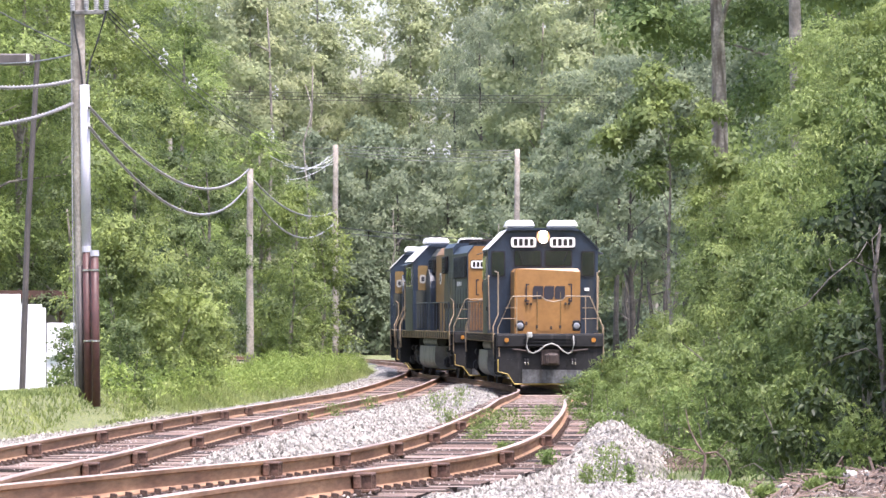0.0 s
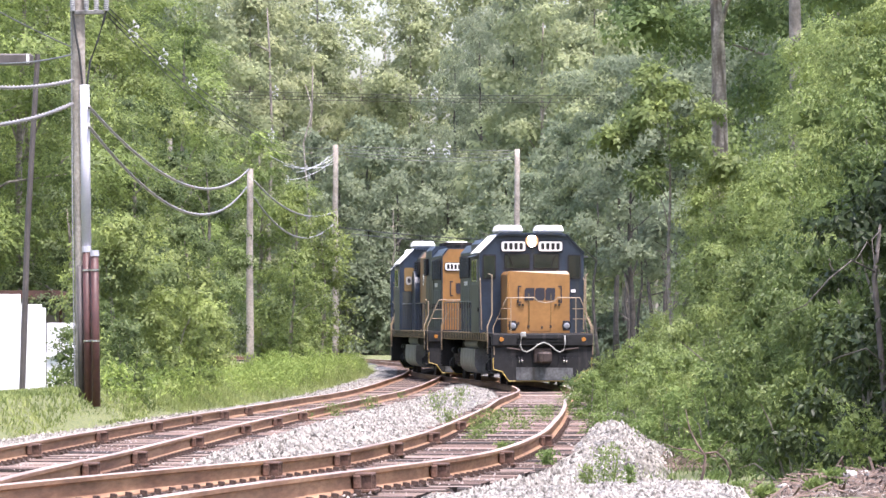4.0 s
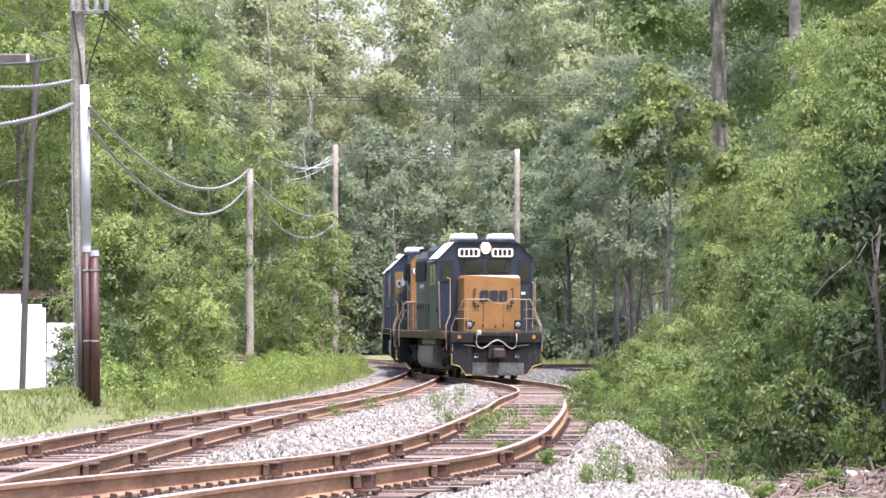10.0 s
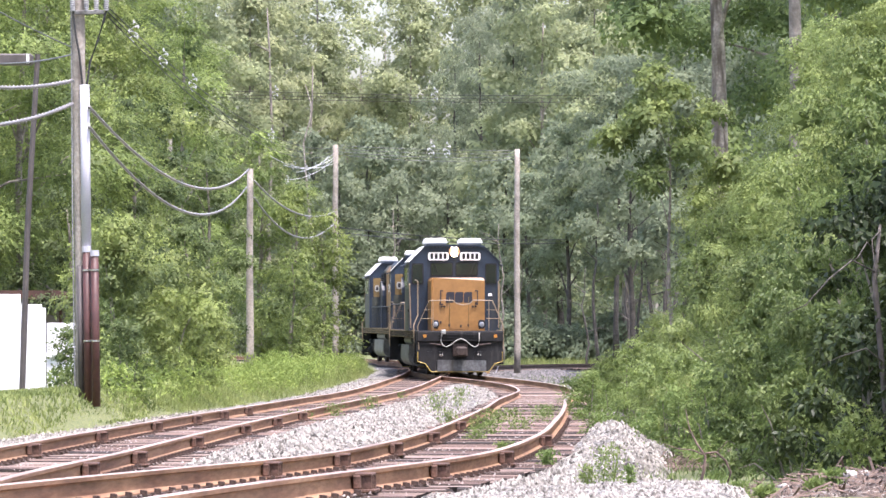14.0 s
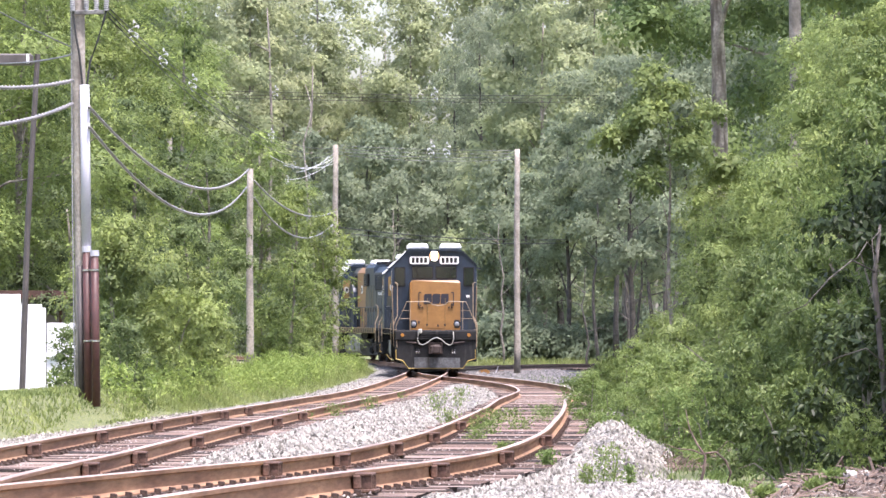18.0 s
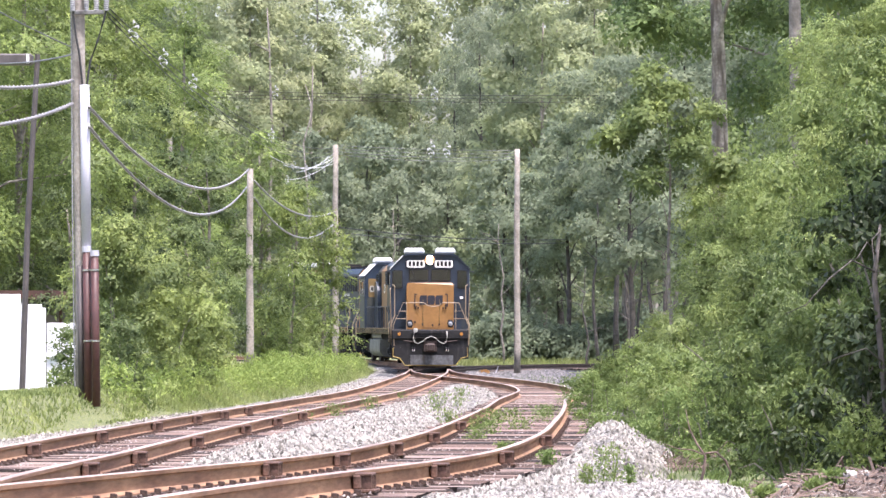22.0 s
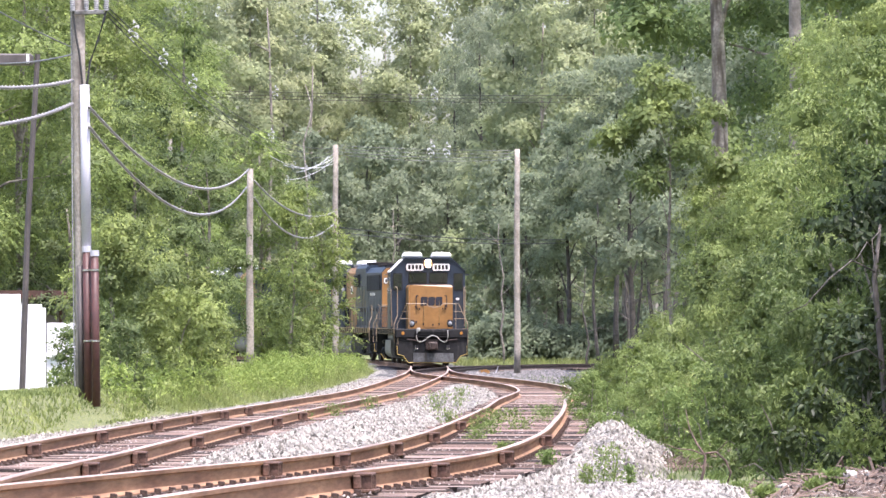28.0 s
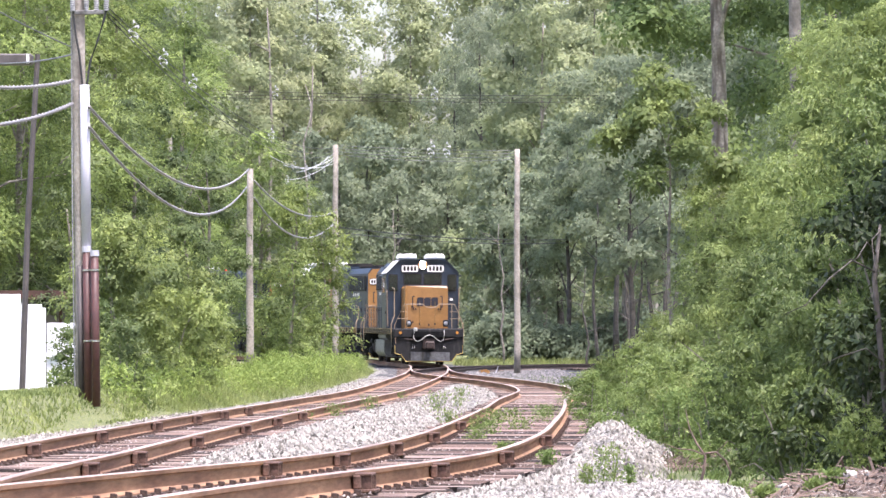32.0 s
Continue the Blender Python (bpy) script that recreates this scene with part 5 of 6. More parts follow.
# the far wood: bearing across, height of the crown's top, half width (thousandths of the distance), distance, kind
FARL = {"dark": "distant tall wood tree, dense green crown dulled by painted haze", "light": "distant tall wood tree, yellow-green crown paled by painted haze", "pine": "distant dark pine with hanging needle sprays"}
FAR = [(-31, 47, 9, 262, "dark"), (-18, 49, 11, 264, "dark"), (-5, 45, 10, 268, "dark"), (-25, 38, 9, 256, "dark"), (-11, 36, 8, 258, "dark"), (1, 41, 9, 262, "dark"),
       (12, 51, 9.5, 226, "light"), (24, 84, 14, 222, "light"), (15, 40, 8, 219, "dark"), (28, 46, 10, 216, "dark"), (35, 62, 11, 228, "dark"), (44, 74, 12, 206, "light"), (9, 80, 10, 272, "pine"), (3, 70, 8, 276, "pine"),
       (-38, 80, 10, 290, "light"), (-29, 74, 8, 296, "light"), (-8, 82, 9, 288, "light"), (-14, 62, 7, 292, "light"), (-23, 60, 8, 300, "light"), (-46, 82, 11, 284, "light"), (17, 86, 11, 290, "dark"), (36, 88, 13, 270, "light"), (52, 86, 12, 240, "dark"), (60, 88, 13, 250, "light"),
       (-56, 80, 13, 270, "light"), (-68, 84, 14, 270, "dark"), (-82, 86, 15, 270, "light"), (-98, 86, 15, 275, "dark"), (74, 88, 14, 250, "dark"), (90, 88, 15, 250, "light"), (106, 88, 15, 250, "dark")]
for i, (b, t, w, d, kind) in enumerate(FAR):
    tree("tree", b * d / 1000, d, 2.3 + d * t / 1000, w * d / 1000 * 1.12, M["leaf_wood_haze" if kind == "light" else "leaf_far_haze"], 300 + i, FARL[kind], leaf=0.28 if kind != "pine" else 0.3, boughs=24, dens=330, bare=0.12,
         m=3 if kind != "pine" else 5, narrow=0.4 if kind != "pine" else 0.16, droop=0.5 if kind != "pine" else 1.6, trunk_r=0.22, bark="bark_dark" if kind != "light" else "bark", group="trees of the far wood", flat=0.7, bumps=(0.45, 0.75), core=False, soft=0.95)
# closing rows deeper in the wood
rng0 = random.Random(5)
i = 0
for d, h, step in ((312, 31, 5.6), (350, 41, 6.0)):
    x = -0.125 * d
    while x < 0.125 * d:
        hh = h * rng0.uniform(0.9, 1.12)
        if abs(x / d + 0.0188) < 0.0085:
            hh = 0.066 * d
        tree("tree", x, d + rng0.uniform(-6, 6), hh, rng0.uniform(3.8, 4.8), M["leaf_wood_haze"], 400 + i, FARL["light"], leaf=0.36 if d < 340 else 0.46, boughs=22, dens=170 if d < 340 else 110, bare=0.1, m=3, narrow=0.4, trunk_r=0.22, group="trees of the far wood", flat=0.7, bumps=(0.45, 0.75), core=False, soft=0.95)
        x += step * rng0.uniform(0.85, 1.2)
        i += 1
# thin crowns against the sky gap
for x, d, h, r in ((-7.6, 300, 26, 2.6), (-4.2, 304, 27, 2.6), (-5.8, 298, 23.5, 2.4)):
    tree("tree", x, d, h, r, M["leaf_wood_haze"], 620 + i, "thin distant tree against the sky", leaf=0.26, boughs=12, dens=110, bare=0.45, m=3, trunk_r=0.14, group="trees of the far wood", thin=0.9, limbs=10, core=False)
    i += 1
# undergrowth that closes the wood's edge
for row_y, h, x0, x1, step in ((208, 2.2, 3.5, 26, 2.6), (256, 5.0, -31, 27, 3.6)):
    x = x0
    while x < x1:
        yy = row_y + rng0.uniform(-3, 3)
        shrub("bush", x, yy, h * rng0.uniform(0.7, 1.2) * (0.55 if 3 < x < 14 and row_y > 250 else 1), 2.0, 2.0, M["leaf_far_haze"], 450 + i, "dark leafy undergrowth at the wood's edge", leaf=0.24, dens=380, m=3, category="bush", group="undergrowth of the far wood", narrow=0.4, size=1.2)
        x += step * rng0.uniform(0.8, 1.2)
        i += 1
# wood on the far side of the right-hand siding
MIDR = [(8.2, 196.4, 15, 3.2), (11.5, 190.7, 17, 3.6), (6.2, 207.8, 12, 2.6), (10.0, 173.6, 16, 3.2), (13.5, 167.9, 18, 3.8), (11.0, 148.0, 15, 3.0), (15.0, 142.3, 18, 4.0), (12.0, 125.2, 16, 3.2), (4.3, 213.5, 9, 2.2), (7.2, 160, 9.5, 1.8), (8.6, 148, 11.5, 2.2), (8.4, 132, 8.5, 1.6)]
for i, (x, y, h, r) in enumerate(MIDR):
    tree("tree", x, y, h, r, M["leaf_far_haze"], 500 + i, "slender wood tree, bare lower trunk showing", leaf=0.2, boughs=22, dens=620, bare=0.38 if x < 9 else 0.24, trunk_r=0.15, bark="bark_dark",
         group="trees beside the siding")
# two tall maples with thick pale trunks rising from the hedgerow
tree("tree", 4.85, 86, 7.3, 1.15, M["leaf_maple"], 605, "young leafy maple leaning out of the hedgerow", leaf=0.12, boughs=22, dens=2600, m=4, bare=0.62, trunk_r=0.06, lean=(-0.5, 0), squash=0.8)
tree("tree", 6.0, 89.5, 15.5, 2.3, M["leaf_maple"], 601, "tall maple with pale patchy trunk above the hedgerow", leaf=0.13, boughs=24, dens=1500, m=4, bare=0.48, trunk_r=0.28, lean=(-0.5, 0), bark="bark_pale", limbs=4)
tree("tree", 6.5, 78, 16.5, 2.0, M["leaf_maple"], 602, "tall tree with thick grey trunk above the hedgerow", leaf=0.13, boughs=24, dens=1500, m=4, bare=0.62, trunk_r=0.2, lean=(0.1, 0), bark="bark")
tree("tree", 9.5, 102, 16.5, 3.4, M["leaf_maple"], 603, "tall leafy tree behind the hedgerow", leaf=0.14, boughs=24, dens=1100, bare=0.2, trunk_r=0.24)
tree("tree", 10.0, 83, 14.5, 3.2, M["leaf_maple"], 604, "tall leafy tree behind the hedgerow", leaf=0.14, boughs=24, dens=1100, bare=0.2, trunk_r=0.24)

for i, (x, y, h, r) in enumerate([(-7.1, 79, 1.35, 0.4), (-6.05, 80, 1.5, 0.55), (-6.7, 81, 1.9, 0.6)]):
    shrub("bush", x, y, h, r, r, M["leaf_bush"], 180 + i, "dark green bush with feathered leaves beside the pole", leaf=0.085, dens=2600, category="bush", group="bushes beside the pole", droop=0.6, m=7, narrow=0.26, size=1.1)
FR = [(2.6, 46, 0.85, 0.4), (2.85, 44, 1.15, 0.45), (3.0, 40.5, 1.05, 0.45), (3.1, 37.6, 0.85, 0.4), (2.5, 62, 0.9, 0.4), (2.65, 75, 1.0, 0.45), (3.1, 70, 1.6, 0.6), (2.9, 58, 1.4, 0.5), (2.75, 51, 0.9, 0.42), (3.2, 82, 1.3, 0.6), (3.3, 92, 1.0, 0.6), (3.45, 34.6, 0.6, 0.35)]
for i, (x, y, h, r) in enumerate(FR):
    shrub("shrub", x, y, h, r, r, M["leaf_fresh"], 780 + i, "low bright green shrub at the hedgerow's foot", leaf=0.05, dens=4600, group="low shrubs at the hedgerow's foot", droop=0.2, m=0, narrow=0.2)

# unseen trees beyond the view's right edge, added to shade the hedgerow
for x, y, h, r in ((6.7, 29.5, 13, 2.6), (7.6, 36.5, 13.5, 2.8)):
    tree("tree", x, y, h, r, M["leaf_maple"], 640 + int(y), "unseen leafy tree added to shade the hedgerow's near end", leaf=0.2, boughs=22, dens=500, bare=0.38, trunk_r=0.2, group="trees shading the hedgerow")

HL = "dense green hedgerow shrub with arching twigs"
HEDGE = [(5.2, 85.0, 4.9, 0.7), (6.6, 76, 7.4, 0.9), (5.2, 111.0, 0.9, 0.7), (6.6, 105.3, 3.6, 1.0), (5.2, 96.8, 2.3, 0.9), (5.9, 88.2, 5.7, 1.1), (7.2, 94.5, 5.4, 1.3), (5.6, 79.7, 4.4, 1.2), (7.3, 79.7, 7.8, 1.3), (5.5, 71.2, 4.5, 1.2), (6.7, 68.3, 6.9, 1.4), (4.9, 64.0, 2.7, 1.1), (6.1, 61.2, 6.2, 1.3), (4.3, 56.9, 2.6, 1.1), (5.6, 54.1, 6.0, 1.4), (4.0, 51.2, 2.4, 1.0), (5.0, 48.4, 4.9, 1.3), (3.7, 45.5, 2.0, 0.9), (4.6, 42.7, 4.0, 1.1), (5.6, 44.1, 5.2, 1.3), (3.5, 40.6, 1.7, 0.8), (4.3, 38.4, 3.0, 0.9), (5.1, 39.1, 4.6, 1.1), (3.1, 37.0, 1.0, 0.6), (3.6, 35.6, 1.6, 0.6), (4.2, 34.9, 2.6, 0.7), (4.7, 33.4, 3.6, 0.7), (3.3, 54.1, 1.0, 0.7), (3.6, 62.6, 1.3, 0.8), (4.0, 74.0, 1.5, 0.9), (4.3, 85.4, 1.2, 0.8), (4.6, 122.4, 0.8, 0.7), (6.8, 122.4, 2.2, 1.0)]
for i, (x, y, h, r) in enumerate(HEDGE):
    near = y < 58
    shrub("shrub", x, y, h, r, r * 1.2, M["leaf_ivy" if y < 41 and x > 3.55 else "leaf_near" if y < 52 else "leaf_willow"], 700 + i, HL if y > 41 or x < 3.55 else "vine-covered hedgerow shrub, drooping leaves darkened for shade", leaf=0.078 if y < 41 and x > 3.55 else 0.058 if near else 0.068, dens=2300 if y < 41 and x > 3.55 else 3500 if near else 2700, group="hedgerow shrubs", droop=0.7, m=0 if near else 4,
          narrow=0.3 if y < 41 and x > 3.55 else 0.23 if near else 0.27)

# ---- grass, weeds, stones ----
rng = np.random.default_rng(11)


def scatter(n, x0, x1, y0, y1, keep, zf=ground_z, near=1.0):
    x = rng.uniform(x0, x1, n)
    y = y0 + (y1 - y0) * rng.uniform(0, 1, n) ** near
    ok = keep(x, y)
    x, y = x[ok], y[ok]
    return np.stack([x, y, zf(x, y)], 1)


P = scatter(9000, -10, -4.5, 69, 100, lambda x, y: (ground_z(x, y) > bed_z(x, y) + 0.05) & (x < line_x(LINE_A, y) - 1) & (wob(x, y, 1.6, 2.0) > 0.05) & (x > -6.9))
blades("lawn_tufts", rng, P, 0.13, 0.01, M["grass"], "ragged tufts of yellow-green grass")
P = scatter(85000, -10.5, -4.2, 38, 100, lambda x, y: (ground_z(x, y) > bed_z(x, y) - 0.07) & (x < line_x(LINE_A, y) - 2.2))
blades("lawn_grass", rng, P, 0.075, 0.014, M["grass"], "short mown green grass")
P = scatter(60000, -11, 0, 82, 178, lambda x, y: (x < line_x(LINE_A, y) - 2.7 - 0.3 * wob(x, y, 0.7)) & (x > line_x(LINE_A, y) - 5.5) & ((y > 96) | ((wob(x, y, 0.5) > 0.2) & (x > -6.6))))
blades("tall_grass", rng, P, 0.36, 0.009, M["grass"], "tall yellow-green grass along the track")
P = scatter(150000, -11, 0, 74, 168, lambda x, y: (x < line_x(LINE_A, y) - 2.5) & (x > line_x(LINE_A, y) - 5.0) & (wob(x, y, 0.8, 3) > -0.1) & ((y > 92) | (x > -6.5)))
P[:, 2] += rng.uniform(0.05, 0.6, len(P))
o = rng.normal(size=P.shape)
o /= np.linalg.norm(o, axis=1)[:, None]
tagged(put("weeds", leaves_mesh("weeds", rng, P, o, 0.1, 0.0, 0.17), M["weed"]), "bright green broadleaf weeds along the track", "weeds", kind="stuff")
P = scatter(110000, -8, -1.5, 82, 172, lambda x, y: (x < line_x(LINE_A, y) - 2.3 - 0.2 * wob(x, y, 1.5)) & (x > line_x(LINE_A, y) - 3.7))
blades("edge_grass", rng, P, 0.17, 0.007, M["grass"], "fringe of green grass at the ballast's edge")
P = scatter(16000, 1.2, 8, 33, 156, lambda x, y: (x > line_x(LINE_B, y) + 2.3 + 0.3 * wob(x, y, 1.2)) & (x < line_x(LINE_B, y) + 5))
blades("verge_grass", rng, P, 0.16, 0.005, M["leaf_near"], "green grass under the hedgerow")
P = scatter(15000, 0.5, 14, 142, 213, lambda x, y: (x > line_x(LINE_B, y) + 2.6 + 0.8 * wob(x, y, 0.5)) & ((y > 188) | (x > 7)))
blades("far_grass", rng, P, 0.36, 0.018, M["grass"], "tall grass beyond the siding")


def weed_clump(x, y, h, r, seed, leaf=0.07, z=None, label="small green weed growing in the ballast", group="weeds in the ballast"):
    g = np.random.default_rng(seed)
    n = 240
    z = float(bed_z(np.array(x), np.array(y))) if z is None else z
    top = thing("weed", Matrix.Translation((x, y, z)), label, "weed", group)
    Pw = np.stack([g.normal(0, r * 0.45, n), g.normal(0, r * 0.45, n), g.uniform(0.02, h, n)], 1)
    ow = g.normal(size=(n, 3))
    ow /= np.linalg.norm(ow, axis=1)[:, None]
    put("leaves", leaves_mesh("leaves", g, Pw, ow, leaf, -0.5, 0.2), M["weed" if leaf > 0.1 else "leaf_fresh"], top)
    for k in range(3):
        a = g.uniform(0, 6.28)
        bm = B()
        tube(bm, [(0, 0, -0.02), (r * 0.4 * math.cos(a), r * 0.4 * math.sin(a), h * 0.9)], [0.005, 0.002], 4, caps=False)
        part("stalk", bm, M["weed"], top)


for i, (x, y, h, r) in enumerate([(0.55, 65.5, 0.3, 0.3), (0.75, 69.7, 0.4, 0.3), (0.7, 61.9, 0.35, 0.25), (0.45, 57.6, 0.3, 0.22), (1.75, 74.0, 0.4, 0.35), (2.0, 79.7, 0.35, 0.3), (1.3, 78.3, 0.3, 0.3), (-0.42, 38.1, 0.2, 0.12), (0.35, 88.2, 0.45, 0.3), (0.75, 51.2, 0.2, 0.16), (2.6, 85.4, 0.5, 0.4), (2.9, 96.8, 0.5, 0.4), (2.75, 68.3, 0.5, 0.35), (2.35, 61.2, 0.4, 0.35), (-1.55, 88.2, 0.4, 0.3), (-2.1, 81.1, 0.35, 0.35), (-2.6, 74.0, 0.3, 0.4), (-1.2, 111.0, 0.3, 0.3), (-2.1, 93.9, 0.25, 0.3), (3.4, 105.3, 0.6, 0.4), (2.6, 54.8, 0.35, 0.3), (1.2, 31.5, 0.3, 0.13), (1.33, 32.6, 0.34, 0.14), (1.05, 30.5, 0.18, 0.1), (1.32, 29.6, 0.16, 0.06), (1.07, 43.0, 0.22, 0.13), (0.95, 72.5, 0.35, 0.25), (1.2, 66.0, 0.3, 0.3), (-0.1, 79, 0.4, 0.35), (0.1, 72, 0.35, 0.25)]):
    weed_clump(x, y, h * 0.95, r * 0.75, 900 + i, leaf=0.06 if y > 34 else 0.032)

gw = random.Random(77)
for i in range(46):
    y = 78 + 62 * (i + gw.uniform(0, 1)) / 46
    x = float(line_x(LINE_A, np.array(y))) - 2.7 - 2.2 * gw.uniform(0, 1) ** 1.3
    h = gw.uniform(0.45, 0.95)
    weed_clump(x, y, h, h * 0.75, 950 + i, leaf=0.12, z=float(ground_z(np.array(x), np.array(y))), label="tall bright green leafy weed beside the track", group="tall weeds along the track")


def stones(name, P, size, material, label):
    n = len(P)
    base = np.array([(1, 0, 0), (-1, 0, 0), (0, 1, 0), (0, -1, 0), (0, 0, 1), (0, 0, -1)], float)
    s = size * rng.uniform(0.55, 1.35, n)
    V = base[None, :5] * rng.uniform(0.5, 1.1, (n, 5, 1)) + rng.normal(0, 0.22, (n, 5, 3))
    V = V * s[:, None, None] * np.array([1.15, 0.8, 0.9])
    V[:, :4, 2] -= s[:, None] * 0.3
    a = rng.uniform(0, 6.28, n)
    c, d = np.cos(a)[:, None], np.sin(a)[:, None]
    V = np.stack([V[..., 0] * c - V[..., 1] * d, V[..., 0] * d + V[..., 1] * c, V[..., 2]], 2) + P[:, None]
    f = np.array([(0, 2, 4), (2, 1, 4), (1, 3, 4), (3, 0, 4)])
    Fq = (np.arange(n)[:, None, None] * 5 + f[None]).reshape(-1, 3)
    return tagged(put(name, mesh_np(name, V, Fq, True), material), label, "gravel", kind="stuff")


def on_bed(x, y):
    """More stones on the heaps than between the rails."""
    xa, xb = line_x(LINE_A, y), line_x(LINE_B, y)
    da, db = np.abs(x - xa), np.abs(x - xb)
    rails = (np.abs(da - 0.752) < 0.09) | (np.abs(db - 0.752) < 0.09)
    inside = np.minimum(da, db) < 1.25
    free = np.ones(len(x), bool)
    for line, s_all, name in ((LINE_A, S_A, "track_left"), (LINE_B, S_B, "track_right")):
        ds = np.array(TIE_S[name])
        sl = np.gradient(line[:, 0], s_all)
        k = np.interp(y, line[:, 1], np.arange(len(line))).astype(int)
        s = np.interp(y, line[:, 1], s_all) + (x - line[k, 0]) * sl[k]
        q = np.clip(np.searchsorted(ds, s), 1, len(ds) - 1)
        gap = np.minimum(np.abs(s - ds[q - 1]), np.abs(s - ds[q]))
        free &= (np.abs(x - line[k, 0]) > 1.3) | (gap > 0.125)
    return (bed_z(x, y) > ground_z(x, y) - 0.02) & ~rails & free & (~inside | (rng.uniform(size=len(x)) < 0.6))


P = scatter(65000, -4.5, 2.6, 21, 37, on_bed, bed_z)
stones("ballast", P, 0.016, M["stone"], "pale crushed stone ballast")
P = scatter(160000, -7, 5, 35, 90, on_bed, bed_z, near=1.3)
stones("ballast", P, 0.022, M["stone"], "pale crushed stone ballast")


def on_heaps(x, y):
    return on_bed(x, y) & (np.minimum(np.abs(x - line_x(LINE_A, y)), np.abs(x - line_x(LINE_B, y))) > 1.35)


P = scatter(30000, -6, 4, 34, 84, on_heaps, lambda x, y: bed_z(x, y) + 0.008, near=1.2)
stones("ballast", P, 0.034, M["stone"], "larger pale stones lying on the ballast heaps")
P = scatter(20000, -4, 5, 90, 150, on_bed, bed_z)
stones("ballast", P, 0.035, M["stone"], "pale crushed stone ballast")



def on_cinder(x, y):
    return (np.abs(x - line_x(LINE_B, y) - 2.2) < 3.4) & (x > line_x(LINE_B, y) + 0.9)


P = scatter(14000, 0.5, 8, 142, 186, on_cinder, lambda x, y: np.maximum(ground_z(x, y), bed_z(x, y)) + 0.06)
stones("ballast", P, 0.045, M["stone_dark"], "dark grey crushed stone round the far switch")


def on_ties(x, y):
    """Loose stones lying on the ties, in patches."""
    d = np.minimum(np.abs(x - line_x(LINE_A, y)), np.abs(x - line_x(LINE_B, y)))
    return ((d < 0.66) | ((d > 0.84) & (d < 1.25))) & (wob(x, y, 0.9, 4.0) + rng.normal(0, 0.35, len(x)) > 0.2)


P = scatter(26000, -6, 4, 24, 110, on_ties, lambda x, y: rail_z(y) - 0.166, near=1.2)
stones("ballast", P, 0.014, M["stone_pink"], "pale pinkish stones strewn on the ties")

# ---- poles, wires ----


def pole(x, y, height, r, label, z=None):
    z0 = (float(ground_z(np.array(x), np.array(y))) if z is None else z) - 0.1
    top = thing("utility_pole", Matrix.Translation((x, y, z0)), label, "utility pole", "utility poles")
    bm = B()
    tube(bm, [(0.01 * math.sin(k), 0, height * k / 8) for k in range(9)], [r * (1.1 - 0.03 * k) for k in range(9)], 14)
    part("shaft", bm, M["pole"], top, smooth=True)
    return top


p1 = pole(-6.12, 71.2, 9.5, 0.122, "weathered wooden utility pole with white cable guard and brown pipes", z=float(ground_z(np.array(-6.1), np.array(71.2))) - 0.1)
bm = B()
tube(bm, [(0.1, -0.15, 2.6), (0.1, -0.15, 5.47)], 0.083, 12)
g1 = part("cable_guard", bm, M["pvc"], p1, "long white-grey plastic cable guard", smooth=True)
for x, h in ((0.105, 2.62), (0.25, 2.55)):
    bm = B()
    tube(bm, [(x, -0.22 - 0.1 * (x > 0.2), 0), (x, -0.22 - 0.1 * (x > 0.2), h)], 0.068, 12)
    pp = part("riser_pipe", bm, M["conduit"], p1, "brown-red riser pipe", smooth=True)
    bm = B()
    tube(bm, [(x, -0.22 - 0.1 * (x > 0.2), h), (x, -0.22 - 0.1 * (x > 0.2), h + 0.1)], 0.076, 12)
    part("pipe_collar", bm, M["pvc"], pp)
    for z in (1.1, 2.3):
        bm = B()
        tube(bm, [(x, -0.22 - 0.1 * (x > 0.2), z), (x, -0.22 - 0.1 * (x > 0.2), z + 0.03)], 0.077, 12)
        part("strap", bm, M["chrome"], pp)
bm = B()
tube(bm, [(-0.02, -0.15, 0), (-0.02, -0.15, 2.4)], 0.05, 10)
part("conduit", bm, M["pole_dark"], p1, "dark narrow conduit", smooth=True)
bm = B()
tube(bm, [(-0.135, -0.06, 0), (-0.14, -0.06, 3), (-0.12, -0.06, 7)], 0.014, 6)
part("ground_wire", bm, M["cable"], p1)
p1.matrix_basis = p1.matrix_basis @ Matrix.Rotation(radians(-0.8), 4, "Y")
# cutouts and arresters at the pole's head
bm = B()
box(bm, (0.2, -0.17, 6.7), (0.5, 0.07, 0.07), 0.01)
part("bracket", bm, M["loco_grey"], p1)
for x in (-0.08, 0.15, 0.32, 0.49):
    bm = B()
    pts, rr = [], []
    for k in range(33):
        pts.append((x, -0.17, 6.72 + 0.016 * k))
        rr.append(0.05 if k % 2 else 0.034)
    tube(bm, pts, rr, 10)
    part("arrester", bm, M["arrester"], p1, "ribbed pale insulator")
bm = B()
tube(bm, [(0.49, -0.17, 6.74), (0.44, -0.17, 6.55), (0.33, -0.17, 6.2), (0.2, -0.17, 5.85), (0.14, -0.16, 5.45)], 0.02, 6)
part("jumper_wire", bm, M["wire"], p1)
bm = B()
tube(bm, [(-0.08, -0.17, 6.74), (-0.04, -0.17, 6.35), (0.02, -0.17, 6.0), (0.07, -0.16, 5.45)], 0.02, 6)
part("jumper_wire", bm, M["wire"], p1)
pole(-6.65, 144, 7.2, 0.125, "weathered wooden utility pole wrapped in leaves")
pole(-4.25, 165, 8.9, 0.125, "weathered wooden utility pole at the bend")
pole(2.95, 166.5, 9.1, 0.125, "pale wooden utility pole beside the siding")

for x in (-13.96, 10.85):
    pole(x, 213.5, 14.3, 0.14, "tall wooden utility pole hidden among the far trees")

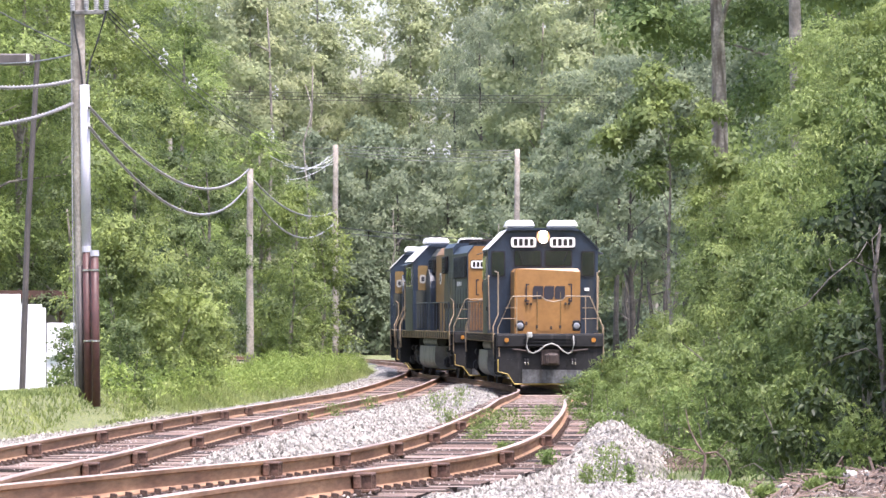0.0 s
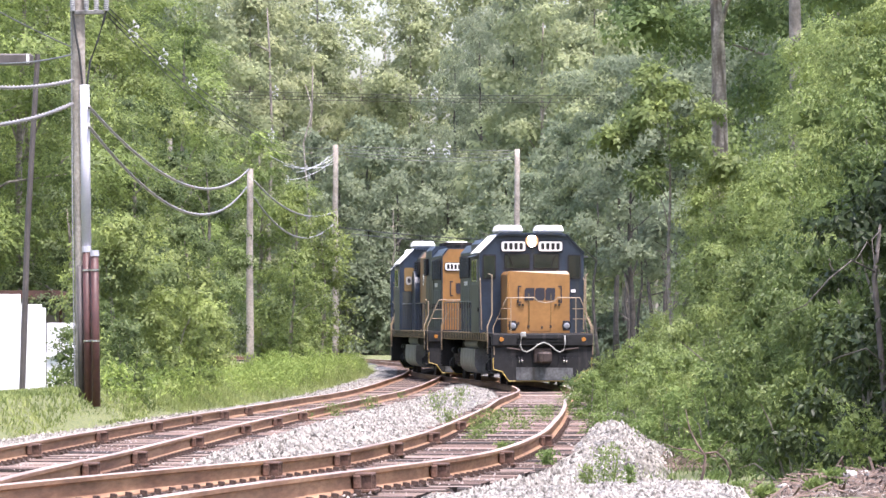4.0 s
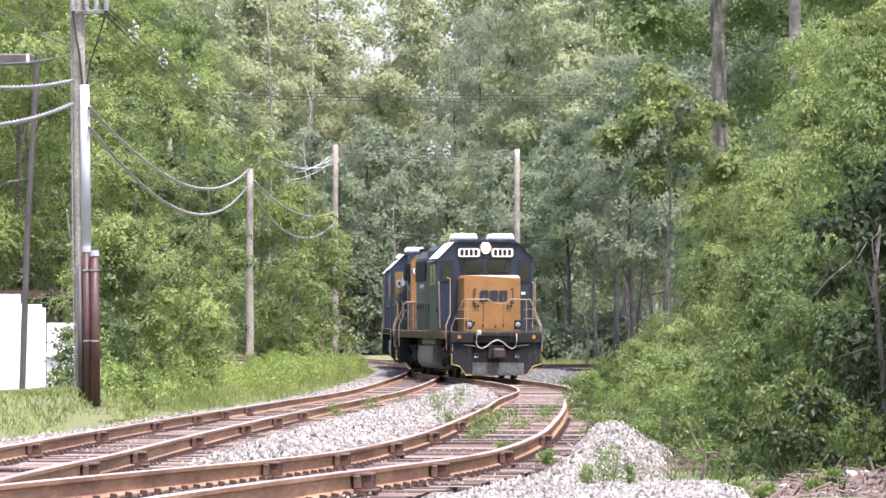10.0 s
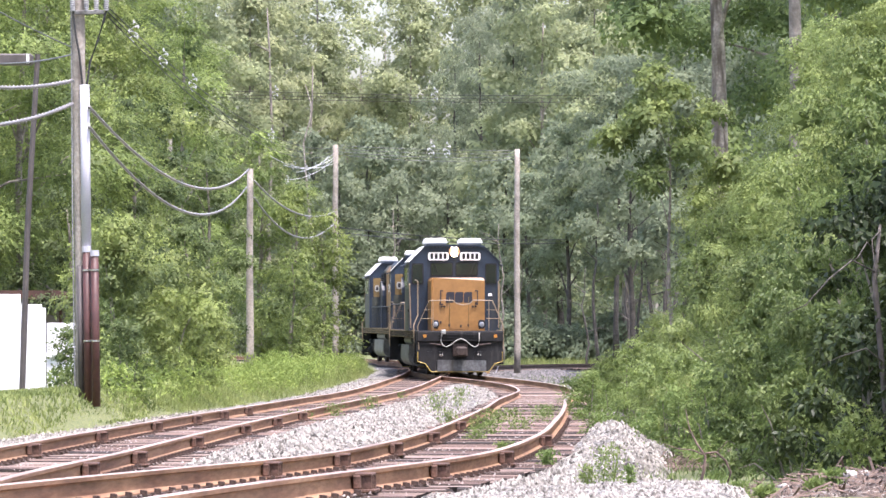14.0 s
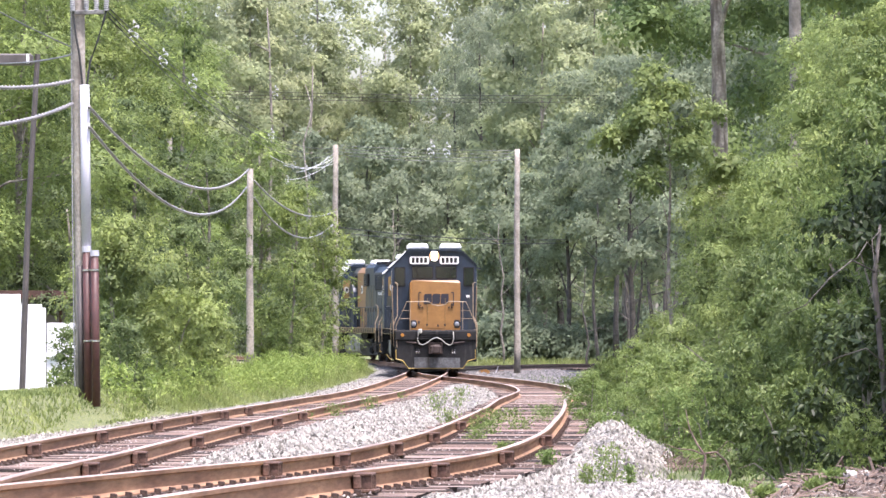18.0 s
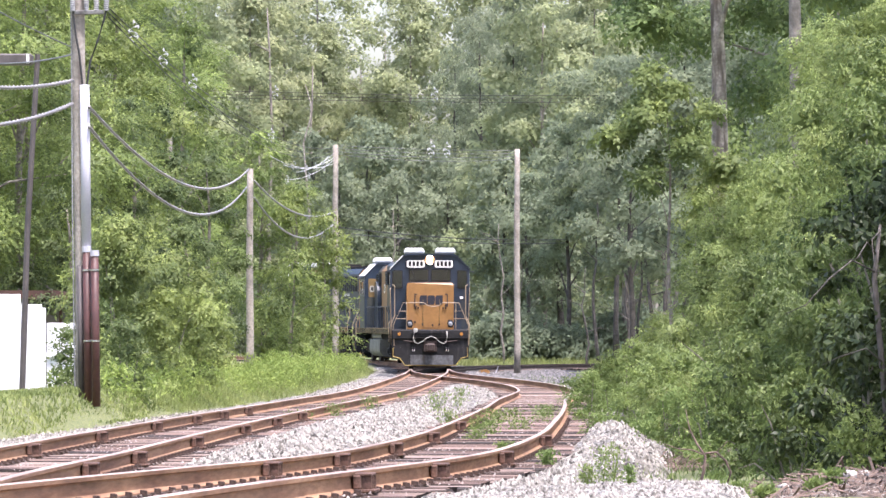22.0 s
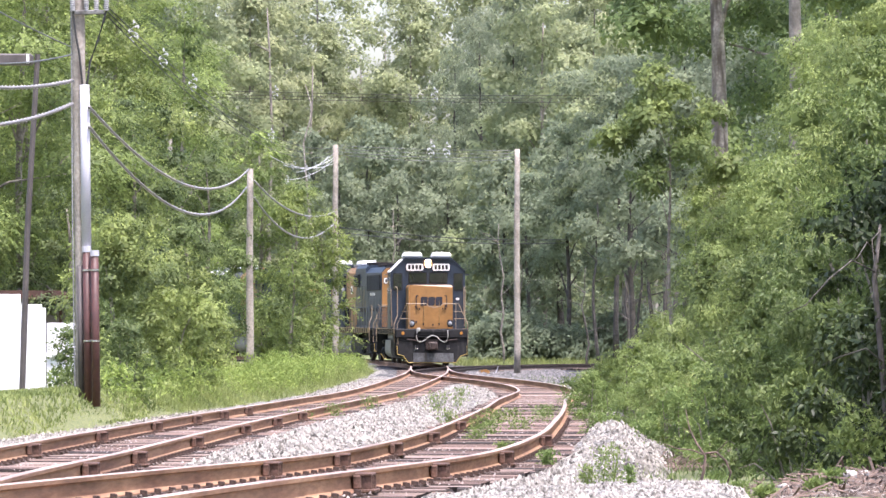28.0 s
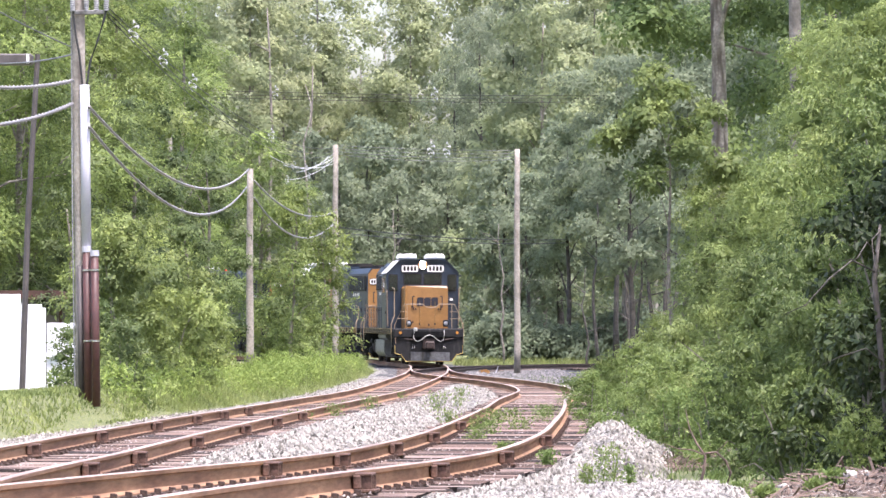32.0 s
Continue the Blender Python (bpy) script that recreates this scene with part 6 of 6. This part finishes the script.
# lamp post with a box head
lp = thing("lamp_post", Matrix.Translation((-7.75, 77, float(ground_z(np.array(-7.75), np.array(77.0))) - 0.03)), "dark brown square lamp post with box lamp head", "lamp post")
bm = B()
tube(bm, [(0, 0, 0), (0.1, 0, 3.2), (0.28, 0, 6.35)], [0.058, 0.055, 0.05], 8)
part("post", bm, M["pole_dark"], lp)
bm = B()
box(bm, (0.0, 0, 0.02), (0.3, 0.3, 0.06), 0.01)
part("base_plate", bm, M["loco_grey"], lp)
bm = B()
box(bm, (-0.12, 0, 6.25), (0.62, 0.4, 0.2), 0.03)
hd = part("lamp_head", bm, M["pole_dark"], lp, "dark boxy lamp head")
bm = B()
box(bm, (0.12, -0.21, 6.25), (0.05, 0.02, 0.17))
part("head_label", bm, M["white"], hd)


def cable(name, a, b, sag, r, material, label, n=22, group="overhead wires"):
    a, b = Vector(a), Vector(b)
    bm = B()
    tube(bm, [a.lerp(b, k / n) + Vector((0, 0, -4 * sag * (k / n) * (1 - k / n))) for k in range(n + 1)], r, 6)
    ob = part(name, bm, M["cable_dark"] if "lashed" in label else material, None, "", smooth=True)
    if "lashed" in label:
        m = int((b - a).length / 0.06)
        pts = []
        for k in range(m + 1):
            q = k / m
            p = a.lerp(b, q) + Vector((0, 0, -4 * sag * q * (1 - q)))
            pts.append(p + Vector((0, -math.sin(k * 1.3), math.cos(k * 1.3))) * (r * 1.02))
        bm = B()
        tube(bm, pts, 0.011, 4)
        part("lashing_wire", bm, M["lashing"], ob, "pale spiral lashing wire")
    return tagged(ob, label, "cable", group)


def px(x, y, d):
    """A place at distance d by its bearing from the eye: across and up in thousandths."""
    a = radians(0.945)
    u, v = (x - 784) / 7400, (441 - y) / 7400
    f = math.cos(a) - v * math.sin(a)
    return Vector((u / f * d, d, EYE_Z + (math.sin(a) + v * math.cos(a)) / f * d))


cable("cable", px(-60, 150, 62.6), px(128, 143, 70.9), 0.08, 0.032, M["cable"], "thick grey lashed cable on the pole")
cable("cable", px(-60, 224, 62.6), px(128, 184, 70.9), 0.1, 0.032, M["cable"], "thick grey lashed cable on the pole")
cable("wire", px(-40, 112, 64.0), px(126, 97, 70.9), 0.06, 0.015, M["wire_grey"], "thin grey service wire")
cable("wire", px(-60, -12, 66.0), px(127, 84, 70.9), 0.03, 0.012, M["wire_grey"], "thin grey service wire")
cable("cable", px(158, 190, 70.9), px(440, 300, 143.4), 1.0, 0.029, M["cable"], "grey lashed cable sagging between the poles")
cable("cable", px(158, 225, 70.9), px(436, 332, 143.4), 1.2, 0.03, M["cable"], "grey lashed cable sagging between the poles")
cable("cable", px(450, 320, 143.7), px(592, 375, 164.8), 0.6, 0.034, M["cable"], "grey cable sagging towards the bend")
cable("cable", px(450, 350, 143.7), px(592, 395, 164.8), 0.95, 0.034, M["cable"], "grey cable sagging towards the bend")
MAIN = (px(192, 14, 71), px(590, 262, 164.8), 0.75)
for k in range(3):
    cable("wire", MAIN[0] + Vector((0, 0, -0.08 * k)), MAIN[1] + Vector((0, 0, -0.12 * k)), MAIN[2] + 0.1 * k, 0.009, M["wire"], "black overhead line wire")
for k in range(4):
    cable("wire", px(594, 258 + 5 * k, 165.1), px(914, 267 + 5 * k, 166.5), 0.05 + 0.04 * k, 0.011, M["wire_grey"], "overhead line wire between poles")
for k in range(3):
    cable("wire", px(300, 158 + 6 * k, 213.5), px(1160, 168 + 6 * k, 213.5), 0.15, 0.014, M["wire"], "thin black far overhead line wire")
for k in range(2):
    cable("wire", px(594, 402 + 9 * k, 165.1), px(1000, 424 + 6 * k, 199.2), 0.2, 0.02, M["wire"], "thin black low overhead wire")



def insulator(place, size, label="pale line spacer with insulators"):
    """A spacer: a small bracket with ribbed insulators on the wires."""
    top = thing("line_spacer", Matrix.Translation(place), label, "insulator", "line spacers")
    bm = B()
    tube(bm, [(dx * size, 0, dz * size) for dx, dz in ((0, 0.28), (0.1, 0.16), (-0.1, 0.06), (0.1, -0.06), (-0.1, -0.16), (0, -0.28))], 0.017 * size, 5)
    part("bracket", bm, M["insulator"], top)
    for dx, dz in ((0.12, 0.12), (-0.12, 0.0), (0.1, -0.14), (0, 0.26)):
        bm = B()
        tube(bm, [(dx * size, 0, dz * size - 0.05 * size), (dx * size, 0, dz * size), (dx * size, 0, dz * size + 0.05 * size)], [0.018 * size, 0.028 * size, 0.013 * size], 8)
        part("insulator_bell", bm, M["insulator"], top)
        bm = B()
        tube(bm, [(0, 0, dz * size), (dx * size, 0, dz * size + 0.001)], 0.012 * size, 5)
        part("arm", bm, M["insulator"], top)


def on_wire(a, b, sag, x):
    """The place on a hanging wire at a bearing."""
    lo, hi = 0.0, 1.0
    for _ in range(30):
        q = (lo + hi) / 2
        v = a.lerp(b, q)
        if v.x / v.y < (x - 784) / 7400:
            lo = q
        else:
            hi = q
    return a.lerp(b, q) + Vector((0, 0, -4 * sag * q * (1 - q)))


FAR1 = (px(300, 158, 213.5), px(1160, 168, 213.5), 0.15)
MID1 = (px(594, 258, 165), px(914, 267, 166.5), 0.05)
JUMP = [(px(508, 318, 160), px(590, 284, 164.9), 0.2), (px(515, 290, 158), px(582, 276, 164.7), 0.35), (px(502, 292, 160), px(590, 280, 164.9), 0.25), (px(478, 276, 150), px(590, 290, 164.9), 0.3), (px(525, 305, 162), px(590, 272, 164.9), 0.15)]
for w in JUMP:
    cable("wire", w[0], w[1], w[2], 0.011, M["insulator"], "pale jumper wire looped at the pole")
for w, x, sz in ((MAIN, 236, 0.85), (MAIN, 289, 0.8), (MAIN, 341, 0.8), (FAR1, 487, 1.4), (FAR1, 769, 1.6), (MID1, 763, 1.3), (MID1, 791, 1.3), (MAIN, 480, 0.8),
                 (JUMP[0], 508, 0.7), (JUMP[0], 545, 0.7), (JUMP[0], 572, 0.7), (JUMP[1], 520, 0.7), (JUMP[1], 558, 0.7), (JUMP[2], 540, 0.7), (JUMP[2], 578, 0.7)):
    insulator(on_wire(*w, x), sz * 0.82)


def snag(x, y, height, r, seed, label, bark="bark"):
    """A bare dead tree: crooked stem and leafless branches."""
    g = random.Random(seed)
    z0 = float(ground_z(np.array(x), np.array(y))) - 0.05
    top = thing("dead_tree", Matrix.Translation((x, y, z0)), label, "dead tree", "bare dead trees")
    pts = [(0, 0, 0)]
    for k in range(1, 9):
        pts.append((pts[-1][0] + g.uniform(-0.16, 0.16), g.uniform(-0.1, 0.1), height * k / 8))
    bm = B()
    tube(bm, pts, [r * (1 - 0.1 * k) for k in range(9)], 8)
    part("trunk", bm, M[bark], top, smooth=True)
    for k in range(4):
        q = g.randint(3, 7)
        p = Vector(pts[q])
        s = g.choice((-1, 1))
        l = g.uniform(0.5, 1.3)
        bm = B()
        p2 = p + Vector((s * l * 0.5, g.uniform(-0.3, 0.3), l * g.uniform(0.1, 0.5)))
        p3 = p2 + Vector((s * l * 0.5, g.uniform(-0.3, 0.3), l * g.uniform(-0.2, 0.7)))
        tube(bm, [p, p2, p3], [r * 0.35, r * 0.22, r * 0.08], 5)
        part("branch", bm, M[bark], top)


for k, (x, y, h, r) in enumerate([(2.9, 199, 6.8, 0.07), (3.7, 202, 5.0, 0.05), (8.2, 176, 7.4, 0.08), (7.7, 168, 6.0, 0.06), (6.4, 186, 4.6, 0.06), (9.0, 160, 6.5, 0.07)]):
    snag(x, y, h, r, 40 + k, "slender bare dead tree with thin branches", bark="bark" if k in (0, 5) else "bark_dark")
for k, (x, y, h, r) in enumerate([(-11.5, 279, 23, 0.2), (-8.7, 277, 19, 0.19), (-3.2, 255, 9, 0.09), (9.4, 190, 9, 0.12), (8.1, 181, 8, 0.1), (9.0, 171, 9.5, 0.12), (7.3, 195, 8, 0.1), (10.0, 182, 9, 0.13)]):
    snag(x, y, h, r, 60 + k, "tall bare trunk standing among the far trees" if y > 250 else "grey straight trunk at the wood's edge", bark="bark" if y > 250 else "bark_dark")
hv = thing("dead_tree", Matrix.Translation((-8.05, 250, float(ground_z(np.array(-8.05), np.array(250.0))) - 0.05)), "thin pale crooked dead tree leaning over", "dead tree", "bare dead trees")
bm = B()
tube(bm, [(0.5, 0, 0), (0.3, 0, 6), (-0.2, 0, 11.5), (-0.3, 0, 12.8), (0.1, 0, 14.2), (0.15, 0, 15.1), (-0.2, 0, 16.3)], [0.09, 0.08, 0.055, 0.05, 0.045, 0.04, 0.02], 7)
part("trunk", bm, M["bark_pale"], hv, smooth=True)

# orange derail block and a pale stake by the far switch
dz = float(ground_z(np.array(1.6), np.array(164.0))) + 0.05
dr = thing("derail_block", Matrix.Translation((1.62, 164, dz)), "orange-yellow derail block lying by the switch", "derail")
bm = B()
prism(bm, [(-0.22, 0.0), (0.22, 0.0), (0.2, 0.14), (0.05, 0.2), (-0.18, 0.16)], -0.12, 0.12)
part("block", bm, M["yellow"], dr)
bm = B()
box(bm, (0, 0, 0.01), (0.6, 0.3, 0.05), 0.01)
part("base_bar", bm, M["dark_iron"], dr)
sk = thing("stake", Matrix.Translation((2.05, 164.5, dz - 0.02)), "pale leaning wooden stake by the switch", "stake")
bm = B()
tube(bm, [(0, 0, 0), (0.12, 0, 0.32)], [0.022, 0.015], 6)
part("stick", bm, M["pvc"], sk)

# white panels and the shed behind
pz = float(ground_z(np.array(-8.6), np.array(82.5)))
wall = thing("privacy_fence", Matrix.Translation((-8.6, 82.5, pz)), "tall white vinyl privacy fence, sunlit", "fence")
for k in range(9):
    bm = B()
    x = -2.88 + k * 0.42
    h = 2.02 if x < 0.2 else 1.82
    box(bm, (x, 0, h / 2), (0.41, 0.05, h), 0.008)
    part("panel", bm, M["vinyl"], wall)
bm = B()
box(bm, (0.7, 0.02, 0.87), (0.12, 0.12, 1.76), 0.01)
part("post", bm, M["vinyl"], wall)
for k in range(2):
    bm = B()
    box(bm, (0.84 + k * 0.42, 1.6, 0.72), (0.41, 0.05, 1.46), 0.008)
    part("panel", bm, M["vinyl"], wall)
bm = B()
box(bm, (1.05, 1.54, 0.8), (0.84, 0.08, 0.09), 0.01)
part("cross_rail", bm, M["vinyl"], wall)
sh = thing("shed", Matrix.Translation((-14, 108, float(ground_z(np.array(-14.0), np.array(108.0))))), "low brown shed behind the white fence", "shed")
bm = B()
box(bm, (0, 0, 1.2), (9, 4, 2.4), 0.02)
part("wall", bm, M["shed_wall"], sh)
for k in range(22):
    bm = B()
    box(bm, (-4.3 + 0.41 * k, -2.015, 1.15), (0.07, 0.03, 2.2), 0.004)
    part("batten", bm, M["shed_roof"], sh)
bm = B()
prism(bm, [(-4.8, 2.36), (4.8, 2.36), (4.8, 2.46), (4.2, 2.58), (-4.2, 2.58), (-4.8, 2.46)], -2.3, 2.3)
part("roof", bm, M["shed_roof"], sh, "rust-brown low roof")

# brush heap of wood chips and sticks


def heap_z(x, y):
    return ground_z(x, y) - 0.1 + 0.2 * np.exp(-((x - 3.1) / 0.95) ** 2 - ((y - 30.8) / 2.6) ** 2) + 0.03 * wob(x, y, 5.0)


hp = sheet("chip_heap", np.arange(1.9, 4.6, 0.06), np.arange(25, 34.5, 0.12), heap_z, M["chips"])
tagged(hp, "low heap of brown wood chips and broken sticks", "brush heap")


def sticks(name, n, x0, x1, y0, y1, length, r, zf, material, label):
    x, y = rng.uniform(x0, x1, n), rng.uniform(y0, y1, n)
    ok = zf(x, y) > ground_z(x, y) - 0.03
    Ps = np.stack([x, y, zf(x, y) + 0.01], 1)[ok]
    n = len(Ps)
    L = length * rng.uniform(0.3, 1.3, n)
    dv = rng.normal(size=(n, 3)) * np.array([1, 1, 0.3])
    dv /= np.linalg.norm(dv, axis=1)[:, None]
    a = np.cross(dv, np.array([0, 0, 1.0]))
    a /= np.linalg.norm(a, axis=1)[:, None]
    b = np.cross(a, dv)
    w = r * rng.uniform(0.5, 1.6, n)[:, None]
    V = np.zeros((n, 6, 3))
    for e, q in ((0, -0.5), (1, 0.5)):
        c = Ps + dv * (L * q)[:, None]
        V[:, 3 * e], V[:, 3 * e + 1], V[:, 3 * e + 2] = c + a * w, c - a * w, c + b * w * 1.2
    f = np.array([(0, 1, 4, 3), (1, 2, 5, 4), (2, 0, 3, 5)])
    Fq = (np.arange(n)[:, None, None] * 6 + f[None]).reshape(-1, 4)
    return tagged(put(name, mesh_np(name, V, Fq, True), material), label, "wood chips", kind="stuff")


sticks("wood_chips", 12000, 1.95, 4.4, 25.5, 34, 0.1, 0.0042, heap_z, M["chips"], "scattered brown wood chips and bark strips")
sticks("sticks", 380, 2.0, 4.3, 27, 33.5, 0.34, 0.007, lambda x, y: heap_z(x, y) + 0.03, M["twig"], "broken dead sticks on the heap")
sticks("sticks", 320, 1.7, 2.9, 42, 47, 0.4, 0.005, lambda x, y: ground_z(x, y) + 0.05, M["twig"], "dead brush lying under the hedgerow")


def stone_block(x, y, r, seed, material, label):
    g = random.Random(seed)
    bm = B()
    bmesh.ops.create_icosphere(bm, subdivisions=2, radius=r)
    for v in bm.verts:
        v.co = v.co * (1 + 0.35 * noise.noise(v.co * (1.8 / r) + Vector((seed, 0, 0))))
        v.co.z *= 0.75
    zz = float(heap_z(np.array(x), np.array(y)))
    ob = part("stone", bm, material, None, "", Matrix.Translation((x, y, zz + r * 0.45)))
    tagged(ob, label, "stone", "stones on the heap")


M["pale_rock"] = mat("pale rock", (0.45, 0.42, 0.385), 0.9, var=0.45, scale=20, bump=0.6, bscale=30)
stone_block(2.48, 30.5, 0.05, 3, M["pale_rock"], "pale broken rock on the brush heap")
stone_block(2.38, 30.7, 0.03, 4, M["pale_rock"], "pale broken rock on the brush heap")
stone_block(2.97, 30.5, 0.055, 5, M["pale_rock"], "rough pinkish rock on the brush heap")
stone_block(3.08, 30.6, 0.04, 6, M["pale_rock"], "rough pinkish rock on the brush heap")

# green sprouts on the brush heap
for i, (x, y, h) in enumerate([(2.12, 30.2, 0.14), (2.3, 29.9, 0.1), (2.62, 29.4, 0.12), (2.78, 29.9, 0.1), (2.05, 31.5, 0.2)]):
    weed_clump(x, y, h, 0.08, 990 + i, leaf=0.06, z=float(heap_z(np.array(x), np.array(y))), label="small green sprout on the brush heap", group="sprouts on the brush heap")

# grey stem with bare branches in the hedgerow's dark end
vz = float(ground_z(np.array(3.5), np.array(34.0)))
vt = thing("dead_tree", Matrix.Translation((3.62, 34.9, vz - 0.05)), "grey stem with bare arching branches in the hedgerow", "dead tree", "bare dead trees")
for nm, pts, r in (("trunk", [(0.12, 0, 0), (0.05, 0, 0.9), (-0.02, 0, 1.7), (0.03, 0, 2.15)], [0.05, 0.045, 0.04, 0.02]),
                   ("branch", [(0.0, 0, 1.75), (-0.22, -0.15, 1.85), (-0.42, -0.3, 1.7), (-0.62, -0.35, 1.48), (-0.8, -0.35, 1.4)], [0.016, 0.013, 0.011, 0.008, 0.004]),
                   ("branch", [(0.0, 0, 1.9), (-0.1, -0.2, 2.0), (-0.2, -0.35, 1.86), (-0.35, -0.4, 1.84)], [0.012, 0.01, 0.007, 0.003]),
                   ("branch", [(0.03, 0, 2.1), (-0.06, -0.2, 2.02), (-0.05, -0.3, 1.8), (0.02, -0.3, 1.62)], [0.01, 0.008, 0.006, 0.003]),
                   ("branch", [(0.05, 0, 1.0), (-0.12, -0.3, 1.12), (-0.35, -0.4, 1.05), (-0.5, -0.4, 0.98)], [0.012, 0.009, 0.006, 0.003])):
    bm = B()
    tube(bm, pts, [q * 0.6 for q in r], 7)
    part(nm, bm, M["bark_dark"], vt, smooth=True)

# bare dead branch standing in the gravel
db = thing("dead_branch", Matrix.Translation((1.84, 30, float(bed_z(np.array(1.84), np.array(30.0))) - 0.03)), "bare brown dead branch standing in the gravel", "branch")
for nm, pts, r in (("stem", [(0, 0, 0), (0.03, 0, 0.12), (0.04, 0, 0.24), (-0.02, 0.02, 0.34), (-0.07, 0.04, 0.46), (-0.1, 0.03, 0.62)], [0.02, 0.018, 0.016, 0.012, 0.009, 0.004]),
                   ("twig", [(0.03, 0, 0.25), (-0.06, -0.03, 0.29), (-0.16, -0.05, 0.3), (-0.26, -0.06, 0.34)], [0.01, 0.008, 0.006, 0.003]),
                   ("twig", [(0.04, 0, 0.26), (0.12, 0.04, 0.27), (0.19, 0.06, 0.2), (0.23, 0.08, 0.1), (0.2, 0.1, 0)], [0.011, 0.012, 0.013, 0.014, 0.014]),
                   ("twig", [(0.12, 0.04, 0.27), (0.18, 0.02, 0.33), (0.2, 0.02, 0.36)], [0.007, 0.005, 0.002]),
                   ("twig", [(-0.05, 0.03, 0.42), (-0.12, 0.05, 0.47)], [0.005, 0.002])):
    bm = B()
    tube(bm, [(a, b, c * 0.88) for a, b, c in pts], [q * 0.62 for q in r], 7)
    part(nm, bm, M["twig"], db, smooth=True)

motions()
